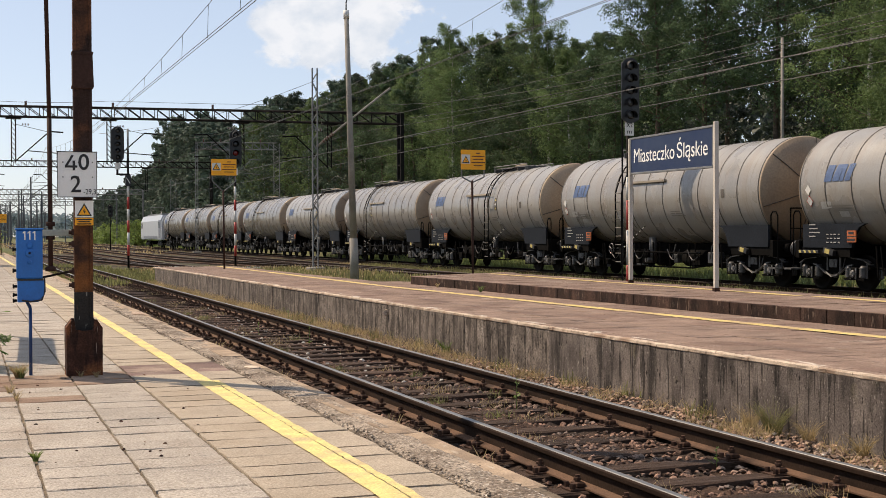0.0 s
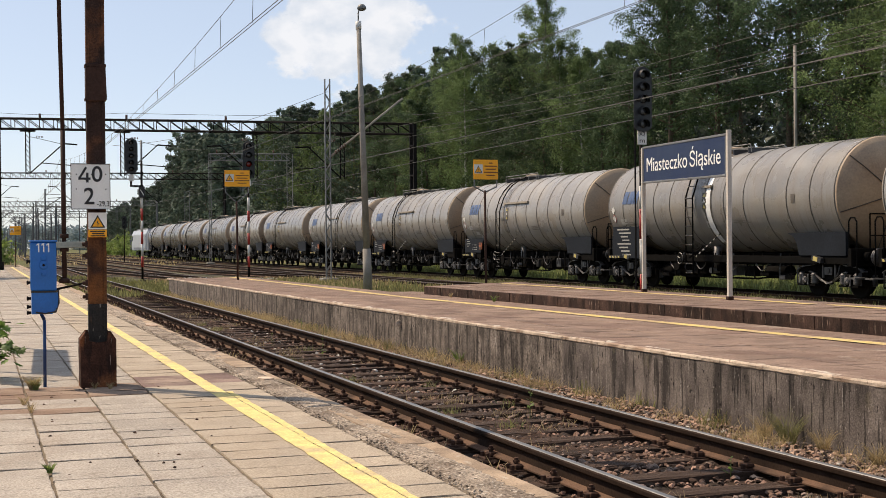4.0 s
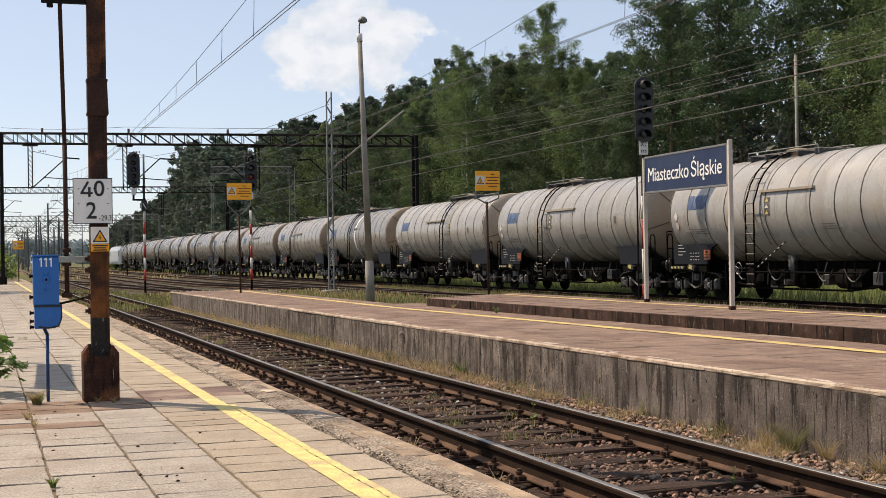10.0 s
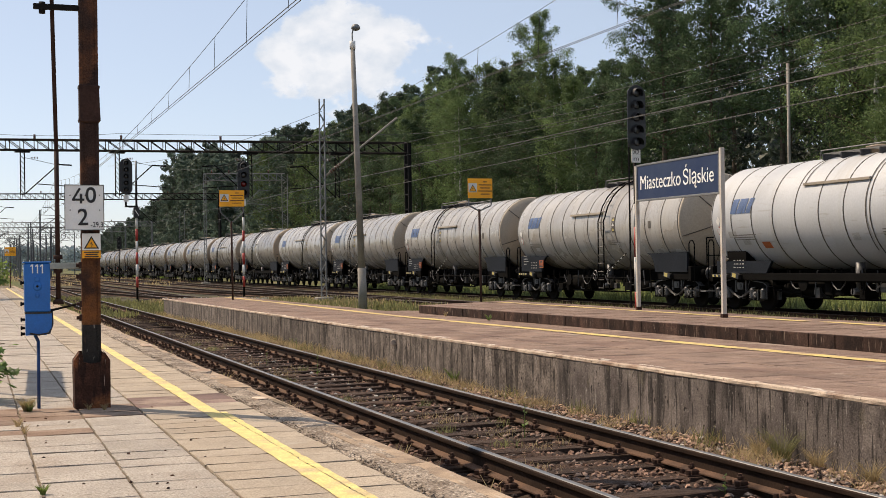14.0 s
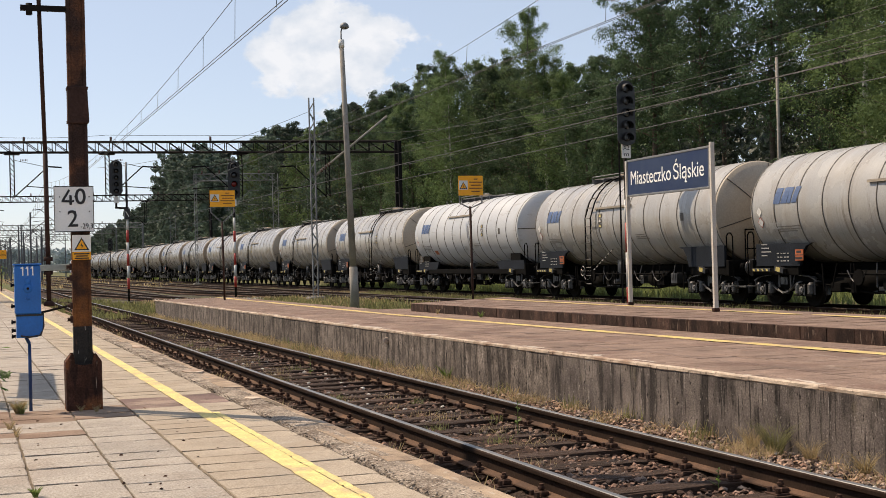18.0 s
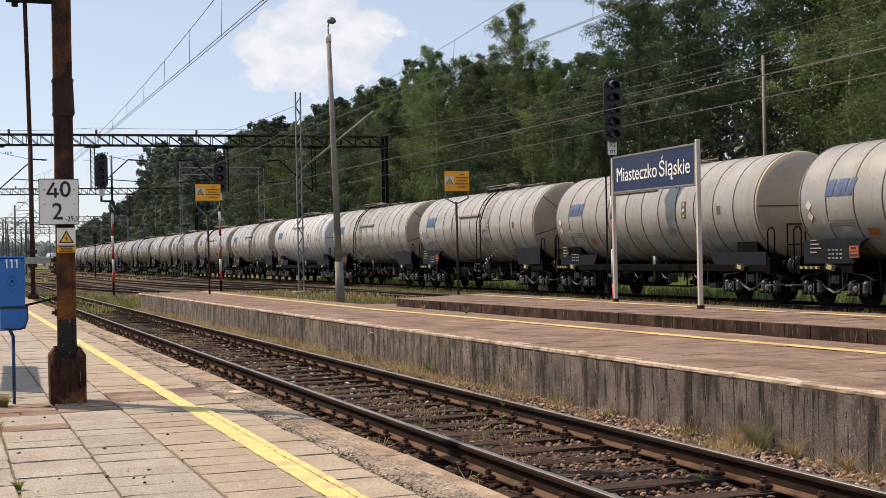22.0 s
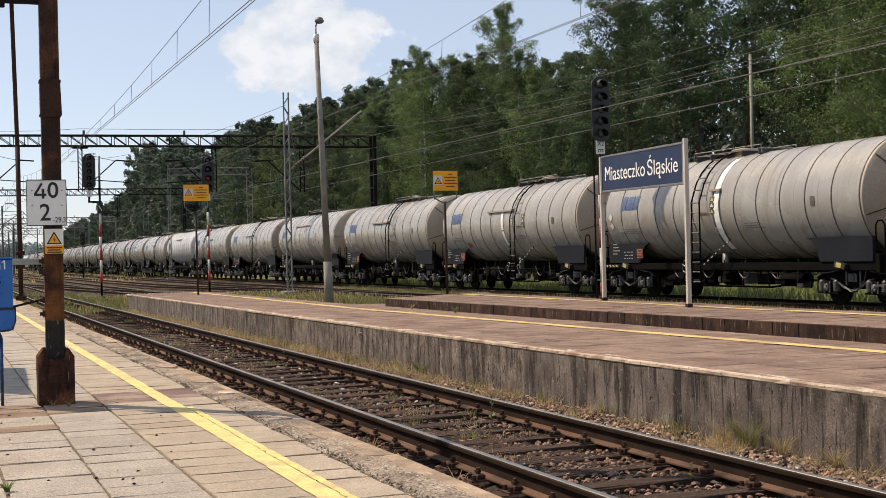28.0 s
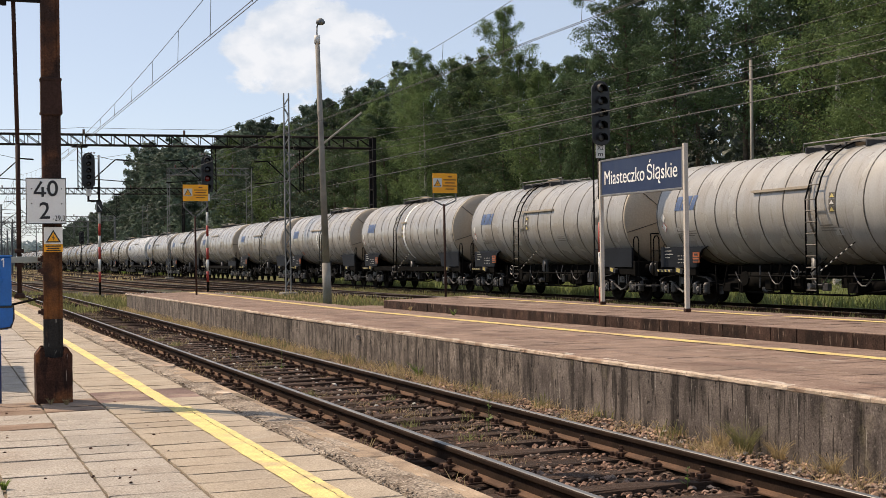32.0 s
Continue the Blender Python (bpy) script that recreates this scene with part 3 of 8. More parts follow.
def ballast_bed(name, x0, x1, y0, y1, dx, dy, z, amp, label, seed=0, mt="ballast"):
    nx, ny = int((x1 - x0) / dx) + 1, int((y1 - y0) / dy) + 1
    xs, ys = np.linspace(x0, x1, nx), np.linspace(y0, y1, ny)
    v = []
    for y in ys:
        for x in xs:
            edge = min(1, (x - x0) / 0.3, (x1 - x) / 0.3)
            h = amp * (noise.noise((x * 9, y * 9, seed)) + 0.5 * noise.noise((x * 23, y * 23, seed + 5))) + 0.03 * noise.noise((x, y * 0.7, seed))
            v.append((float(x), float(y), z + h - 0.22 * (1 - max(0, edge))))
    f = [(j * nx + i, j * nx + i + 1, (j + 1) * nx + i + 1, (j + 1) * nx + i) for j in range(ny - 1) for i in range(nx - 1)]
    ob = soup(name, v, f, M[mt])
    tagged(ob, label, "ballast", kind="structure")


def stones(name, n, region, seed, label, smin=0.025, smax=0.06, keep=None, mt="stone"):
    """Loose stones, each an irregular lump, over a region x0, x1, y0, y1 with heights from a function."""
    rnd = random.Random(seed)
    x0, x1, y0, y1, zf = region
    verts, faces = [], []
    lump = ((1, 0, 0), (-1, 0, 0), (0, 1, 0), (0, -1, 0), (0, 0, 1), (0.6, 0.6, 0.5), (-0.6, 0.6, 0.5), (-0.6, -0.6, 0.5), (0.6, -0.6, 0.5))
    tri = ((4, 5, 6), (4, 6, 7), (4, 7, 8), (4, 8, 5), (5, 0, 2), (5, 2, 6), (6, 2, 1), (6, 1, 7), (7, 1, 3), (7, 3, 8), (8, 3, 0), (8, 0, 5))
    while n > 0:
        x, y = rnd.uniform(x0, x1), y0 + (y1 - y0) * rnd.random() ** 1.6
        if keep and not keep(x, y):
            continue
        n -= 1
        s = rnd.uniform(smin, smax)
        a = rnd.uniform(0, 6.28)
        q = Euler((rnd.uniform(-0.5, 0.5), rnd.uniform(-0.5, 0.5), a)).to_matrix()
        k = len(verts)
        for p in lump:
            w = q @ Vector((p[0] * rnd.uniform(0.7, 1.3), p[1] * rnd.uniform(0.5, 1.0), p[2] * rnd.uniform(0.5, 0.9)))
            verts.append((x + w.x * s, y + w.y * s, zf(x, y) + w.z * s))
        faces += [(k + a, k + b, k + c) for a, b, c in tri]
    ob = soup(name, verts, faces, M[mt])
    tagged(ob, label, "gravel", kind="stuff")


C1 = 4.52
ZP, PE = 0.15, 2.87
build_ground()
track("track_1", [(C1, -14), (C1, 60), (C1 + 0.6, 110), (C1 + 3, 260)], "rusty railway track on dark wooden sleepers", (-10.9, 75))
track("track_2", [(17.2, -30), (17.2, 300)], "railway track behind the island platform", (-12, 75), 0.7)
track("track_3", [(21.8, -60), (21.8, 400)], "railway track that carries the tank train", (-12, 80), 0.7)
track("track_4", [(9.4, 63), (9.4, 300)], "railway track beyond the island platform", (63, 90), 0.8)
track("track_5", [(17.2, 46), (16.2, 60), (13.3, 82), (12.9, 100), (12.9, 300)], "railway track that branches off over a turnout", (60, 95), 0.8)
track("track_6", [(9.4, 66), (7.0, 92), (C1 + 0.55, 112)], "crossover between two railway tracks")
ballast_bed("ballast_track_1", 2.86, 6.5, 4.5, 32, 0.045, 0.055, -0.205, 0.028, "dark stained ballast with dirt and rust")
ballast_bed("ballast_track_1_near", 2.86, 6.5, -14, 4.6, 0.12, 0.14, -0.205, 0.03, "dark stained ballast beside the near platform", 6)
ballast_bed("ballast_track_1_far", 2.86, 6.4, 31.9, 120, 0.2, 0.3, -0.205, 0.03, "dark stained ballast further along")
ballast_bed("ballast_yard", 5.6, 24.5, 46.5, 300, 0.5, 0.8, -0.20, 0.05, "brown ballast of the station throat", 3, "ballast_yard")
ballast_bed("ballast_track_3", 12.6, 24.5, -30, 46.6, 0.3, 0.4, -0.21, 0.05, "brown ballast under the freight track", 4, "ballast_yard")
stones("ballast_stones", 13000, (2.95, 6.3, 5.5, 34, lambda x, y: -0.195), 5, "loose brown and grey ballast stones", 0.016, 0.038,
       keep=lambda x, y: not (abs(abs(x - C1) - 0.753) < 0.08) and (x > 3.85 or random.Random(int(x * 997 + y * 131)).random() < 0.5))
stones("edge_crumbs", 4200, (2.42, 2.76, 5.6, 26, lambda x, y: ZP - 0.006), 8, "crumbs of broken concrete along the kerb", 0.004, 0.014, mt="rubble")
stones("pale_stones", 170, (3.0, 6.35, 6.0, 30, lambda x, y: -0.185), 28, "scattered pale stones in the ballast", 0.014, 0.042, mt="stone_pale", keep=lambda x, y: x > 5.4 or x > 4.0 and y > 14)
stones("rust_flakes", 42, (0.2, 1.9, 8.0, 13.2, lambda x, y: ZP - 0.002), 18, "dark flakes of rust and bark on the slabs", 0.006, 0.02, mt="rust_foot")
stones("wall_foot_stones", 5200, (5.45, 6.38, 6.3, 34, lambda x, y: -0.185), 6, "tan and brown stones at the foot of the platform wall", 0.012, 0.034, mt="stone_tan")


# ---------------------------------------------------------------- near platform
def near_platform():
    pf = tagged(new("platform_1"), "low platform paved with worn concrete slabs", "platform", kind="structure")
    bm = B()
    box(bm, -8, PE - 0.03, -12, 110, -0.5, ZP - 0.014)
    part("bedding", bm, M["joint"], pf, "dirt in the joints under the slabs")
    rnd = random.Random(11)
    cols = [-1.77, -1.235, -0.70, -0.165, 0.37, 0.905, 1.44, 1.975, 2.44]
    meshes = {}
    for key, mt in (("a", "slab"), ("b", "slab_red"), ("c", "slab_dirty"), ("d", "slab_purple")):
        for v in range(4):
            bm = cbox(B(), -0.261, 0.261, -0.1712, 0.1712, -0.05, 0, 0.004)
            bmesh.ops.subdivide_edges(bm, edges=[e for e in bm.edges if abs(e.verts[0].co.z - e.verts[1].co.z) < 0.001 and e.verts[0].co.z > -0.01], cuts=2)
            for p in bm.verts:
                p.co.x += rnd.uniform(-0.009, 0.001) * (1 if p.co.x > 0 else -1) * (abs(p.co.x) > 0.2)
                p.co.y += rnd.uniform(-0.013, 0.002) * (1 if p.co.y > 0 else -1) * (abs(p.co.y) > 0.15)
            meshes[key, v] = mesh_of("slab", bm, M[mt])
    n = 0
    far = {"slab": B(), "slab_red": B()}
    y = 5.6
    while y < 96:
        for i, (a, b) in enumerate(zip(cols, cols[1:])):
            cx = (a + b) / 2
            key = "b" if cx > 1.44 else "a"
            if 11.9 < y < 13.2 and cx < 1.7 or 10.6 < y < 12 and cx < 0.9 and rnd.random() < 0.35:
                key = "c"
            if 12.7 < y < 13.95 and cx > 1.4:
                key = "d"
            yy = y + (0.14 if i % 2 else 0) + rnd.uniform(-0.012, 0.012)
            half = b - a < 0.5
            z = ZP + rnd.uniform(-0.004, 0.003)
            if y < 30 and cx > -0.2 and n < 300:
                ob = shared("slab", meshes[key, rnd.randrange(4)], pf, pose(cx, yy, z, rnd.uniform(-0.25, 0.25), rnd.uniform(-0.25, 0.25), rnd.choice((0, 180)) + rnd.uniform(-0.6, 0.6)))
                if half:
                    ob.scale = ((b - a) / 0.535, 1, 1)
                n += 1
            else:
                box(far["slab" if key == "a" else "slab_red"], a + 0.005, b - 0.005, yy - 0.17, yy + 0.17, z - 0.04, z)
        y += 0.35
    wide = [-1.77 - 0.535 * i for i in range(12)]
    for j in range(205):
        yy = -11.8 + 0.35 * j
        for a in (wide if yy > 5.5 else wide + [-1.77 + 0.535 * i for i in range(1, 9)]):
            b = min(a, 2.44)
            o = 0.14 if round(a / 0.535) % 2 else 0
            box(far["slab" if b < 1.44 else "slab_red"], b - 0.53, b - 0.005, yy + o - 0.17, yy + o + 0.17, ZP - 0.05, ZP + rnd.uniform(-0.004, 0.003))
    for k, bm in far.items():
        ob = part("slab_field", bm, M[k], pf, "worn concrete slabs further along the platform")
        tagged(ob, kind="stuff")
    # worn kerb along the track
    bm = B()
    y = -10.6
    kerbs = [mesh_of("kerb_stone", cbox(B(), -0.07, 0.19, -0.994, 0.994, -0.30, 0, 0.02), M["kerb"]) for _ in range(3)]
    for me in kerbs:
        for v in me.vertices:
            v.co.z += rnd.uniform(-0.012, 0.006)
            v.co.x += rnd.uniform(-0.02, 0.01)
    while y < 70:
        shared("kerb_stone", kerbs[rnd.randrange(3)], pf, pose(PE - 0.19, y, ZP + rnd.uniform(-0.01, 0.008), 0, rnd.uniform(-0.8, 0.8), rnd.uniform(-0.4, 0.4)))
        y += 2.0
    box(bm, PE - 0.26, PE, 69.5, 110, -0.3, ZP)
    part("kerb_run", bm, M["kerb"], pf)
    # crumbled strip between the slabs and the kerb
    nx, ny = 15, 760
    xs, ys = np.linspace(2.40, 2.79, nx), np.linspace(5.2, 36, ny)
    swell = [float(np.interp(x, (2.40, 2.46, 2.54, 2.70, 2.76, 2.79), (-0.012, -0.016, 0.0, 0.004, -0.004, -0.03))) for x in xs]
    v = [(float(x), float(yy), ZP + h + 0.004 * noise.noise((x * 12, yy * 5, 2)) + 0.006 * noise.noise((x * 44, yy * 40, 7)) + 0.006 * noise.noise((0, yy * 1.7, 4))) for yy in ys for x, h in zip(xs, swell)]
    f = [(j * nx + i, j * nx + i + 1, (j + 1) * nx + i + 1, (j + 1) * nx + i) for j in range(ny - 1) for i in range(nx - 1)]
    ob = soup("crumbled_strip", v, f, M["rubble"], pf)
    tagged(ob, label="crumbled concrete strip along the kerb")
    lo = B()
    box(lo, 2.42, 2.62, -12, 5.2, ZP - 0.05, ZP - 0.004)
    box(lo, 2.42, 2.62, 36, 96, ZP - 0.05, ZP - 0.004)
    part("crumbled_strip", lo, M["rubble"], pf)
    for x, y, a, b in ((2.70, 16.9, 0.14, 0.24), (2.72, 22.8, 0.10, 0.45), (2.68, 13.1, 0.08, 0.16)):
        rim = [(x + a * (0.8 + 0.35 * rnd.random()) * math.cos(q), y + b * (0.8 + 0.35 * rnd.random()) * math.sin(q)) for q in np.linspace(0, 6.0, 14)]
        part("mortar_patch", prism(B(), rim, "z", ZP - 0.01, ZP + 0.013), M["kerb_light"], pf, "pale mortar patch on the kerb")
    # yellow line in lengths, with a crack along it
    y = -11.6
    while y < 95:
        ln = rnd.uniform(2.2, 3.4)
        bm = B()
        k = int(ln / 0.05)
        pts = [(1.945 + 0.008 * noise.noise((1, (y + ln * i / k) * 4, 9)) + rnd.uniform(-0.002, 0.002), y + ln * i / k) for i in range(k + 1)]
        lo = [bm.verts.new((x, yy, ZP + 0.006)) for x, yy in pts]
        mid = [bm.verts.new((1.945 + 0.14 + 0.012 * noise.noise((p[1] * 2, 3, 1)) + rnd.uniform(-0.004, 0.004), p[1], ZP + 0.006)) for p in pts]
        mid2 = [bm.verts.new((v.co.x + rnd.uniform(0.001, 0.012), v.co.y, ZP + 0.006)) for v in mid]
        hi = [bm.verts.new((1.945 + 0.205 + 0.012 * noise.noise((7, p[1] * 5, 9)) + rnd.uniform(-0.003, 0.003), p[1], ZP + 0.006)) for p in pts]
        for i in range(k):
            bm.faces.new((lo[i], mid[i], mid[i + 1], lo[i + 1]))
            if lo[i].co.y < 12.05:
                bm.faces.new((mid2[i], hi[i], hi[i + 1], mid2[i + 1]))
        part("yellow_line", bm, M["yellow_line"], pf, "faded yellow safety line")
        y += ln
    return pf


near_platform()


# ---------------------------------------------------------------- island platform
ZI, ZR = 0.40, 0.572


def edge(y):
    return 6.45 - 0.0115 * (y - 8)


def raised_front(y):
    return 9.30 - 0.0385 * (y - 21.2)


def island_platform():
    pf = tagged(new("platform_2"), "island platform of brownish slabs with a grey concrete edge wall", "platform", kind="structure")
    rnd = random.Random(21)
    y1 = 45.6
    bm = B()
    prism(bm, [(edge(-12) + 0.06, -12), (edge(y1) + 0.06, y1), (edge(y1) + 2.9, y1 + 1.5), (9.0, 30), (12.2, 28), (12.2, -12)], "z", -0.5, ZI - 0.03)
    part("core", bm, M["joint"], pf)
    wall = [mesh_of("wall_panel", cbox(B(), 0, 0.16, -0.3335, 0.3335, -0.75, -0.042, 0.003), M[mt]) for mt in ("wall", "wall_ribbed")]
    cap = []
    for _ in range(5):
        bm = cbox(B(), -0.010, 0.052, -0.497, 0.497, -0.045, 0, 0.010)
        bmesh.ops.subdivide_edges(bm, edges=[e for e in bm.edges if abs(e.verts[0].co.y - e.verts[1].co.y) > 0.5], cuts=8)
        for v in bm.verts:
            if v.co.x < 0.1:
                v.co.x += rnd.uniform(-0.003, 0.005)
                v.co.z += rnd.uniform(-0.004, 0.001)
        cap.append(mesh_of("kerb_stone", bm, M["kerb_light"]))
    border = mesh_of("border_slab", cbox(B(), 0.064, 0.178, -0.496, 0.496, -0.045, -0.002, 0.006), M["border"])
    y = -11.5
    a = 0
    while y < y1:
        a = math.degrees(math.atan(0.0115))
        shared("border_slab", border, pf, pose(edge(y), y, ZI + rnd.uniform(-0.003, 0.001), 0, 0, a))
        shared("kerb_stone", cap[rnd.randrange(5)], pf, pose(edge(y), y, ZI + rnd.uniform(-0.002, 0.002), 0, rnd.uniform(-0.2, 0.2), a))
        y += 1.0
    y = 9.42 + 0.335 - 2.68 * 8
    k = 0
    while y < y1:
        if k % 4 == 0:
            step = rnd.uniform(-0.008, 0.006)
        shared("wall_panel", wall[y > 14.2], pf, pose(edge(y) + step + rnd.uniform(-0.0015, 0.0015), y, ZI, 0, 0, a))
        y += 0.67
        k += 1
    slab = [mesh_of("slab", cbox(B(), -0.247, 0.247, -0.495, 0.495, -0.05, 0, 0.006), M["slab_brown"]) for _ in range(2)]
    y = 5.0
    n = 0
    rest = B()
    while y < y1:
        for i in range(7):
            x = edge(y) + 0.18 + 0.25 + 0.5 * i
            if y > 28 and x > edge(y) + 2.8:
                continue
            if n < 270 and y < 30:
                shared("slab", slab[i % 2], pf, pose(x, y + (0.5 if i % 2 else 0), ZI + rnd.uniform(-0.006, 0), rnd.uniform(-0.1, 0.1), rnd.uniform(-0.1, 0.1), 0.6))
                n += 1
            else:
                box(rest, x - 0.245, x + 0.245, y - 0.49 + (0.5 if i % 2 else 0), y + 0.49 + (0.5 if i % 2 else 0), ZI - 0.05, ZI + rnd.uniform(-0.005, 0))
        y += 1.0
    box(rest, 6.9, 10, -12, 4.5, ZI - 0.05, ZI)
    tagged(part("slab_field", rest, M["slab_brown"], pf, "brownish slabs further along the island platform"), kind="stuff")
    bm = B()
    ys = np.arange(-8, 46, 0.2)
    mid = [8.19 + 0.045 * max(0, 26 - y) + 0.012 * noise.noise((y * 0.6, 2, 5)) for y in map(float, ys)]
    q = [(bm.verts.new((m - 0.105 + rnd.uniform(-0.012, 0.012), y, ZI + 0.004)), bm.verts.new((m + 0.105 + rnd.uniform(-0.014, 0.014), y, ZI + 0.004))) for m, y in zip(mid, map(float, ys))]
    for (a, b), (c, d) in zip(q, q[1:]):
        bm.faces.new((a, b, d, c))
    part("yellow_line", bm, M["yellow_worn"], pf, "worn yellow safety line")
    # the raised part
    bm = B()
    prism(bm, [(raised_front(-12) + 0.08, -12), (raised_front(27.2) + 0.10, 27.15), (11.8, 28.9), (11.9, 28.9), (11.9, -12)], "z", -0.5, ZR - 0.03)
    part("raised_core", bm, M["joint"], pf)
    panel = mesh_of("raised_wall_panel", cbox(B(), -0.012, 0.10, -0.243, 0.243, ZI - 0.1, ZR - 0.005, 0.008), M["wall_red"])
    capr = mesh_of("raised_kerb", cbox(B(), 0.004, 0.36, -0.247, 0.247, -0.045, 0, 0.006), M["slab_brown"])
    y = -4.0
    a = math.degrees(math.atan(0.0385))
    while y < 27.1:
        shared("raised_wall_panel", panel, pf, pose(raised_front(y) + rnd.uniform(-0.006, 0.006), y, 0, 0, 0, a))
        shared("raised_kerb", capr, pf, pose(raised_front(y), y, ZR + rnd.uniform(-0.005, 0.005), 0, 0, a))
        y += 0.5
    # the slanted end of the raised part
    p0, p1 = Vector((raised_front(27.2), 27.2, 0)), Vector((11.8, 29.0, 0))
    u = (p1 - p0).normalized()
    a = math.degrees(math.atan2(-u.x, u.y))
    s = 0.25
    while s < (p1 - p0).length:
        q = p0 + u * s
        shared("raised_wall_panel", panel, pf, pose(q.x, q.y, 0, 0, 0, a))
        shared("raised_kerb", capr, pf, pose(q.x, q.y, ZR + rnd.uniform(-0.005, 0.003), 0, 0, a))
        s += 0.5
    bm = B()
    y = -11.0
    while y < 28.6:
        x = raised_front(min(y, 27.2)) + 0.37
        if y > 26.9:
            x = raised_front(27.2) + (y - 26.9) * 1.49 + 0.42
        while x < 11.85:
            x2 = min(x + 0.5, 11.9)
            box(bm, x, x2 - 0.008, y - 0.247, y + 0.247, ZR - 0.05, ZR + rnd.uniform(-0.004, 0.003))
            x += 0.5
        y += 0.5
    tagged(part("raised_slab_field", bm, M["slab_brown"], pf, "brownish paving of the raised part"), kind="stuff")
    for x, ya, yb in ((11.22, -11, 15.85), (11.12, 16.1, 27.9)):
        bm = box(B(), x, x + 0.15, ya, yb, ZR + 0.005, ZR + 0.008)
        part("yellow_line", bm, M["yellow_worn"], pf, "worn yellow line along the far edge")


island_platform()
bm = lathe(B(), [(0.002, -0.016), (0.040, -0.016), (0.050, -0.012), (0.054, 0.012)], "x", 24)
solid("wall_mark", bm, M["kerb_light"], "round whitish disc on the platform wall", "survey mark", at=pose(edge(20.15) - 0.035, 20.15, 0.23, 0, 0, 55))


# ---------------------------------------------------------------- the tank train
TRAIN_X, SPEED, SHORT = 21.8, 6.583, 0.98
TR, TZ, TH = 1.5, 2.65, 6.375         # tank radius, axis height, half length of the shell
WHEELS = []


def on_tank(bm, y0, y1, a0, a1, lift=0.006, slant=0.0, steps=4):
    """A patch on the near side of the shell; angles in degrees above the horizontal."""
    lo, hi = [], []
    for i in range(steps + 1):
        a = radians(a0 + (a1 - a0) * i / steps)
        s = slant * i / steps
        x, z = -(TR + lift) * math.cos(a), TZ + (TR + lift) * math.sin(a)
        lo.append(bm.verts.new((x, y0 + s, z)))
        hi.append(bm.verts.new((x, y1 + s, z)))
    for i in range(steps):
        bm.faces.new((lo[i], hi[i], hi[i + 1], lo[i + 1]))
    return bm


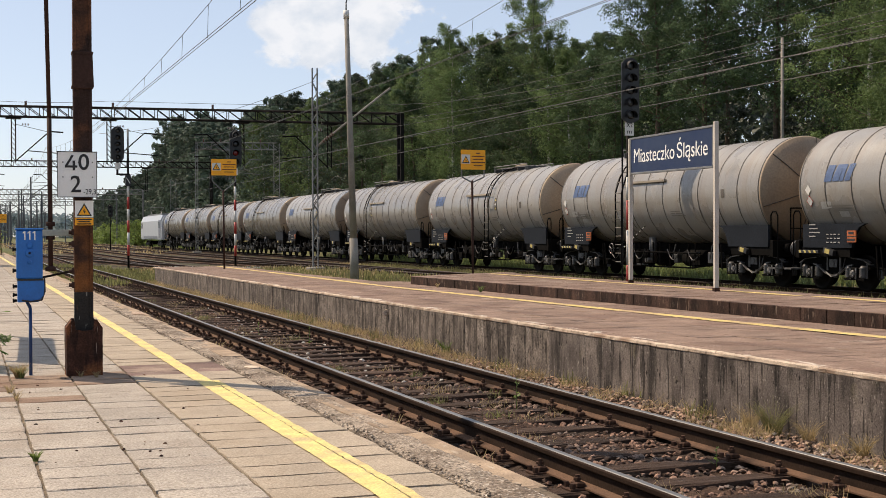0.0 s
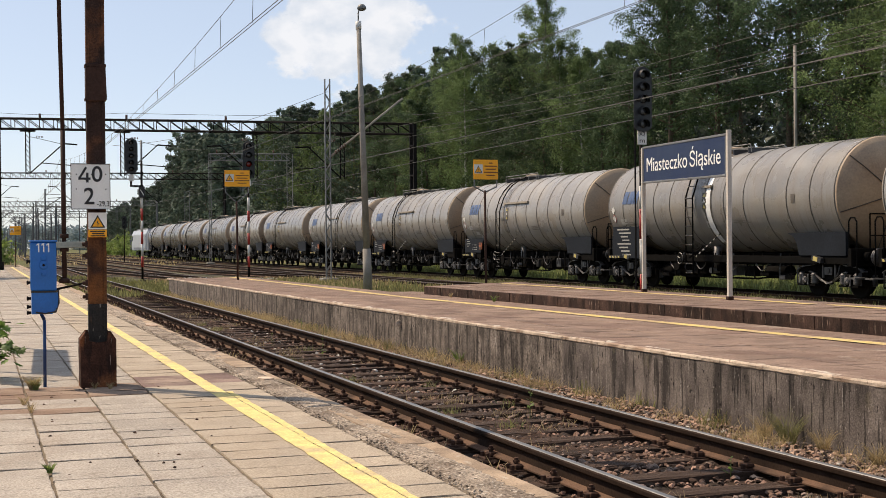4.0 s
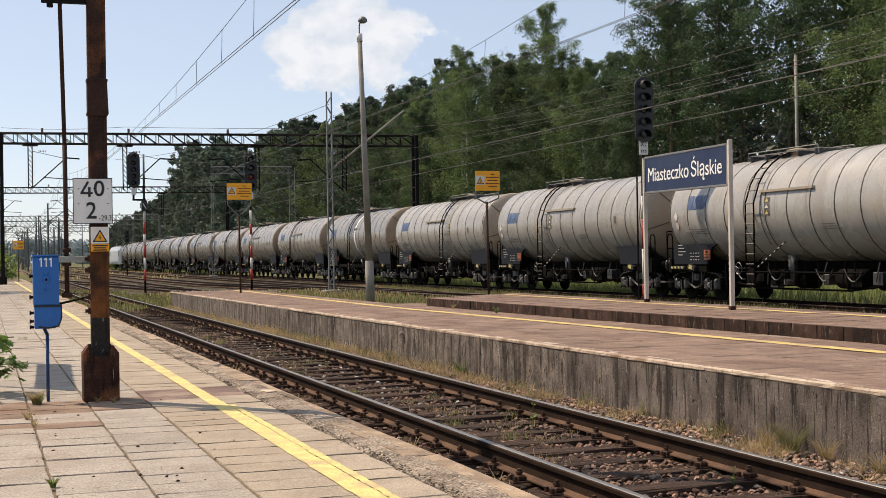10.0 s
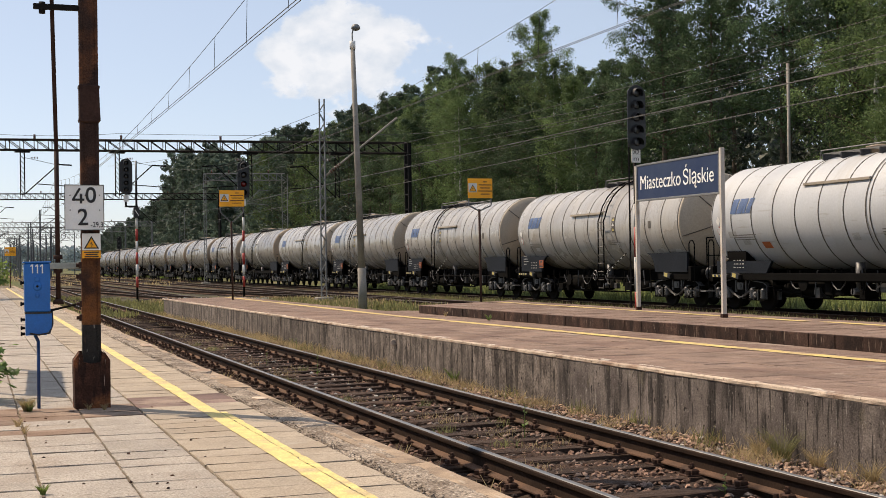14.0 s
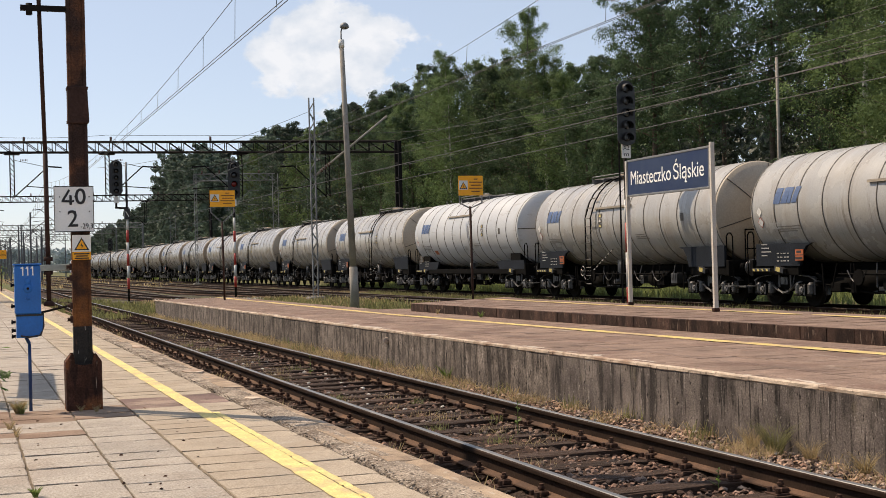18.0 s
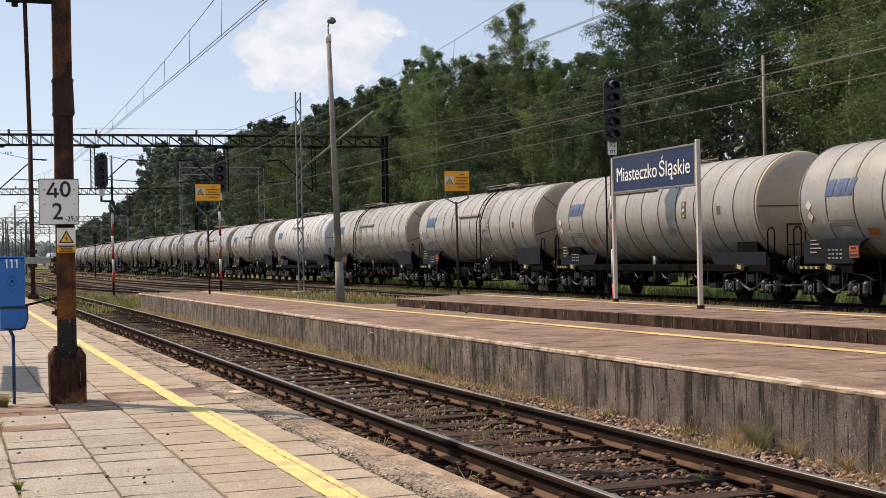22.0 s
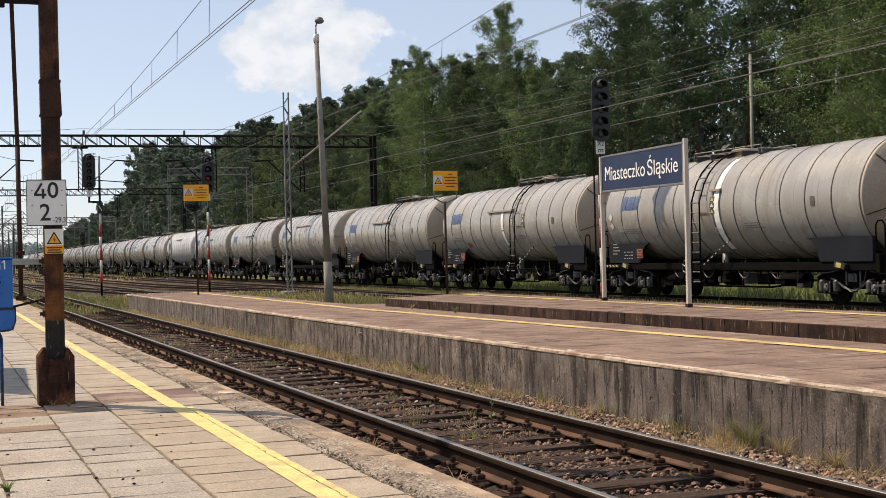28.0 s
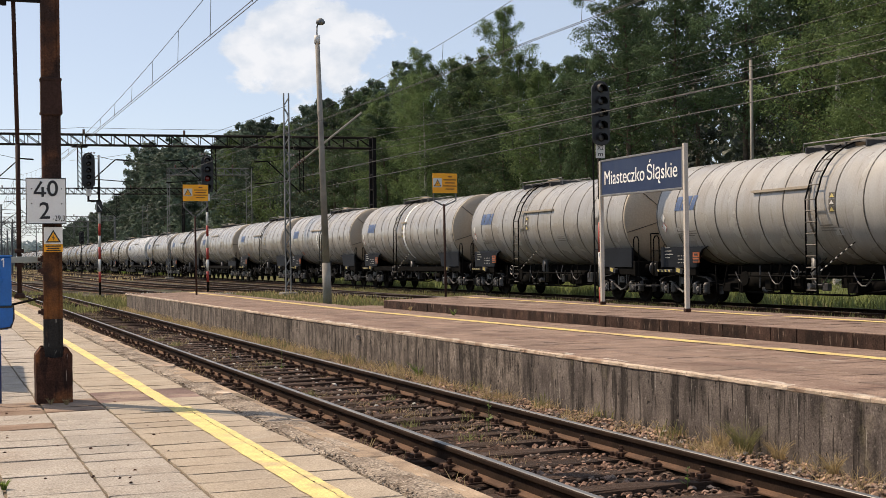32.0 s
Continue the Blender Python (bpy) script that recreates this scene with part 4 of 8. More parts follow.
def bogie(parent, y):
    """A two-axle bogie with arched side frames, coil springs beside the axle boxes and its brake gear."""
    bm = B()
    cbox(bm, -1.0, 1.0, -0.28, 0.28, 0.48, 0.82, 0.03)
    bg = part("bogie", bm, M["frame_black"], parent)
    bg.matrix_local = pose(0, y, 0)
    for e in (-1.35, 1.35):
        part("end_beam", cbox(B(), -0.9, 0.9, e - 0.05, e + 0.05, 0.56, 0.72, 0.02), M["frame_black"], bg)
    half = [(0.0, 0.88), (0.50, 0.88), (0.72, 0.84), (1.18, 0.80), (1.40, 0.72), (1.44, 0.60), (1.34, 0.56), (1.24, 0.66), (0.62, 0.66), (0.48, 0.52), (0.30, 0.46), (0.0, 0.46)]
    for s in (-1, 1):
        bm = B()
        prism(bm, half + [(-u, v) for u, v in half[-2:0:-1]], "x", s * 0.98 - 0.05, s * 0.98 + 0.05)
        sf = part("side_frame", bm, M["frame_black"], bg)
        bm = B()
        top = [(-1.43, 0.70), (-1.18, 0.815), (-0.72, 0.855), (-0.50, 0.895), (0.50, 0.895), (0.72, 0.855), (1.18, 0.815), (1.43, 0.70)]
        prism(bm, top + [(u, v - 0.022) for u, v in top[::-1]], "x", s * 1.02 - 0.08, s * 1.02 + 0.08)
        part("top_flange", bm, M["gear_dull"], sf)
        bm = B()
        curve = [(-0.80, 0.66), (-0.66, 0.64), (-0.50, 0.56), (-0.30, 0.44), (-0.10, 0.385), (0.10, 0.385), (0.30, 0.44), (0.50, 0.56), (0.66, 0.64), (0.80, 0.66)]
        prism(bm, curve + [(ya, za + 0.03) for ya, za in curve[::-1]], "x", s * 1.10 - 0.03, s * 1.10 + 0.03)
        part("sling", bm, M["gear_grey"], bg, "dusty curved sling bar")
        if s > 0:
            for e in (-0.9, 0.9):
                part("axle_box", cbox(B(), 0.96, 1.16, e - 0.4, e + 0.4, 0.31, 0.62, 0.03), M["frame_black"], bg)
            continue
        bm = B()
        box(bm, s * 1.08 - 0.02, s * 1.08 + 0.02, -0.16, 0.16, 0.60, 0.80)
        for e in (-0.26, 0.26):
            box(bm, s * 1.06 - 0.02, s * 1.06 + 0.02, e - 0.03, e + 0.03, 0.52, 0.86)
        tube(bm, (s * 1.04, 0, 0.70), (s * 1.12, 0, 0.70), 0.07, 10)
        part("rib", bm, M["gear_dull"], sf)
        for e in (-1.36, 1.36):
            part("brake_rod", tube(B(), (-1.1, e, 0.72), (-1.1, e, 0.34), 0.022, 5), M["gear_dull"], bg)
        part("hose", cable(B(), [(-1.13, -0.55, 0.86), (-1.16, -0.50, 0.62), (-1.16, -0.25, 0.40), (-1.14, 0.02, 0.36), (-1.12, 0.25, 0.48)], 0.014), M["gear_dull"], bg)
        for e in (-0.9, 0.9):
            bm = B()
            cbox(bm, s * 1.06 - 0.10, s * 1.06 + 0.10, e - 0.14, e + 0.14, 0.31, 0.62, 0.03)
            box(bm, s * 1.05 - 0.10, s * 1.05 + 0.10, e - 0.40, e + 0.40, 0.30, 0.345)
            tube(bm, (s * 1.1, e, 0.46), (s * 1.19, e, 0.46), 0.12, 12)
            ab = part("axle_box", bm, M["frame_black"], bg)
            bm = B()
            lathe(bm, [(0.10, s * 1.19), (0.09, s * 1.205), (0.03, s * 1.21), (0.002, s * 1.21)], "x", 12, (0, e, 0.46))
            part("axle_cap", bm, M["gear_grey"], ab)
            bm = B()
            for q in (-1, 1):
                tube(bm, (s * 1.212, e - 0.06, 0.46 - q * 0.06), (s * 1.212, e + 0.06, 0.46 + q * 0.06), 0.012, 4)
                tube(bm, (s * 1.17, e + q * 0.10, 0.33), (s * 1.17, e + q * 0.115, 0.60), 0.022, 5)
            part("cover_bolt", bm, M["gear_pale"], ab)
            for d in (-0.28, 0.28):
                bm = B()
                lathe(bm, [(0.06, 0.345)] + [(0.115 if k % 2 else 0.085, 0.36 + 0.026 * k) for k in range(11)] + [(0.06, 0.66)], "z", 8, (s * 1.07, e + d, 0))
                part("spring", bm, M["gear_grey"], bg)
    for i, e in enumerate((-0.9, 0.9)):
        bm = B()
        for s in (-1, 1):
            x = s * 0.7
            lathe(bm, [(0.02, x - s * 0.02), (0.16, x), (0.36, x + s * 0.02), (0.455, x), (0.46, x + s * 0.075),
                       (0.40, x + s * 0.085), (0.36, x + s * 0.05), (0.16, x + s * 0.06), (0.12, x + s * 0.11), (0.02, x + s * 0.11)], "x", 24)
            for k in range(3):
                a = k * 2.09
                box(bm, x + s * 0.05, x + s * 0.058, 0.25 * math.cos(a) - 0.03, 0.25 * math.cos(a) + 0.03, 0.25 * math.sin(a) - 0.03, 0.25 * math.sin(a) + 0.03)
        tube(bm, (-0.75, 0, 0), (0.75, 0, 0), 0.085, 10)
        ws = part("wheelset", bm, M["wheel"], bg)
        ws.matrix_local = pose(0, e, 0.46)
        bm = B()
        for q in (-1, 1):
            for s in (-1, 1):
                prism(bm, [(e + q * 0.50, 0.32), (e + q * 0.58, 0.34), (e + q * 0.58, 0.62), (e + q * 0.49, 0.60)], "x", s * 0.74 - 0.05, s * 0.74 + 0.05)
        tagged(part("brake_block", bm, M["gear_dull"], bg), kind="stuff")
    return bg


def wagon(kind, ladder, label, pale=False, extra=""):
    """One tank wagon, running towards +y, seen from its -x side. ladder: metres from the leading rim; its sign says on which side the ledge is."""
    w = thing("tank_wagon", (0, 0, 0), label, "tank wagon", "tank wagons of the train")
    paint = M["tank_white"] if kind == "white" else M["tank_light"] if pale else M["tank"]
    end_paint = M["tank_end_light"] if pale else M["tank_end"]
    full = kind in ("white", "framed")
    lad = TH - abs(ladder)
    side = 1 if ladder < 0 else -1
    bm = B()
    n = 12
    lathe(bm, [(TR, -TH + 2 * TH * i / n) for i in range(n + 1)], "y", 64, (0, 0, TZ))
    for f in [f for f in bm.faces if len(f.verts) > 4]:
        bm.faces.remove(f)
    shell = part("tank_shell", bm, paint, w)
    for s in (-1, 1):
        bm = B()
        lathe(bm, [(TR, s * TH), (TR - 0.025, s * (TH + 0.05)), (1.05, s * (TH + 0.20)), (0.45, s * (TH + 0.33)), (0.02, s * (TH + 0.36))], "y", 64, (0, 0, TZ))
        end = part("tank_end", bm, paint if kind == "white" else end_paint, w, "" if kind == "white" else "brownish dished tank end")
        bm = B()
        for k in range(6 if not full else 2):
            a = radians(18 + 60 * k) if not full else radians(4 + 176 * k)
            p = [(r * math.cos(a), s * (TH + h), TZ + r * math.sin(a)) for r, h in ((1.47, 0.07), (1.05, 0.215), (0.45, 0.345), (0.1, 0.37))]
            pipe(bm, p, 0.014, 4)
        part("end_seam", bm, M["seam"], end)
    for k in range(13):
        y = -TH + 0.04 + (2 * TH - 0.08) * k / 12
        bm = B()
        lathe(bm, [(TR - 0.01, y - 0.018), (TR + 0.012, y - 0.018), (TR + 0.012, y + 0.018), (TR - 0.01, y + 0.018)], "y", 40, (0, 0, TZ))
        part("band", bm, M["band"], w)
    # ledge of the cladding and its dark upright border
    bm = B()
    y0, y1 = (lad - 2.75, lad - 0.28) if side > 0 else (lad + 0.28, lad + 2.75)
    if full:
        y0, y1 = (-0.9, 1.9) if kind == "white" else (-0.75, 2.3)
    if kind == "stripe":
        y0, y1 = lad - 1.0, lad - 0.5
    la = 30 if full else 18
    a = radians(la)
    box(bm, -(TR + 0.09) * math.cos(a), -(TR - 0.05) * math.cos(a), y0, y1, TZ + TR * math.sin(a) - 0.03, TZ + TR * math.sin(a) + 0.035)
    part("ledge", bm, M["tank_end_light"], w, "weathered sheet metal ledge")
    bm = B()
    yb = y1 if side > 0 else y0
    if full:
        yb = y0 if kind == "white" else y1
    on_tank(bm, yb - 0.02, yb + 0.02, -42, la, 0.014, 0, 12)
    part("cladding_edge", bm, M["seam"], w)
    if full:
        bm = B()
        on_tank(bm, y0 - 0.03, y0 + 0.02, la, 80, 0.014, 0, 8)
        on_tank(bm, y1 - 0.02, y1 + 0.02, la, 80, 0.014, 0, 8)
        part("cladding_edge", bm, M["seam"], w)
    if kind == "stripe":
        bm = B()
        on_tank(bm, lad - 0.95, lad - 0.70, -52, 62, 0.012, 0, 16)
        part("white_stripe", bm, M["white"], w, "broad white painted stripe")
    # ladder
    if not full:
        bm = B()
        for d in (-0.21, 0.21):
            pts = [(-1.66, lad + d, 0.45), (-1.66, lad + d, TZ + 0.15)]
            pts += [(-(TR + 0.13) * math.cos(radians(q)), lad + d, TZ + (TR + 0.13) * math.sin(radians(q))) for q in (12, 25, 38, 50, 62, 74, 86)]
            pipe(bm, pts, 0.024, 5)
        pipe(bm, [(-1.66, lad, 1.0), (-1.2, lad, 1.35)], 0.02, 5)
        ld = part("ladder", bm, M["frame_black"], w, "dark steel ladder up the tank side")
        rung = mesh_of("rung", tube(B(), (0, -0.21, 0), (0, 0.21, 0), 0.017, 5), M["band"])
        for k in range(9):
            shared("rung", rung, ld, pose(-1.66, lad, 0.55 + 0.28 * k))
        for q in (18, 31, 44, 57, 70):
            shared("rung", rung, ld, pose(-(TR + 0.13) * math.cos(radians(q)), lad, TZ + (TR + 0.13) * math.sin(radians(q))))
        bm = B()
        la, lb2 = Vector((-1.60, lad - 0.25, 1.02)), Vector((-1.40, lad - 1.35, 1.72))
        tube(bm, la, lb2, 0.016, 5)
        lv = part("hand_lever", bm, M["steel_dark"], w)
        bm = B()
        for k in range(7):
            tube(bm, la.lerp(lb2, k / 7 + 0.02), la.lerp(lb2, k / 7 + 0.075), 0.02, 5)
        tagged(part("ring_paint", bm, M["white_paint"], lv), kind="stuff")
        bm = B()
        wheel = [Vector((-1.36, lad + 1.1 + 0.17 * math.cos(q), 0.98 + 0.17 * math.sin(q))) for q in np.linspace(0, 6.2832, 15)]
        pipe(bm, wheel, 0.014, 4)
        for q in (0.4, 2.5, 4.6):
            tube(bm, (-1.36, lad + 1.1, 0.98), (-1.36, lad + 1.1 + 0.17 * math.cos(q), 0.98 + 0.17 * math.sin(q)), 0.011, 4)
        tube(bm, (-1.36, lad + 1.1, 0.98), (-1.0, lad + 1.1, 0.98), 0.02, 5)
        part("brake_wheel", bm, M["gear_grey"], w)
    # walkway and dome on top
    bm = B()
    wy = lad if not full else 0.5
    for x in (-0.46, -0.23, 0.0, 0.23, 0.46):
        box(bm, x - 0.035, x + 0.035, wy - 1.7, wy + 1.7, TZ + TR + 0.07, TZ + TR + 0.10)
    ww = part("walkway", bm, M["walkway"], w, "grey steel walkway on the tank top")
    bm = B()
    for q in (-1.6, -0.8, 0.0, 0.8, 1.6):
        box(bm, -0.60, 0.60, wy + q - 0.02, wy + q + 0.02, TZ + TR - 0.09, TZ + TR + 0.07)
    tagged(part("strut", bm, M["gear_dull"], ww), kind="stuff")
    for x in (-0.58, 0.58):
        rail = pipe(B(), [(x, wy - 1.75, TZ + TR - 0.06), (x, wy - 1.7, TZ + TR + 0.17), (x, wy + 1.7, TZ + TR + 0.17), (x, wy + 1.75, TZ + TR - 0.06)], 0.017, 5)
        part("guard_rail", rail, M["walkway"], ww)
    bm = B()
    lathe(bm, [(0.30, 0), (0.30, 0.16), (0.34, 0.17), (0.34, 0.21), (0.1, 0.26), (0.02, 0.26)], "z", 20, (0, wy, TZ + TR - 0.05))
    part("manhole", bm, M["tank_end"], w)
    # blue mark of the owner: slanted blocks
    ly = TH - 1.05
    for k, (wd, sl) in enumerate(((0.30, -0.12), (0.26, -0.16), (0.15, -0.12), (0.22, -0.16))):
        yy = ly - (0.0, 0.34, 0.63, 0.82)[k]
        b2 = on_tank(B(), yy - wd, yy, 4, 20, 0.012, sl)
        part("owner_mark", b2, M["logo"], w, "faded blue block of the owner's mark")
    # small plates and markings
    for yy, a0, rim in ((TH - 0.42, -14, True), (TH - 0.40, -3, False)):
        for size, lift, mt in ((1.0, 0.011, "red_paint"), (0.84, 0.016, "white_paint")):
            if size == 1.0 and not rim:
                continue
            bm = B()
            vs = [bm.verts.new((-(TR + lift) * math.cos(radians(a0 + da * size)), yy + dy * size, TZ + (TR + lift) * math.sin(radians(a0 + da * size))))
                  for dy, da in ((0, -6), (0.15, 0), (0, 6), (-0.15, 0))]
            bm.faces.new(vs)
            part("hazard_mark", bm, M[mt], w, "white hazard diamond" if size < 1 else "red rim of a hazard diamond")
    bm = B()
    rnd = random.Random(int(abs(ladder) * 10))
    for k in range(5):
        yy = TH - 1.1 - 0.3 * k + (-5.8 if k > 2 else 0)
        for j in range(3):
            on_tank(bm, yy - rnd.uniform(0.2, 0.6), yy, -20 - 2.6 * j, -19.0 - 2.6 * j, 0.01, 0, 1)
    tagged(part("stencil_marking", bm, M["stencil_faint"], w, "small grey stencilled lines"), kind="stuff")
    bm = B()
    on_tank(bm, -TH + 1.75, -TH + 1.93, -6, 3, 0.01, 0, 2)
    part("notice_plate", bm, M["band"], w)
    yl = lad - 0.62 if not full else -2.6
    for k, mt in enumerate(("wagon_yellow", "white_paint", "wagon_yellow")):
        a0 = 11 - 6.5 * k
        bm = on_tank(B(), yl - 0.12, yl + 0.12, a0 - 5.6, a0, 0.011, 0, 2)
        lb = part("warning_label", bm, M["band"], w, "small dark warning label")
        bm = B()
        bm.faces.new([bm.verts.new((-(TR + 0.017) * math.cos(radians(a0 - 4.6 + da)), yl + dy, TZ + (TR + 0.017) * math.sin(radians(a0 - 4.6 + da)))) for dy, da in ((-0.09, 0), (0.09, 0), (0, 4.0))])
        part("label_triangle", bm, M[mt], lb)
    for yy, wd, a0, a1, mt in ((TH - 0.85, 0.42, -22, -15, "stencil_patch"), (lad + 0.55 * side, 0.30, -30, -22, "stencil_patch"), (TH - 1.5, 0.36, -31, -25, "stencil_patch")):
        part("repaint_patch", on_tank(B(), yy - wd, yy, a0, a1, 0.009, 0, 2), M[mt], w, "paler grey repainted patch")
    if full or extra in ("plate", "arrow"):
        part("hazard_label", on_tank(B(), TH - 2.85, TH - 2.45, -36, -28, 0.012, 0.03, 2), M["spill_rust"] if extra == "arrow" else M["orange_plate"], w, "orange hazard label on the shell")
    if extra == "arrow":
        for y0a, a0, a1 in ((-0.12, -10, 20), (-0.16, -34, -12)):
            part("white_bar", on_tank(B(), TH - 6.45 + y0a, TH - 6.25 + y0a, a0, a1, 0.018, 0.04, 8), M["white"], w, "white painted bar on the tank side")
    # saddles
    for s in (-1, 1):
        for x in (-1, 1):
            bm = B()
            if full:
                prism(bm, [(s * 3.9, 1.06), (s * 6.5, 1.06), (s * 6.5, 1.42), (s * 3.6, 1.42)], "x", x * 1.22 - 0.04, x * 1.22 + 0.04)
            else:
                prism(bm, [(s * 4.5, 1.10), (s * 6.5, 1.10), (s * 6.5, 1.70), (s * 3.95, 1.70), (s * 4.2, 1.62), (s * 4.38, 1.42)], "x", x * 1.25 - 0.04, x * 1.25 + 0.04)
            part("saddle", bm, M["frame_blue"], w, "dark blue-grey tank saddle")
    for s in (-1, 1):
        bm = B()
        prism(bm, [(-1.2, 0.95), (1.2, 0.95), (1.2, 1.7), (0.7, 1.35), (-0.7, 1.35), (-1.2, 1.7)], "y", s * 5.5 - 0.5, s * 5.5 + 0.5)
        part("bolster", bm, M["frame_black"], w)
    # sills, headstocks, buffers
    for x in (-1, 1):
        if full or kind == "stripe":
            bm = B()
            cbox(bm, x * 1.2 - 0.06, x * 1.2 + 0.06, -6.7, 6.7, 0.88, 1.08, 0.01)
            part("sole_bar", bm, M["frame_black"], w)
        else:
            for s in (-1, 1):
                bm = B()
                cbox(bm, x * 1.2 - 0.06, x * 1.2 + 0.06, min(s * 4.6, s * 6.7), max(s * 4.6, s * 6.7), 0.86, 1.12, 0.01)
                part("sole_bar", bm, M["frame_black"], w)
    for s in (-1, 1):
        bm = B()
        cbox(bm, -1.32, 1.32, s * 6.7 - 0.07, s * 6.7 + 0.07, 0.82, 1.28, 0.015)
        hs = part("headstock", bm, M["frame_black"], w)
        bm = B()
        tube(bm, (0, s * 6.77, 1.02), (0, s * 7.15, 0.98), 0.05, 6)
        cbox(bm, -0.06, 0.06, min(s * 6.95, s * 7.2), max(s * 6.95, s * 7.2), 0.7, 1.02, 0.02)
        part("coupling", bm, M["gear_grey"], hs)
        for x in (-0.875, 0.875):
            bm = B()
            tube(bm, (x, s * 6.75, 1.06), (x, s * 7.02, 1.06), 0.14, 14)
            tube(bm, (x, s * 7.02, 1.06), (x, s * 7.26, 1.06), 0.095, 12)
            bf = part("buffer", bm, M["frame_black"], hs)
            bm = B()
            lathe(bm, [(0.02, s * 7.31), (0.2, s * 7.30), (0.235, s * 7.27), (0.22, s * 7.24), (0.02, s * 7.24)], "y", 18, (x, 0, 1.06))
            part("buffer_head", bm, M["gear_dull"], hs, "greasy steel buffer head")
        # hand loops at the corner
        bm = B()
        pipe(bm, [(-1.28, s * 6.62, 1.2), (-1.28, s * 6.62, 1.95), (-1.28, s * 6.70, 2.05), (-1.28, s * 6.86, 2.05), (-1.28, s * 6.94, 1.95), (-1.28, s * 6.94, 0.6)], 0.02, 5)
        part("hand_rail", bm, M["frame_black"], w)
        bm = B()
        pipe(bm, [(-0.72, s * 6.72, 1.2), (-0.72, s * 6.72, 2.15), (-0.15, s * 6.72, 2.15), (-0.15, s * 6.72, 1.2)], 0.02, 5)
        pipe(bm, [(-0.72, s * 6.72, 1.6), (-0.15, s * 6.72, 1.6)], 0.016, 5)
        part("hand_rail", bm, M["frame_black"], w)
        bm = B()
        box(bm, -1.5, -1.1, s * 6.94 - 0.2, s * 6.94 + 0.12, 0.52, 0.56)
        part("step", bm, M["gear_grey"], w)
        bm = B()
        prism(bm, [(s * 5.35 - 0.2, 0.90), (s * 5.35 + 0.2, 0.98), (s * 5.35 + 0.16, 1.11), (s * 5.35 - 0.24, 1.03)], "x", -1.38, -1.27)
        td = part("tie_down", bm, M["blackink"], w, "black tie-down lug with a yellow field")
        bm = B()
        prism(bm, [(s * 5.35 - 0.07, 0.935), (s * 5.35 + 0.12, 0.97), (s * 5.35 + 0.09, 1.085), (s * 5.35 - 0.10, 1.05)], "x", -1.386, -1.381)
        part("yellow_field", bm, M["wagon_yellow"], td)
        if s < 0:
            continue
        bm = B()
        ya, yb2 = sorted((s * 5.75, s * 6.6))
        cbox(bm, -1.37, -1.31, ya, yb2, 0.955, 1.035, 0.008)
        sb = part("striped_bar", bm, M["blackink"], w, "black and yellow striped bar")
        for k in range(4):
            q = ya + 0.08 + 0.21 * k
            part("stripe", prism(B(), [(q, 0.962), (q + 0.08, 0.962), (q + 0.12, 1.028), (q + 0.04, 1.028)], "x", -1.376, -1.371), M["wagon_yellow"], sb)
    # brake gear between the bogies
    # long dark box added to stand in for gear and belly shadow
    part("centre_sill", cbox(B(), -0.22, 0.22, -6.65, 6.65, 0.80, 1.16, 0.015), M["frame_black"], w)
    for yy, ln in ((-3.3 * side, 0.9), (0.3, 0.7), (2.6 * side, 1.0)):
        bm = B()
        tube(bm, (-0.62, yy - ln / 2, 0.62), (-0.62, yy + ln / 2, 0.62), 0.19, 14)
        box(bm, -0.66, -0.58, yy - ln * 0.3, yy - ln * 0.3 + 0.05, 0.6, 0.95)
        box(bm, -0.66, -0.58, yy + ln * 0.3, yy + ln * 0.3 + 0.05, 0.6, 0.95)
        part("air_reservoir", bm, M["frame_black"], w)
    bm = B()
    pipe(bm, [(-0.95, -4.3, 0.66), (-0.95, -2.0, 0.42), (-0.95, 2.2, 0.42), (-0.95, 4.3, 0.66)], 0.028, 5)
    part("brake_rod", bm, M["frame_black"], w)
    for yy in (-3.9, -2.1, -0.9, 1.0, 2.4, 3.7):
        part("hanger", tube(B(), (-1.12, yy, 0.42), (-1.08, yy + 0.12, 1.15), 0.022, 5), M["frame_black"], w)
    bm = B()
    tube(bm, (-0.75, -2.6 * side, 0.72), (-0.75, -1.4 * side, 0.72), 0.26, 16)
    part("brake_cylinder", bm, M["frame_black"], w)
    bm = B()
    cbox(bm, -1.1, -0.5, 0.6, 1.4, 0.5, 0.95, 0.03)
    for k in range(4):
        tube(bm, (-1.15, -0.3 + 0.45 * k, 0.55), (-1.15, -0.3 + 0.45 * k, 1.2), 0.025, 5)
    pipe(bm, [(-1.18, -2.8, 0.88), (-1.18, 3.0, 0.88)], 0.03, 6)
    tube(bm, (-1.22, 2.2, 0.8), (-1.17, 2.2, 0.8), 0.2, 14)
    part("brake_gear", bm, M["frame_black"], w)
    rk = random.Random(int(abs(ladder) * 100) + len(kind))
    for k in range(9):
        yy = -3.6 + 0.85 * k + rk.uniform(-0.25, 0.25)
        bm = B()
        z0, ln = rk.uniform(0.38, 0.62), rk.uniform(0.15, 0.5)
        cbox(bm, -1.16 + rk.uniform(-0.05, 0.3), -0.75, yy, yy + ln, z0, z0 + rk.uniform(0.12, 0.34), 0.015)
        tube(bm, (-1.15, yy + ln / 2, z0 + 0.1), (-1.12, yy + ln / 2 + rk.uniform(-0.2, 0.2), 1.15), 0.02, 5)
        part("valve_gear", bm, M["gear_dull"] if k % 3 == 0 else M["frame_black"], w)
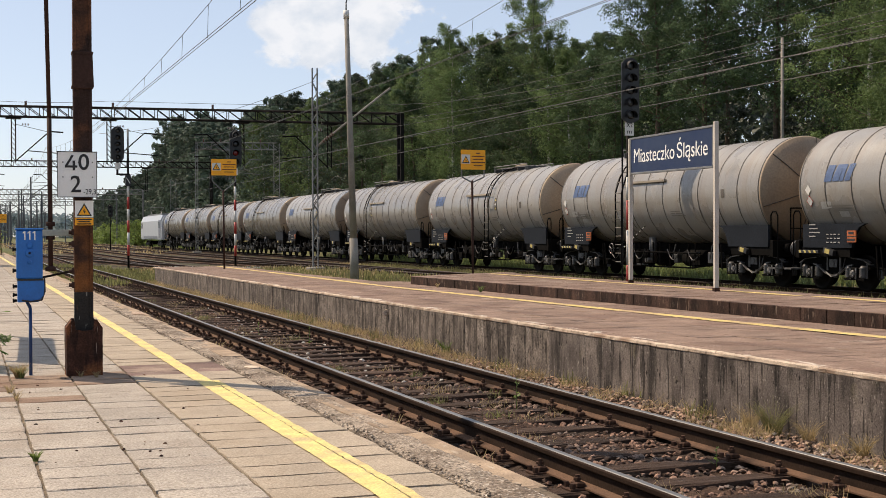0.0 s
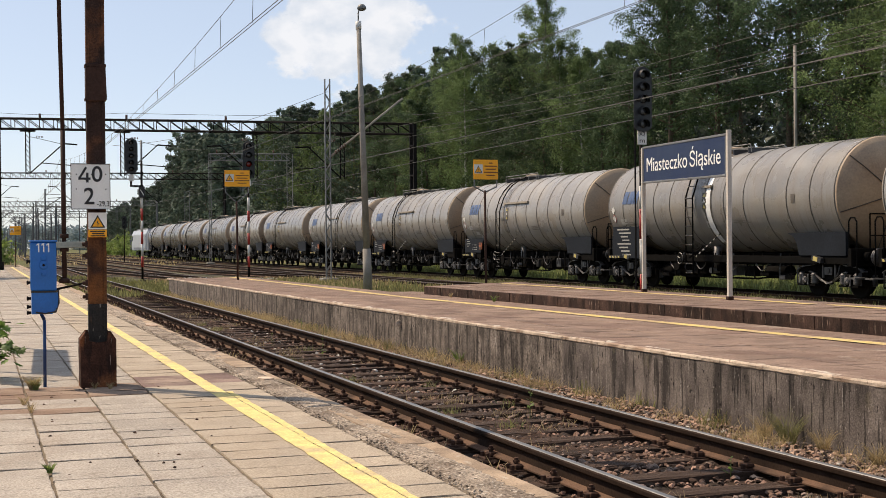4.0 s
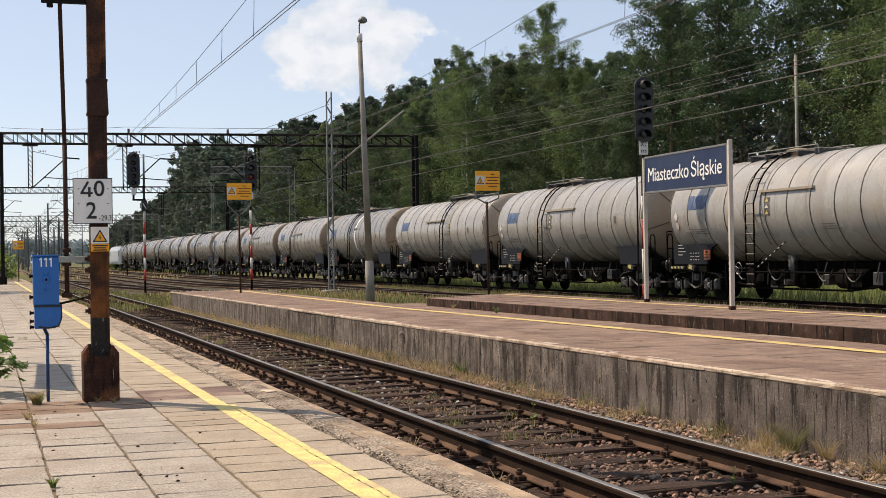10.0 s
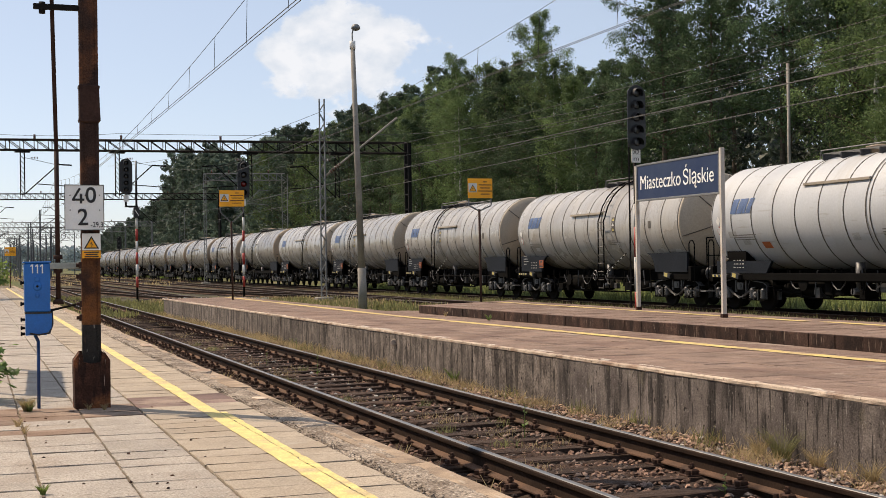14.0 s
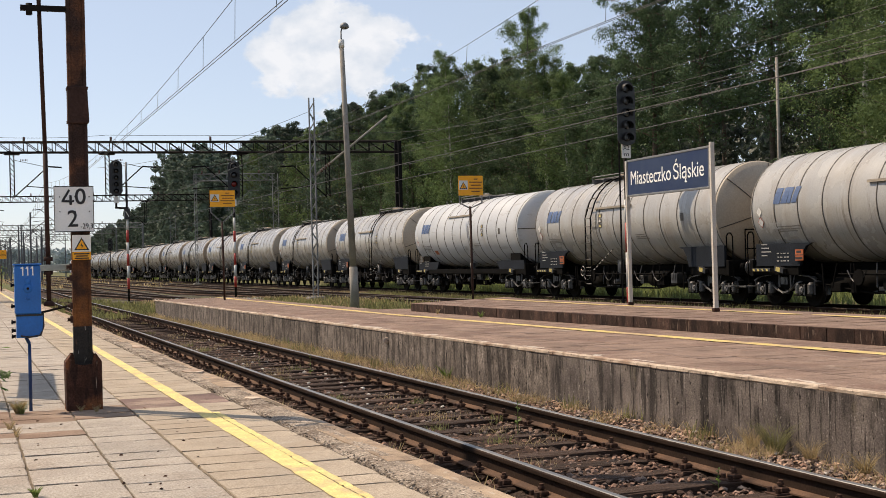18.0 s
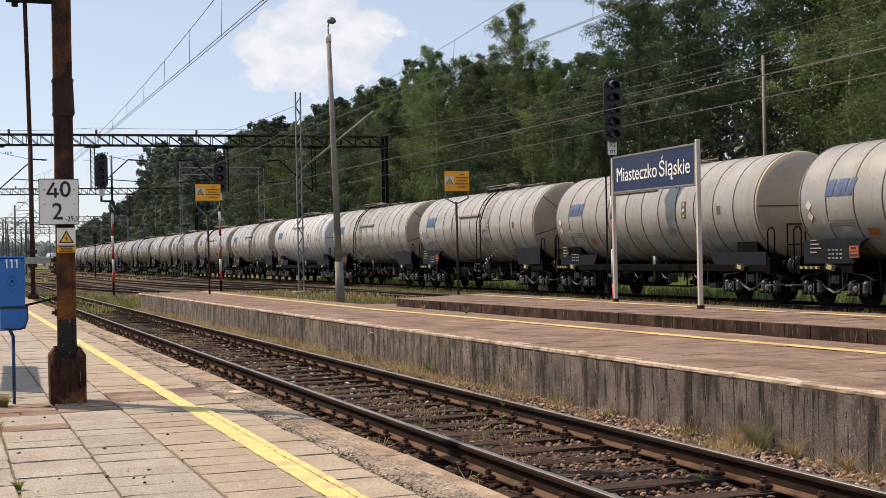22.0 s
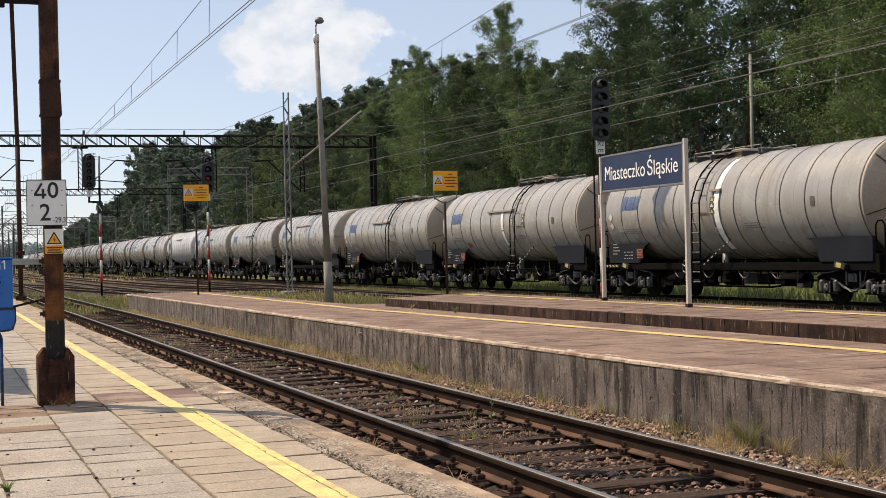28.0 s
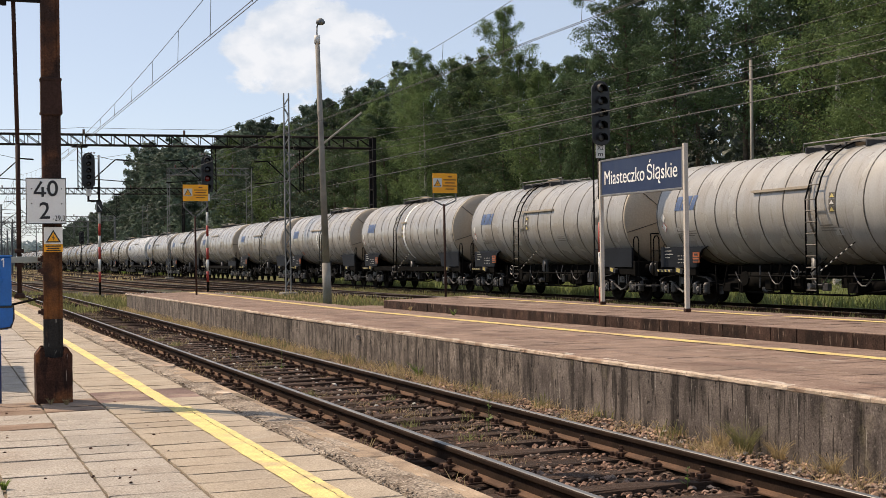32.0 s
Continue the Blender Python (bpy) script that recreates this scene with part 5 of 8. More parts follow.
    for k in range(4):
        y0c = -3.0 + 1.7 * k + rk.uniform(-0.3, 0.3)
        c = [(-1.2, y0c + 0.75 * f, 0.98 - 1.3 * f * (1 - f)) for f in (0, 0.2, 0.4, 0.6, 0.8, 1)]
        part("hose", cable(B(), c, 0.016), M["gear_dull"], w)
    bm = B()
    tube(bm, (-0.9, lad * 0.4, 0.55), (-0.9, lad * 0.4, 1.35), 0.12, 10)
    tube(bm, (-1.15, lad * 0.4, 0.62), (-0.65, lad * 0.4, 0.62), 0.09, 10)
    part("outlet_valve", bm, M["gear_grey"], w)
    # plates at the leading end
    if not full:
        op = part("hazard_plate", box(B(), -1.34, -1.31, 4.27, 4.61, 1.24, 1.53), M["orange_plate"], w, "orange hazard plate with two bars")
        bm = B()
        box(bm, -1.345, -1.34, 4.25, 4.65, 1.375, 1.395)
        box(bm, -1.345, -1.34, 4.35, 4.55, 1.44, 1.50)
        box(bm, -1.345, -1.34, 4.30, 4.60, 1.27, 1.33)
        tagged(part("bar_print", bm, M["blackink"], op), kind="stuff")
    bm = B()
    for k in range(4):
        box(bm, -1.305, -1.30, 5.95 - 0.09 * (k % 3), 6.22, 1.67 - 0.10 * k, 1.70 - 0.10 * k)
    for k in range(3):
        for j in range(4):
            box(bm, -1.305, -1.30, 4.95 + 0.15 * j, 5.02 + 0.15 * j + 0.03 * ((j + k) % 2), 1.22 + 0.10 * k, 1.25 + 0.10 * k)
    tagged(part("stencil_text", bm, M["stencil"], w, "white stencilled lines on the saddle"), kind="stuff")
    if extra == "panel":
        bm = B()
        cbox(bm, -1.36, -1.30, 4.4, 6.3, 0.95, 2.05, 0.01)
        pn = part("data_panel", bm, M["frame_blue"], w, "dark data panel with white lines")
        bm = B()
        for k in range(8):
            box(bm, -1.366, -1.36, 5.0 + 0.1 * (k % 3), 5.6 + 0.12 * (k % 4), 1.05 + 0.12 * k, 1.10 + 0.12 * k)
        tagged(part("panel_text", bm, M["stencil"], pn), kind="stuff")
    for y in (-5.5, 5.5):
        bogie(w, y)
    if full:
        # these wagons are shorter
        for me in {o.data for o in w.children_recursive if o.type == "MESH" and o.parent.name.split(".")[0] != "bogie" and o.name.split(".")[0] != "bogie"
                   and o.parent.name.split(".")[0] not in ("side_frame", "axle_box")}:
            me.transform(Matrix.Diagonal((1, SHORT, 1, 1)))
        for o in w.children:
            if o.name.split(".")[0] == "bogie":
                o.location.y *= SHORT
    return w


def locomotive():
    lo = thing("locomotive", (0, 0, 0), "pale grey electric locomotive at the head of the train", "locomotive")
    bm = B()
    out = [(-1.45, 1.0), (1.45, 1.0), (1.5, 1.3), (1.5, 3.1), (1.2, 3.75), (-1.2, 3.75), (-1.5, 3.1), (-1.5, 1.3)]
    prism(bm, out, "y", -8.6, 8.6)
    for s in (-1, 1):
        prism(bm, [(x * 0.94, 1.0 + (z - 1.0) * 0.93) for x, z in out], "y", min(s * 8.6, s * 9.3), max(s * 8.6, s * 9.3))
    part("body", bm, M["loco"], lo)
    bm = B()
    box(bm, -1.515, -1.5, -8.2, -7.0, 1.2, 3.2)
    box(bm, -1.515, -1.5, -6.0, 6.0, 1.1, 1.4)
    part("stripe", bm, M["loco_blue"], lo, "blue stripe")
    for s in (-1, 1):
        bm = B()
        box(bm, -1.1, 1.1, s * 9.305 - 0.01, s * 9.305 + 0.01, 2.5, 3.2)
        part("windscreen", bm, M["glass_dark"], lo)
        bm = B()
        box(bm, -1.52, -1.49, s * 7.6 - 0.4, s * 7.6 + 0.4, 2.3, 3.0)
        part("cab_window", bm, M["glass_dark"], lo)
        for x in (-0.875, 0.875):
            bm = B()
            tube(bm, (x, s * 9.2, 1.06), (x, s * 9.8, 1.06), 0.13, 12)
            part("buffer", bm, M["frame_black"], lo)
    bm = B()
    box(bm, -1.0, 1.0, -6, 6, 3.75, 3.95)
    pipe(bm, [(-0.6, 5, 3.95), (-0.6, 6.2, 4.4), (-0.8, 5.0, 4.8), (0.8, 5.0, 4.8), (0.6, 6.2, 4.4), (0.6, 5, 3.95)], 0.04, 5)
    part("roof_gear", bm, M["steel_grey"], lo)
    for y in (-5.2, 5.2):
        bogie(lo, y)
    return lo


TRAIN = []
WHITE_AT, STRIPE_AT = (14,), (9, 20)
LEDGE_LEFT = (1, 4, 6, 10, 13, 16, 18, 19, 22)
# how far each wagon runs ahead of an even spacing, in metres
SLACK = {k: v for k, v in enumerate((-0.13, -0.13, -0.13, -0.13, -0.13, -0.13, -0.13, -0.13, -0.08, -0.12, -0.07, 0.06, -0.01, -0.06, -0.09, 0.22, 0.23, 0.14, 0.32, 0.20, 0.02, -0.15, -0.30, -0.38))}


def build_train():
    protos = {}
    for k in range(24):
        full = k == 17 or k in WHITE_AT
        y0 = 146.4 + SLACK[k] - TH * (SHORT if full else 1) - 14.65 * k
        extra = {9: "panel", 18: "plate", 19: "arrow"}.get(k, "")
        if k == 17:
            key = ("framed", 6.0)
            lab = "cream tank wagon on a full dark underframe"
        elif k in WHITE_AT:
            key = ("white", 6.0)
            lab = "white tank wagon with rust stains and a dark underframe"
        elif k in STRIPE_AT:
            key = ("stripe", 5.75)
            lab = "grey-beige tank wagon with a white stripe and ladder"
        elif k in LEDGE_LEFT:
            key = ("plain", 7.75)
            lab = "dusty cream-grey tank wagon with ladder and blue mark"
        else:
            key = ("plain", -4.82)
            lab = "dusty cream-grey tank wagon with ladder and blue mark"
        key = (*key, k > 9, extra)
        if key not in protos:
            protos[key] = w = wagon(*key[:2], lab, *key[2:])
        else:
            w = copy_thing(protos[key], Matrix.Identity(4))
        TRAIN.append((w, y0))
    TRAIN.append((locomotive(), 146.4 + SLACK[0] + 1.3 + 9.8))
    for w, _ in TRAIN:
        for o in w.children_recursive:
            if o.name.split(".")[0] == "wheelset":
                WHEELS.append(("front" if o.location.y > 0 else "rear", o))


build_train()


# ---------------------------------------------------------------- things on the near platform
def fit_words(text, width, height, m, material, parent, name="lettering", label="", bold=0.0):
    """Writing scaled to a width and a height of its capitals."""
    ob = words(text, 1.0, Matrix.Identity(4), material, parent, name, label, bold=bold)
    co = [v.co for v in ob.data.vertices]
    w = max(c.x for c in co) - min(c.x for c in co)
    mid = (max(c.x for c in co) + min(c.x for c in co)) / 2
    ob.data.transform(Matrix.Translation((-mid, 0, 0)))
    ob.data.transform(Matrix.Diagonal((width / w, height / 0.70, 1, 1)))
    ob.matrix_local = m
    return ob


def catenary_post():
    x, y = 1.045, 13.06
    p = thing("catenary_post", (x, y, ZP), "rusty steel catenary post with a heavy foot", "catenary post")
    side = [(-0.165, 0.0), (0.165, 0.0), (0.165, 0.455), (0.105, 0.53)]
    bm = B()
    prism(bm, [(-0.165, 0.0), (0.165, 0.0), (0.165, 0.45), (0.115, 0.525), (0.09, 0.525), (0.075, 0.435), (-0.02, 0.425), (-0.085, 0.44), (-0.09, 0.53), (-0.12, 0.525), (-0.165, 0.455)], "y", -0.112, -0.098)
    prism(bm, side + [(-0.105, 0.53), (-0.165, 0.455)], "y", 0.19, 0.204)
    for x in (-0.165, 0.151):
        box(bm, x, x + 0.014, -0.099, 0.191, 0.0, 0.452)
    for x in (-1, 1):
        bm.faces.new([bm.verts.new(q) for q in ((x * 0.165, -0.10, 0.452), (x * 0.165, 0.195, 0.452), (x * 0.112, 0.195, 0.527), (x * 0.112, -0.10, 0.527))])
    box(bm, -0.152, 0.152, -0.098, 0.19, 0.30, 0.36)
    bmesh.ops.subdivide_edges(bm, edges=[e for e in bm.edges if e.calc_length() > 0.2], cuts=3)
    for v in bm.verts:
        v.co += Vector((noise.noise(v.co * 9), noise.noise(v.co * 9 + Vector((5, 0, 0))), 0)) * 0.006
    part("foot", bm, M["rust_foot"], p, "flaking dark rusty foot casing, open at the top")

    def column(z0, z1):
        b = B()
        for s in (-1, 1):
            cbox(b, s * 0.072 - 0.014, s * 0.072 + 0.014, -0.05, 0.05, z0, z1, 0.004)
        box(b, -0.06, 0.06, -0.035, -0.022, z0, z1)
        box(b, -0.06, 0.06, 0.022, 0.035, z0, z1)
        return b
    part("column_base", column(0.30, 0.79), M["black_paint"], p, "tarred lower part of the column")
    part("column_lower", column(0.79, 1.42), M["rust_orange"], p, "orange rusted stretch of the column")
    part("column", column(1.42, 7.6), M["rust"], p, "rusty steel column")
    for z0 in (2.72, 4.4):
        bm = B()
        cbox(bm, -0.092, 0.092, -0.062, 0.062, z0, z0 + 0.36, 0.01)
        for z in (z0 + 0.02, z0 + 0.34):
            box(bm, -0.098, 0.098, -0.068, 0.068, z - 0.012, z + 0.012)
        prism(bm, [(0.09, z0 + 0.06), (0.105, z0 + 0.02), (0.092, z0 + 0.36)], "y", -0.05, 0.05)
        part("splice_sleeve", bm, M["rust_dark"], p)
    for z in (1.36, 1.25, 0.99, 0.86):
        bm = B()
        tube(bm, (-0.09, -0.02, z), (-0.135, -0.02, z), 0.018, 8)
        box(bm, -0.108, -0.086, -0.05, 0.02, z - 0.03, z + 0.03)
        part("clamp", bm, M["rust_dark"], p)
    bm = B()
    box(bm, -0.5, -0.08, -0.03, 0.02, 3.79, 3.84)
    tube(bm, (-0.42, 0, 3.75), (-0.42, 0, 3.86), 0.03, 8)
    part("rod_guide", bm, M["steel_dark"], p)
    return p


def kilometre_plate():
    p = thing("kilometre_plate", (0.985, 12.945, 1.84), "white kilometre plate with black numerals on the rusty post", "kilometre plate")
    bm = B()
    cbox(bm, -0.18, 0.18, 0.0, 0.045, 0.0, 0.43, 0.004)
    pl = part("panel", bm, M["white"], p)
    four = B()
    for k, (a, b, w) in enumerate((((-0.040, 0.072), (-0.103, -0.034), 0.0105), ((-0.112, -0.036), (0.000, -0.036), 0.0105), ((-0.030, 0.020), (-0.030, -0.072), 0.0115))):
        u = (Vector(b) - Vector(a)).normalized()
        s = Vector((-u.y, u.x)) * w
        ring = [Vector(a) + s, Vector(b) + s, Vector(b) - s, Vector(a) - s]
        prism(four, [(q.x, q.y) for q in ring], "z", 0.001, 0.004 + 0.0006 * k)
    four.transform(pose(0.0, 0.0, 0.325, 90, 0, 0))
    part("numeral", four, M["blackink"], p, "black painted figure 4")
    fit_words("0", 0.098, 0.145, pose(0.060, -0.003, 0.325, 90, 0, 0), M["blackink"], p, "numeral", "black painted figure 0", bold=0.012)
    fit_words("2", 0.095, 0.155, pose(-0.014, -0.003, 0.115, 90, 0, 0), M["blackink"], p, "numeral", "black painted number 2", bold=0.009)
    fit_words("-29,3", 0.112, 0.05, pose(0.113, -0.003, 0.05, 90, 0, 0), M["blackink"], p, "numeral", "small black number")
    bm = B()
    for a, b, c, d in ((-0.182, 0.182, 0.424, 0.432), (-0.182, 0.182, -0.002, 0.005), (-0.182, -0.176, 0, 0.43), (0.176, 0.182, 0, 0.43)):
        box(bm, a, b, -0.004, 0.003, c, d)
    part("rim", bm, M["blackink"], p)
    for x in (-0.13, 0.01, 0.14):
        for z in (0.19, 0.33):
            bm = B()
            tube(bm, (x, 0.0, z), (x, -0.006, z), 0.006, 8)
            part("rivet", bm, M["steel_dark"], p)
    bm = B()
    box(bm, -0.1, 0.15, 0.045, 0.075, 0.1, 0.13)
    box(bm, -0.1, 0.15, 0.045, 0.075, 0.3, 0.33)
    part("bracket", bm, M["rust_dark"], p)


def bolt_triangle(parent, x, z, s, y=-0.003):
    """A black bordered yellow triangle with a lightning bolt."""
    bm = B()
    prism(bm, [(x - s, z), (x + s, z), (x, z + 1.73 * s)], "y", y - 0.001, y)
    part("triangle", bm, M["blackink"], parent)
    bm = B()
    prism(bm, [(x - s * 0.72, z + 0.16 * s), (x + s * 0.72, z + 0.16 * s), (x, z + 1.42 * s)], "y", y - 0.004, y - 0.002)
    part("triangle_field", bm, M["orange_sign"], parent)
    bm = B()
    k = s
    prism(bm, [(x + 0.05 * k, z + 1.0 * k), (x - 0.18 * k, z + 0.58 * k), (x + 0.02 * k, z + 0.62 * k), (x - 0.02 * k, z + 0.22 * k), (x + 0.2 * k, z + 0.68 * k), (x + 0.02 * k, z + 0.66 * k)], "y", y - 0.007, y - 0.005)
    part("bolt", bm, M["blackink"], parent)


def warning_plate():
    p = thing("warning_plate", (1.05, 12.99, 1.575), "small high voltage warning plate on the rusty post", "warning sign")
    bm = B()
    cbox(bm, -0.085, 0.085, 0, 0.008, 0.075, 0.235, 0.002)
    part("panel", bm, M["white"], p)
    bm = B()
    cbox(bm, -0.085, 0.085, 0, 0.008, 0.0, 0.072, 0.002)
    part("text_panel", bm, M["orange_sign"], p)
    bolt_triangle(p, 0, 0.09, 0.07)
    for k, w in enumerate((0.14, 0.11, 0.13)):
        bm = B()
        box(bm, -w / 2, w / 2, -0.003, -0.001, 0.05 - 0.021 * k, 0.061 - 0.021 * k)
        part("text_bar", bm, M["blackink"], p)


def switch_box():
    """The blue drive of the overhead line switch, on its own leg."""
    p = thing("switch_box", (0.545, 13.2, ZP), "blue switch drive box on a thin leg, tied to the post", "switch box")
    bm = B()
    pipe(bm, [(0.02, 0, 0), (0.02, 0, 0.64), (-0.01, 0, 0.70)], 0.016, 8)
    part("leg", bm, M["leg_blue"], p, "thin dark blue leg")
    bm = B()
    cbox(bm, -0.105, 0.13, -0.10, 0.10, 0.92, 1.385, 0.012)
    up = part("upper_case", bm, M["blue_box"], p)
    bm = B()
    prism(bm, [(-0.095, 0.70), (0.09, 0.70), (0.135, 0.76), (0.145, 0.85), (0.14, 0.905), (-0.095, 0.905)], "y", -0.09, 0.09)
    part("lower_case", bm, M["blue_box"], p)
    bm = B()
    box(bm, -0.1, 0.135, -0.095, 0.095, 0.903, 0.921)
    part("gasket", bm, M["blackink"], p)
    bm = B()
    cbox(bm, -0.115, 0.14, -0.11, 0.11, 1.385, 1.40, 0.004)
    part("lid", bm, M["blue_box"], p)
    for x in (-0.03, 0.015, 0.06):
        one = [(0.006, 0.0425), (-0.006, 0.0425), (-0.019, 0.030), (-0.019, 0.018), (-0.006, 0.026), (-0.006, -0.0425), (0.006, -0.0425)]
        part("numeral", prism(B(), [(x + u, 1.33 + v) for u, v in one], "y", -0.106, -0.101), M["white"], p, "white painted digit one")
    for z, r in ((1.235, 0.028), (1.165, 0.042), (1.08, 0.022)):
        bm = B()
        lathe(bm, [(r, -0.10), (r, -0.108), (r * 0.7, -0.112), (0.002, -0.112)], "y", 16, (0.012, 0, z))
        part("cover_disc", bm, M["blue_box"], up)
    bm = B()
    lathe(bm, [(0.012, -0.112), (0.012, -0.122), (0.002, -0.122)], "y", 10, (0.012, 0, 1.165))
    part("lock", bm, M["steel_dark"], up)
    for z in (1.0, 1.2, 0.85, 0.77, 0.715):
        bm = B()
        tube(bm, (-0.1, -0.03, z), (-0.135, -0.03, z), 0.013, 8)
        tube(bm, (-0.125, -0.03, z), (-0.14, -0.03, z), 0.02, 8)
        part("knob", bm, M["steel_dark"], p)
    bm = B()
    pipe(bm, [(-0.06, -0.1, 0.72), (0.02, -0.105, 0.705), (0.12, -0.1, 0.72), (0.15, -0.06, 0.80), (0.15, 0, 0.93)], 0.009, 6)
    part("cable", bm, M["blackink"], p)
    bm = B()
    cbox(bm, 0.13, 0.46, -0.13, -0.09, 1.325, 1.385, 0.006)
    part("tie_bar", bm, M["bar_grey"], p, "grey tie bar to the post")
    bm = B()
    pipe(bm, [(0.13, 0, 0.93), (0.25, 0, 0.955), (0.44, -0.06, 1.0)], 0.012, 6)
    part("crank_rod", bm, M["steel_dark"], p)
    # rod up to the switch on the post
    bm = B()
    tube(bm, (0.205, -0.07, 1.02), (0.20, -0.07, 2.45), 0.022, 8)
    tube(bm, (0.20, -0.07, 2.45), (0.14, -0.075, 5.6), 0.020, 8)
    for z in (1.44, 1.31):
        lathe(bm, [(0.02, -0.02), (0.042, -0.02), (0.042, 0.02), (0.02, 0.02)], "z", 10, (0.205, -0.07, z))
    lathe(bm, [(0.02, 0), (0.05, 0), (0.05, 0.035), (0.03, 0.05), (0.02, 0.05)], "z", 10, (0.205, -0.07, 0.99))
    part("switch_rod", bm, M["rust_dark"], p, "dark rusty rod up to the switch")


catenary_post()
kilometre_plate()
warning_plate()
switch_box()


# ---------------------------------------------------------------- signs, signals and masts
def station_sign(far, near, label):
    far, near = Vector(far), Vector(near)
    d = near - far
    n = d.length
    rz = math.degrees(math.atan2(d.y, d.x))
    p = thing("station_sign", Matrix.Translation(far) @ pose(0, 0, 0, 0, 0, rz), label, "station sign", "station name signs")
    for i, x in enumerate((0.0, n)):
        bm = B()
        cbox(bm, x - 0.032, x + 0.032, -0.032, 0.032, 0, 2.64, 0.006)
        part("post", bm, M["sign_post"], p, "whitish painted square post")
        bm = B()
        cbox(bm, x - 0.045, x + 0.045, -0.045, 0.045, 0, 0.06, 0.008)
        part("post_shoe", bm, M["rust_foot"], p)
    tilt = Matrix.Translation((n / 2, 0, 2.285)) @ pose(0, 0, 0, 0, 0.9, 0)
    bm = B()
    cbox(bm, 0.055, n - 0.055, -0.02, 0.02, -0.31, 0.31, 0.004)
    bmesh.ops.translate(bm, verts=bm.verts, vec=(-n / 2, 0, 0))
    bd = part("board", bm, M["navy"], p)
    bd.matrix_local = tilt
    for z0, z1 in ((0.30, 0.335), (-0.335, -0.30)):
        bm = B()
        cbox(bm, 0.05 - n / 2, n / 2 - 0.05, -0.03, 0.03, z0, z1, 0.004)
        part("board_rim", bm, M["steel_grey"], p, "grey metal rim").matrix_local = tilt
    for x in (0.065 - n / 2, n / 2 - 0.065):
        bm = B()
        cbox(bm, x - 0.02, x + 0.02, -0.028, 0.028, -0.30, 0.30, 0.004)
        part("board_rim", bm, M["steel_grey"], p).matrix_local = tilt
    wide = n - 0.54
    for word, share, at in (("Miasteczko", 0.577, -0.2115), ("Śląskie", 0.381, 0.3095)):
        fit_words(word, wide * share * 1.02, 0.25, tilt @ pose(wide * at, -0.024, -0.015, 90, 0, 0), M["white"], p, "lettering", "white word of the station name")


def warning_board(x, y, z0, label, w=0.64, h=0.47, pole=2.55, top=3.12):
    """An orange high voltage board on a forked post."""
    p = thing("warning_board", (x, y, z0), label, "warning sign", "orange warning boards")
    bm = B()
    tube(bm, (0, 0, 0), (-0.02, 0, pole - z0 + 0.0), 0.032, 8)
    part("post", bm, M["rust_dark"], p, "thin rusty post")
    bm = B()
    for s in (-1, 1):
        pipe(bm, [(-0.02, 0, pole - z0 - 0.05), (s * (w * 0.46), 0, top - z0 - 0.18), (s * w * 0.46, 0, top - z0 + h * 0.9)], 0.018, 6)
    part("fork", bm, M["steel_grey"], p)
    bm = B()
    cbox(bm, -w / 2, w / 2, -0.03, -0.018, top - z0, top - z0 + h, 0.003)
    part("panel", bm, M["orange_sign"], p)
    bm = B()
    box(bm, -w * 0.48, -w * 0.13, -0.034, -0.031, top - z0 + h * 0.30, top - z0 + h * 0.76)
    part("symbol_field", bm, M["white_paint"], p)
    bolt_triangle(p, -w * 0.305, top - z0 + h * 0.34, w * 0.155, -0.036)
    for k, tw in enumerate((0.15, 0.52, 0.42, 0.56, 0.36)):
        zc = top - z0 + h * (0.83 - 0.155 * k)
        part("text_bar", box(B(), w * (0.20 - tw / 2), w * (0.20 + tw / 2), -0.034, -0.031, zc - 0.012, zc + 0.012), M["rust_ink"], p)


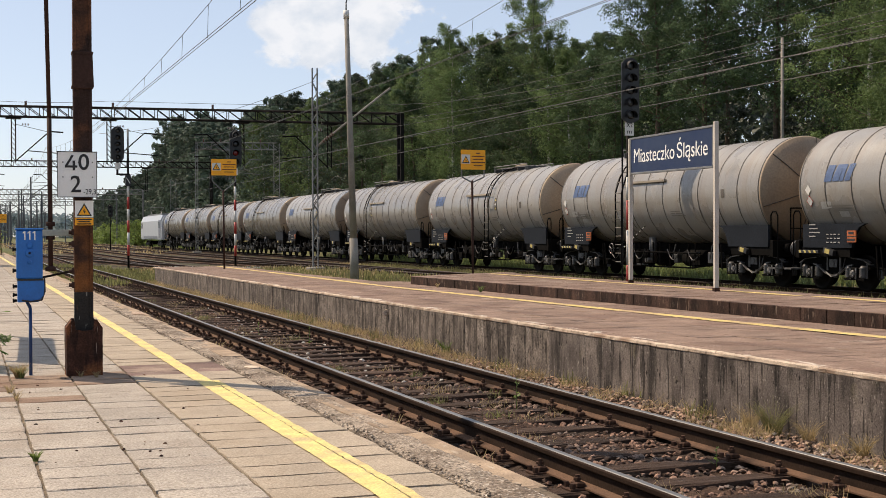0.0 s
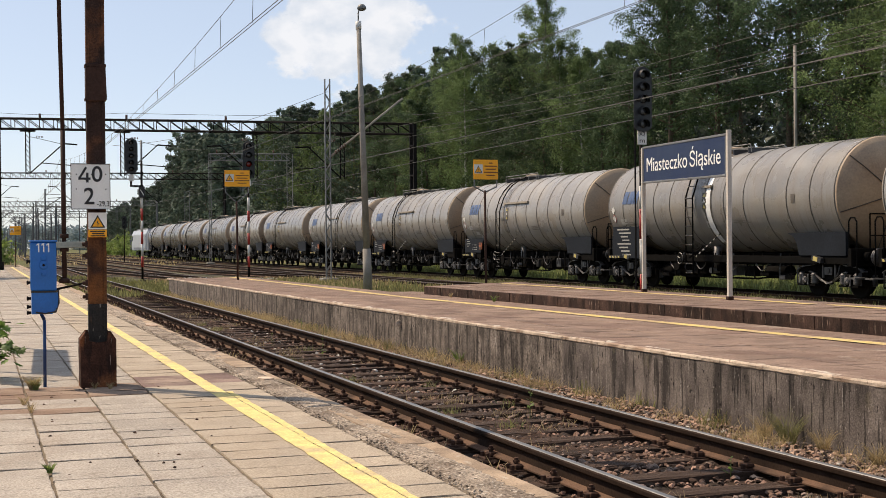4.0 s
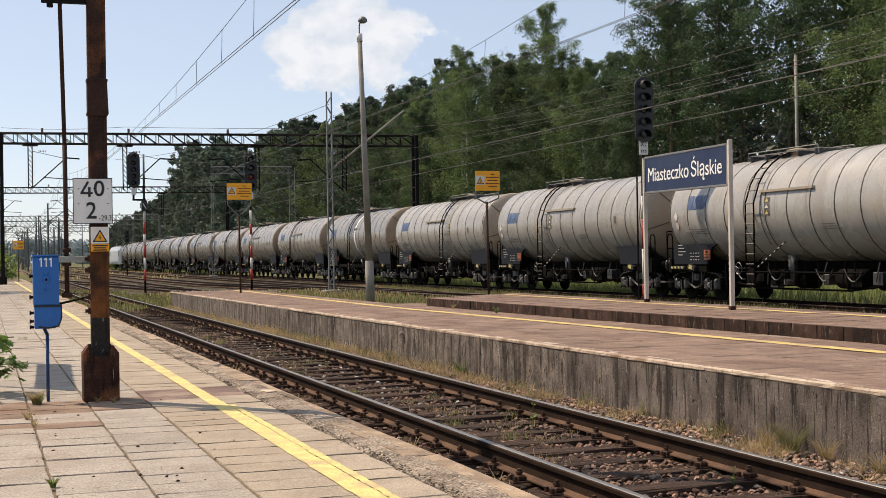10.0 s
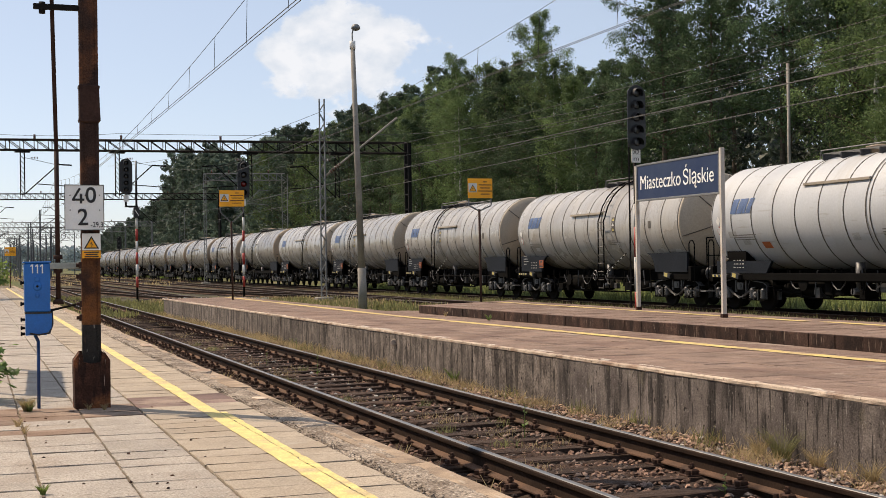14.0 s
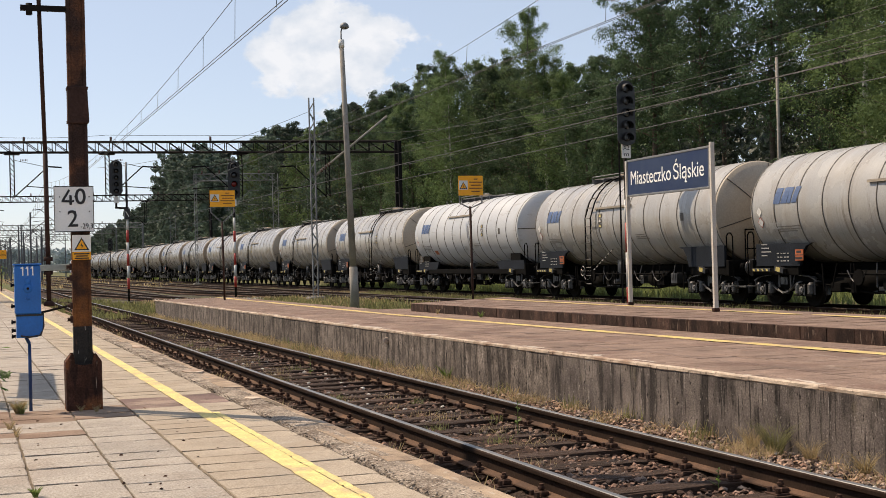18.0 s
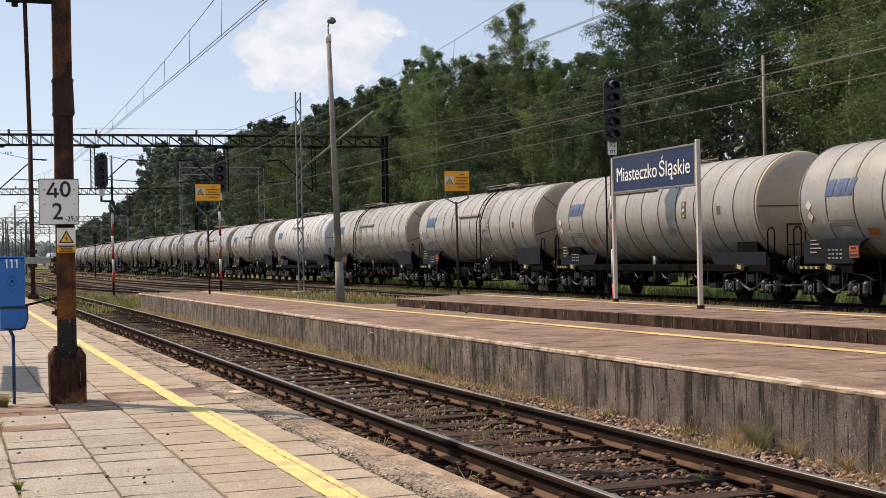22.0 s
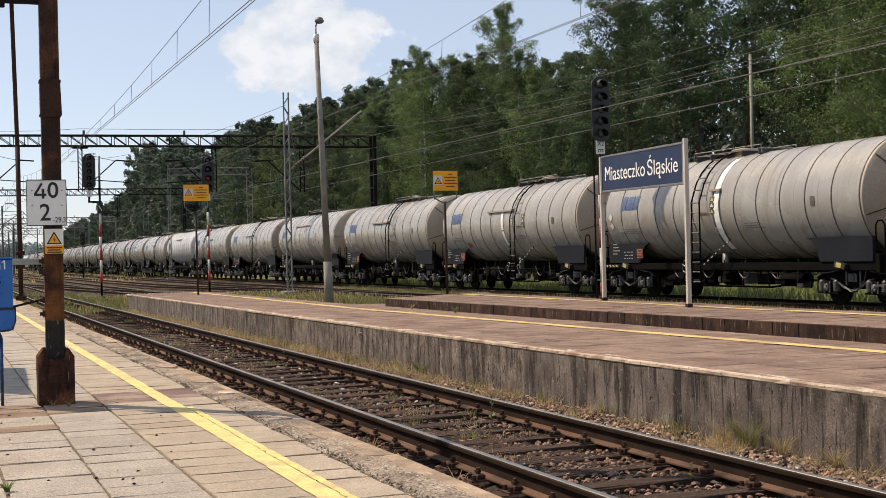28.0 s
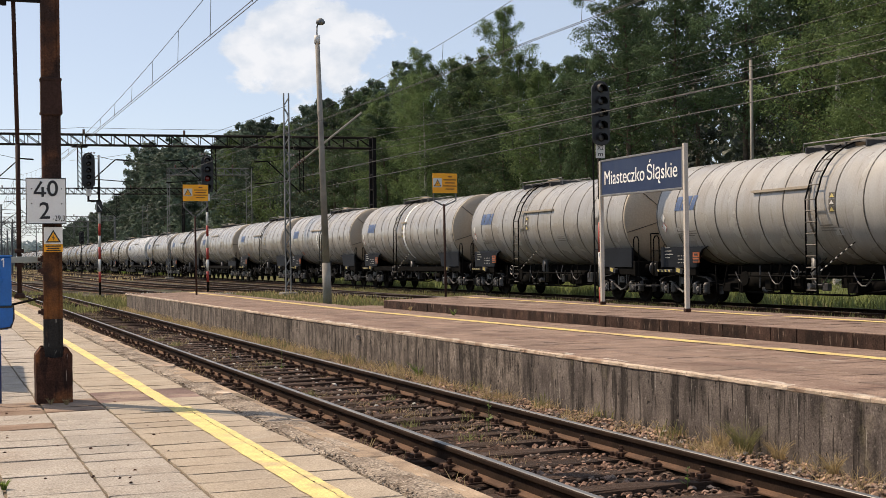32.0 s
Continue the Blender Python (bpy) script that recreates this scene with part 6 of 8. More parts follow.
def light_signal(x, y, z0, label, head_z, head_h, head_w, lamps, red=None, dx=0.0, bands=(), plate=True, ladder=True):
    p = thing("light_signal", (x, y, z0), label, "railway signal", "light signals")
    zt = head_z + head_h - z0
    zb = head_z - z0
    bm = B()
    tube(bm, (0, 0, 0), (0, 0, zb + 0.6), 0.05, 12)
    cbox(bm, -0.16, 0.16, -0.16, 0.16, 0, 0.12, 0.02)
    part("mast", bm, M["steel_dark"], p)
    for a, b, c in bands:
        bm = B()
        tube(bm, (0, 0, a - z0), (0, 0, b - z0), 0.058, 14)
        part("band", bm, M["red_paint"] if c == "r" else M["white_paint"], p, "red painted band" if c == "r" else "white painted band")
    bm = B()
    r = head_w / 2
    out = [(dx + r * math.cos(a), zt - r + r * math.sin(a)) for a in np.linspace(0, math.pi, 9)]
    out += [(dx + r * math.cos(a), zb + r * 0.7 + r * 0.7 * math.sin(a)) for a in np.linspace(math.pi, 2 * math.pi, 9)]
    prism(bm, [(float(u), float(v)) for u, v in out], "y", -0.17, -0.14)
    part("background_board", bm, M["signal_black"], p)
    bm = B()
    cbox(bm, dx - r * 0.62, dx + r * 0.62, -0.14, 0.08, zb + 0.1, zt - 0.12, 0.02)
    part("lamp_case", bm, M["signal_black"], p)
    for k in range(lamps):
        z = zt - head_h * (0.5 + k) / lamps * 0.94 - head_h * 0.03
        rr = min(head_h / lamps * 0.40, r * 0.62)
        bm = B()
        lathe(bm, [(rr * 0.8, -0.18), (rr * 0.4, -0.19), (0.002, -0.195)], "y", 16, (dx, 0, z))
        part("lens", bm, M["lens_red"] if red == k else M["lens"], p, "red lens" if red == k else "")
        bm = B()
        pts = [(rr * math.cos(a), rr * math.sin(a)) for a in np.linspace(-0.5, math.pi + 0.5, 13)]
        f = [bm.verts.new((dx + u, -0.17, z + v)) for u, v in pts]
        g = [bm.verts.new((dx + u, -0.36, z + v - 0.03)) for u, v in pts]
        f2 = [bm.verts.new((dx + u * 0.93, -0.17, z + v * 0.93)) for u, v in pts]
        g2 = [bm.verts.new((dx + u * 0.93, -0.36, z + v * 0.93 - 0.03)) for u, v in pts]
        for i in range(12):
            bm.faces.new((f[i], f[i + 1], g[i + 1], g[i]))
            bm.faces.new((f2[i], g2[i], g2[i + 1], f2[i + 1]))
            bm.faces.new((g[i], g[i + 1], g2[i + 1], g2[i]))
        part("visor", bm, M["signal_black"], p)
    if plate:
        bm = B()
        cbox(bm, dx - 0.11, dx + 0.11, -0.12, -0.10, zb - 0.36, zb - 0.05, 0.004)
        part("name_plate", bm, M["white_paint"], p, "white name plate")
    if dx:
        bm = B()
        cbox(bm, dx - 0.05, 0.08, -0.05, 0.05, zb - 0.02, zb + 0.06, 0.01)
        cbox(bm, dx - 0.05, 0.08, -0.05, 0.05, zb - 0.62, zb - 0.54, 0.01)
        tube(bm, (dx + 0.0, 0, zb - 0.6), (dx, 0, zb), 0.05, 8)
        part("side_bracket", bm, M["steel_dark"], p)
        bm = B()
        cbox(bm, -0.13, 0.13, -0.14, 0.10, zb - 1.12, zb - 0.62, 0.015)
        rb = part("relay_box", bm, M["signal_black"], p, "small black box on the mast")
        part("slash", prism(B(), [(-0.08, zb - 0.78), (-0.08, zb - 0.72), (0.08, zb - 0.98), (0.08, zb - 1.04)], "y", -0.146, -0.142), M["white_paint"], rb, "white slanted bar")
        bm = B()
        tube(bm, (0, 0, zb - 0.3), (0, 0, zb + 1.55), 0.045, 10)
        part("mast_top", bm, M["steel_grey"], p, "grey upper mast")
    if ladder:
        bm = B()
        for s in (-0.17, 0.17):
            tube(bm, (s, 0.35, 0), (s, 0.28, zt - 0.3), 0.016, 5)
        k = 0.3
        while k < zt - 0.4:
            tube(bm, (-0.17, 0.34, k), (0.17, 0.34, k), 0.012, 5)
            k += 0.3
        for z in (zb, zt - 0.35):
            tube(bm, (0.17, 0.3, z), (0, 0, z), 0.012, 5)
        part("ladder", bm, M["steel_dark"], p)
    return p


def lattice_mast(x, y, h, label, name="lattice_mast", w=0.22, dark=False):
    p = thing(name, (x, y, -0.2), label, "lattice mast", "lattice masts")
    mt = M["steel_dark"] if dark else M["steel_grey"]
    for s in (-1, 1):
        bm = B()
        cbox(bm, s * w / 2 - 0.022, s * w / 2 + 0.022, -0.05, 0.05, 0, h + 0.2, 0.008)
        part("leg", bm, mt, p)
    n = int(h / 0.42)
    for k in range(n):
        a, b = (k + 0.2) * h / n, (k + 1.0) * h / n
        s = 1 if k % 2 else -1
        for yy in (-0.06, 0.06):
            part("lacing_bar", tube(B(), (-s * w / 2, yy, a), (s * w / 2, yy, b), 0.016, 4), mt, p)
    bm = B()
    cbox(bm, -0.35, 0.35, -0.35, 0.35, 0, 0.25, 0.03)
    part("footing", bm, M["concrete_pole"], p)
    return p


def platform_lamp():
    x, y = 12.31, 43.0
    p = thing("platform_lamp", (x, y, -0.25), "tall tapered concrete lamp post with a dome lamp", "lamp post")
    bm = B()
    tube(bm, (0.0, 0, 0), (-0.03, 0, 1.6), 0.155, 14, 0.14)
    part("base", bm, M["concrete_pole"], p, "thick concrete base")
    bm = B()
    tube(bm, (-0.03, 0, 1.55), (-0.245, 0, 9.1), 0.12, 14, 0.075)
    part("pole", bm, M["concrete_pole"], p)
    bm = B()
    tube(bm, (-0.245, 0, 8.98), (-0.25, 0, 9.25), 0.10, 12)
    part("collar", bm, M["white_paint"], p)
    bm = B()
    pipe(bm, [(-0.25, 0, 9.2), (-0.255, 0, 9.5), (-0.22, -0.02, 9.68), (-0.15, -0.04, 9.76)], 0.025, 8)
    part("arm", bm, M["steel_grey"], p)
    bm = B()
    lathe(bm, [(0.02, 0.17), (0.06, 0.165), (0.115, 0.125), (0.15, 0.06), (0.155, 0.0), (0.14, -0.01), (0.09, -0.05), (0.02, -0.06)], "z", 20, (-0.14, -0.04, 9.66))
    part("lamp_dome", bm, M["steel_grey"], p, "grey dome lamp")


def lattice_beam(g, split, steel, p0, p1, h, d, panel=0.85, r=0.04):
    """Four chords and the lacing between them, as parts of g; split: each lacing bar by itself."""
    p0, p1 = Vector(p0), Vector(p1)
    ln = (p1 - p0).length
    u = (p1 - p0) / ln
    v = Vector((-u.y, u.x, 0)) * d / 2
    for s in (-1, 1):
        for z in (0, h):
            q = v * s + Vector((0, 0, z))
            part("chord", tube(B(), p0 + q, p1 + q, r, 4), steel, g)
    n = int(ln / panel)
    bm_la = B()
    for k in range(n):
        a, b = p0 + u * ln * k / n, p0 + u * ln * (k + 1) / n
        for s in (-1, 1):
            for e0, e1 in ((a + v * s + Vector((0, 0, h)), b + v * s), (a + v * s, a + v * s + Vector((0, 0, h)))):
                if split:
                    part("lacing_bar", tube(B(), e0, e1, r * 0.55, 4, caps=False), steel, g)
                else:
                    tube(bm_la, e0, e1, r * 0.55, 4, caps=False)
    if not split:
        tagged(part("lacing", bm_la, steel, g), kind="stuff")


def gantry(p0, p1, h, d, hang, label, legs=True, r=0.045, drop=2.75, panel=0.85, foot=(ZP, -0.2), grey=False):
    """A catenary gantry: p0 and p1 are the ends of its lower chord; hang: shares of the span with a hanging post."""
    g = thing("catenary_gantry", ((p0[0] + p1[0]) / 2, (p0[1] + p1[1]) / 2, 0), label, "catenary gantry", "catenary gantries")
    # gantries past y = 170 take paler steel in place of distance haze
    steel = M["steel_dark"] if p0[1] < 170 and not grey else M["steel_grey"]
    o = Vector(g.location)
    a, b = Vector(p0) - o, Vector(p1) - o
    lattice_beam(g, p0[1] < 170, steel, a, b, h, d, panel, r)
    if legs:
        for e, zf in ((a, foot[0]), (b, foot[1])):
            bm = B()
            for s in (-1, 1):
                cbox(bm, e.x - 0.10, e.x + 0.10, e.y + s * d / 2 - 0.06, e.y + s * d / 2 + 0.06, zf, e.z + h, 0.01)
            k = zf + 0.4
            while k < e.z - 0.5:
                box(bm, e.x - 0.1, e.x + 0.1, e.y - d / 2, e.y + d / 2, k, k + 0.08)
                k += 0.9
            cbox(bm, e.x - 0.22, e.x + 0.22, e.y - d / 2 - 0.12, e.y + d / 2 + 0.12, zf, zf + 0.5, 0.03)
            part("leg", bm, steel, g, "grey steel leg" if grey else "dark steel leg")
    for f, side in hang:
        q = a.lerp(b, f)
        bm = B()
        for s in (-1, 1):
            tube(bm, q + Vector((s * 0.12, 0, 0)), q + Vector((s * 0.12, 0, -drop)), 0.035, 4)
        k = 0.0
        while k < drop - 0.3:
            tube(bm, q + Vector((-0.12, 0, -k)), q + Vector((0.12, 0, -k - 0.3)), 0.02, 4)
            k += 0.3
        box(bm, q.x - 0.45, q.x + 0.45, q.y - 0.3, q.y + 0.3, q.z - 0.14, q.z)
        hp = part("hanging_post", bm, steel, g)
        bm = B()
        tip = q + Vector((side * 2.1, 0, -drop + 1.9))
        tube(bm, q + Vector((side * 0.1, 0, -drop + 0.05)), tip, 0.04, 6)
        tube(bm, tip, tip + Vector((side * 0.8, 0, -0.05)), 0.05, 6)
        tube(bm, q + Vector((side * 0.1, 0, -0.45)), tip + Vector((0, 0, -0.05)), 0.015, 4)
        tube(bm, q + Vector((side * 0.8, 0, -drop + 0.7)), q + Vector((side * 2.9, 0, -drop + 0.55)), 0.03, 5)
        part("cantilever", bm, steel, hp)
        bm = B()
        c = q + Vector((side * 0.5, 0, -0.46))
        for j in range(5):
            tube(bm, c + Vector((side * 0.09 * j, 0, 0)), c + Vector((side * 0.09 * j + 0.04, 0, 0)), 0.06, 8)
        part("insulator", bm, M["insulator"], hp)
    for f in (0.1, 0.31, 0.55, 0.8):
        q = a.lerp(b, f) + Vector((0, 0, h))
        bm = B()
        tube(bm, q, q + Vector((0, 0, 0.32)), 0.07, 8)
        part("post_insulator", bm, M["insulator"], g)
    return g


station_sign((11.46, 21.69, ZR), (10.95, 17.92, ZR), "navy station name sign with white letters on two posts")
# the sign of the near platform stands beside the view and throws its shadow on the slabs
station_sign((-0.36, 19.4, ZP), (-0.49, 15.8, ZP), "navy station name sign beside the near platform slabs")
warning_board(11.87, 30.77, -0.28, "orange warning board on a forked rusty post", 0.65, 0.49, 2.81, 3.08)
warning_board(7.72, 41.98, ZI, "orange warning board on a forked post beside a signal", 0.80, 0.52, 2.9, 3.37)
warning_board(2.27, 96.0, ZP, "orange warning board far along the platform", 0.74, 0.60, 2.0, 2.38)
sx = light_signal(19.17, 36.42, -0.2, "black five-lamp signal on a red and white mast", 4.86, 2.0, 0.61, 5,
                  bands=((-0.2, 0.51, "r"), (0.51, 1.58, "w"), (1.58, 2.5, "r"), (2.5, 3.21, "w")), plate=False, ladder=False)
part("cable_pipe", tube(B(), (-0.17, 0.05, 0), (-0.17, 0.05, 5.7), 0.03, 6), M["steel_dark"], sx)
pl = cbox(B(), -0.15, 0.15, -0.10, -0.08, 4.68, 5.12, 0.004)
pl = part("name_plate", pl, M["white_paint"], sx, "white plate with the signal's sign")
fit_words("X2", 0.21, 0.14, pose(0, -0.104, 4.995, 90, 0, 0), M["blackink"], sx, "lettering")
fit_words("m", 0.17, 0.14, pose(0, -0.104, 4.80, 90, 0, 0), M["blackink"], sx, "lettering")
light_signal(7.12, 63.05, -0.2, "black five-lamp signal set beside a red and white mast", 4.9, 1.64, 0.58, 5, dx=-0.48,
             bands=((3.27, 3.80, "w"), (2.70, 3.27, "r"), (2.18, 2.70, "w"), (1.61, 2.18, "r"), (1.04, 1.61, "w"), (0.54, 1.04, "r")), ladder=False)
light_signal(11.8, 61.3, -0.2, "black signal with a red lens on a banded mast", 4.62, 1.75, 0.56, 4, red=2,
             bands=((3.12, 3.73, "w"), (2.61, 3.12, "r"), (2.08, 2.61, "w"), (1.53, 2.08, "r"), (0.99, 1.53, "w"), (0.50, 0.99, "r")), ladder=False)
light_signal(14.0, 140.0, -0.2, "small black signal far down the line", 3.35, 1.35, 0.5, 3, plate=False, ladder=False)
mast = lattice_mast(14.38, 56.4, 8.75, "grey lattice mast with an inclined tube, beside the tracks")
part("cantilever", tube(B(), (0.08, 0, 5.53), (3.45, 0, 8.2), 0.045, 8), M["concrete_pole"], mast, "pale inclined cantilever tube")
for j in range(5):
    bm = tube(B(), (0.35 + 0.10 * j, 0, 5.744 + 0.0792 * j), (0.39 + 0.10 * j, 0, 5.776 + 0.0792 * j), 0.08, 10)
    part("insulator_disc", bm, M["insulator"], mast)
platform_lamp()
gantry((1.1, 84.9, 8.74), (24.7, 76.1, 8.12), 0.63, 0.7, ((0.07, 1), (0.30, 1), (0.62, -1), (0.83, -1)), "black lattice catenary gantry across the tracks")
gantry((-1.5, 158.5, 9.35), (26.0, 149.0, 9.0), 0.65, 0.8, ((0.1, 1), (0.42, -1), (0.75, -1)), "black lattice catenary gantry further down the line")
gantry((-4.0, 226, 8.1), (27.0, 218, 8.1), 0.8, 0.9, ((0.2, 1), (0.5, 1), (0.8, -1)), "far lattice catenary gantry", r=0.045)
gantry((-6.0, 265, 8.3), (27.0, 258, 8.3), 0.9, 0.9, ((0.3, 1), (0.6, -1)), "far lattice catenary gantry", r=0.045)
gantry((-8.0, 330, 8.6), (27.0, 325, 8.6), 1.0, 0.9, ((0.3, 1), (0.5, -1)), "far lattice catenary gantry", r=0.05)
bm = tube(B(), (0, 0, 0), (0, 0, 10.0), 0.085, 10, 0.065)
solid("line_pole", bm, M["concrete_pole"], "plain grey line pole behind the train", "line pole", at=pose(32.6, 48.0, -0.25))
gantry((19.2, 118.0, 9.1), (26.3, 117.0, 9.1), 0.6, 0.5, ((0.4, 1),), "pale grey lattice portal over the freight track", legs=False, grey=True, panel=0.7, r=0.035)
lattice_mast(26.3, 117.0, 9.7, "grey lattice mast of the portal behind the train", w=0.5)
lattice_mast(19.3, 118.0, 9.7, "slim grey lattice mast of the portal", w=0.2)
lattice_mast(26.3, 180.0, 9.0, "grey lattice mast behind the train", w=0.7)


def far_masts():
    rnd = random.Random(4)
    for k in range(90):
        y = 150 + k * 4.8 + rnd.uniform(-3, 3)
        x = y * rnd.uniform(-0.03, 0.062)
        # masts stand between the tracks
        x = min((-4.0, -1.0, 2.0, 7.6, 11.2, 15.0, 19.5, 24.0), key=lambda c: abs(c - x)) + rnd.uniform(-0.4, 0.4)
        h = rnd.uniform(7.0, 9.5)
        p = thing("line_mast", (x, y, -0.2), "slim distant catenary mast with a cantilever", "catenary mast", "far catenary masts")
        bm = B()
        tube(bm, (0, 0, 0), (0, 0, h), 0.12, 6, 0.09)
        part("mast", bm, M["far_steel"], p)
        bm = B()
        s = rnd.choice((-1, 1))
        tube(bm, (0, 0, h - 2.2), (s * 2.2, 0, h - 0.7), 0.05, 4)
        tube(bm, (0, 0, h - 0.6), (s * 2.4, 0, h - 0.7), 0.03, 4)
        part("cantilever", bm, M["far_steel"], p)


far_masts()


# ---------------------------------------------------------------- overhead wires
def overhead_line(label, x, ys, contact, messenger, sag, twin=True, r=0.007, droppers=True, x2=None):
    """Contact wire, messenger and droppers along y between supports."""
    w = thing("overhead_line", (0, 0, 0), label, "overhead wire", "overhead wires", kind="")
    xe = x if x2 is None else x2

    def xa(y):
        return x + (xe - x) * (y - ys[0]) / (ys[-1] - ys[0])
    for s in ((-0.035, 0.035) if twin else (0,)):
        part("contact_wire", tube(B(), (xa(ys[0]) + s, ys[0], contact[0]), (xa(ys[-1]) + s, ys[-1], contact[1]), r, 5), M["wire"], w)
    drops, run = [], []
    for a, b in zip(ys, ys[1:]):
        n = max(14, int((b - a) / 3.2))
        for i in range(n + 1):
            f = i / n
            y = a + (b - a) * f
            z = messenger - sag * 4 * f * (1 - f)
            q = Vector((xa(y), y, z))
            if not run or (q - run[-1]).length > 0.01:
                run.append(q)
            if 0 < i < n:
                drops.append(q)
    part("messenger_wire", cable(B(), run, r * 0.9), M["wire"], w)
    if droppers:
        for q in drops:
            if q.y > 130:
                continue
            zc = contact[0] + (contact[1] - contact[0]) * (q.y - ys[0]) / (ys[-1] - ys[0])
            if q.z - zc > 0.1:
                bm = B()
                tube(bm, q, (q.x, q.y + 0.12, zc), 0.005, 4)
                part("dropper", bm, M["wire"], w)


def plain_wire(name_label, pts, r=0.011):
    bm = cable(B(), pts, r)
    solid("feeder_wire", bm, M["wire"], name_label, "overhead wire", "overhead wires")


overhead_line("twin contact wire with messenger and droppers over the near track", 4.55, [-57, 13, 83], (5.4, 5.4), 6.78, 1.18)
overhead_line("twin contact wire with messenger beyond the gantry", 4.55, [83, 155, 225], (5.4, 5.5), 6.78, 1.15, x2=5.4, r=0.009)
overhead_line("twin contact wire with messenger over the platform", 10.3, [10, 80], (5.45, 5.43), 7.5, 1.9, twin=True, r=0.006)
overhead_line("overhead line above the freight track", 21.8, [-26, 78, 150], (5.75, 5.9), 7.6, 0.9, r=0.008)
overhead_line("overhead line above the track beside the train", 17.2, [-26, 79, 150], (5.10, 6.1), 7.4, 1.1, r=0.008, droppers=False)


def catenary(a, b, sag, n=12):
    a, b = Vector(a), Vector(b)
    return [a.lerp(b, i / n) - Vector((0, 0, sag * 4 * (i / n) * (1 - i / n))) for i in range(n + 1)]


plain_wire("dark feeder wire sagging in front of the forest", catenary((24.5, 0, 9.4), (24.7, 76.1, 9.3), 1.6), 0.010)
plain_wire("dark feeder wire sagging in front of the forest", catenary((25.2, 0, 8.4), (25.2, 76.1, 8.5), 0.8), 0.010)
plain_wire("dark feeder wire sagging in front of the forest", catenary((26.0, 0, 7.9), (26.3, 98, 7.9), 0.5), 0.010)
plain_wire("thin wire that runs along the gantry", catenary((1.1, 84.9, 9.7), (8.2, 82.2, 9.6), 0.12, 6), 0.012)
plain_wire("thin wire that runs along the gantry", catenary((8.2, 82.2, 9.6), (24.7, 76.1, 9.3), 0.1, 6), 0.012)
plain_wire("thin cross wire from the gantry down to the mast", catenary((7.6, 82, 7.6), (14.38, 56.4, 8.2), 0.5), 0.010)
plain_wire("thin cross wire from mast to mast", catenary((14.38, 56.4, 8.0), (26.3, 98.0, 7.2), 0.5), 0.010)


# ---------------------------------------------------------------- forest and plants
def leaf_cloud(rng, centres, radii, per, size, droop=0.0, flat=1.0, facing=0.0):
    """Small leaves scattered in ellipsoids, as an array of corners; facing turns them outwards and up."""
    k = len(centres) * per
    c = np.repeat(np.asarray(centres, float), per, axis=0)
    r = np.repeat(np.asarray(radii, float), per)[:, None]
    u = rng.normal(size=(k, 3))
    u /= np.linalg.norm(u, axis=1)[:, None]
    d = u * r * (rng.random((k, 1)) ** (0.55 - 0.2 * facing))
    d[:, 2] = d[:, 2] * flat - droop * np.abs(d[:, 2]) - droop * 0.6 * rng.random(k) * r[:, 0]
    p = c + d
    n = rng.normal(size=(k, 3))
    n /= np.linalg.norm(n, axis=1)[:, None]
    n = n * (1 - facing) + (u + np.array((0, 0, 0.5))) * facing
    a = np.cross(n, rng.normal(size=(k, 3)))
    a /= np.linalg.norm(a, axis=1)[:, None]
    b = np.cross(a, n)
    b /= np.linalg.norm(b, axis=1)[:, None]
    s = size * (0.6 + 0.8 * rng.random((k, 1)))
    a, b = a * s, b * s * 0.5
    return np.stack([p - a, p + a * 0.75 + b, p + a * 0.75 - b], axis=1).reshape(-1, 3)


def fast_mesh(name, v, material, k=4):
    """A mesh of loose faces with k corners each."""
    me = bpy.data.meshes.new(name)
    n = len(v)
    me.vertices.add(n)
    me.vertices.foreach_set("co", np.ascontiguousarray(v, dtype=np.float32).ravel())
    me.loops.add(n)
    me.loops.foreach_set("vertex_index", np.arange(n, dtype=np.int32))
    me.polygons.add(n // k)
    me.polygons.foreach_set("loop_start", np.arange(0, n, k, dtype=np.int32))
    me.polygons.foreach_set("loop_total", np.full(n // k, k, dtype=np.int32))
    me.materials.append(material)
    me.update(calc_edges=True)
    me.validate()
    return me


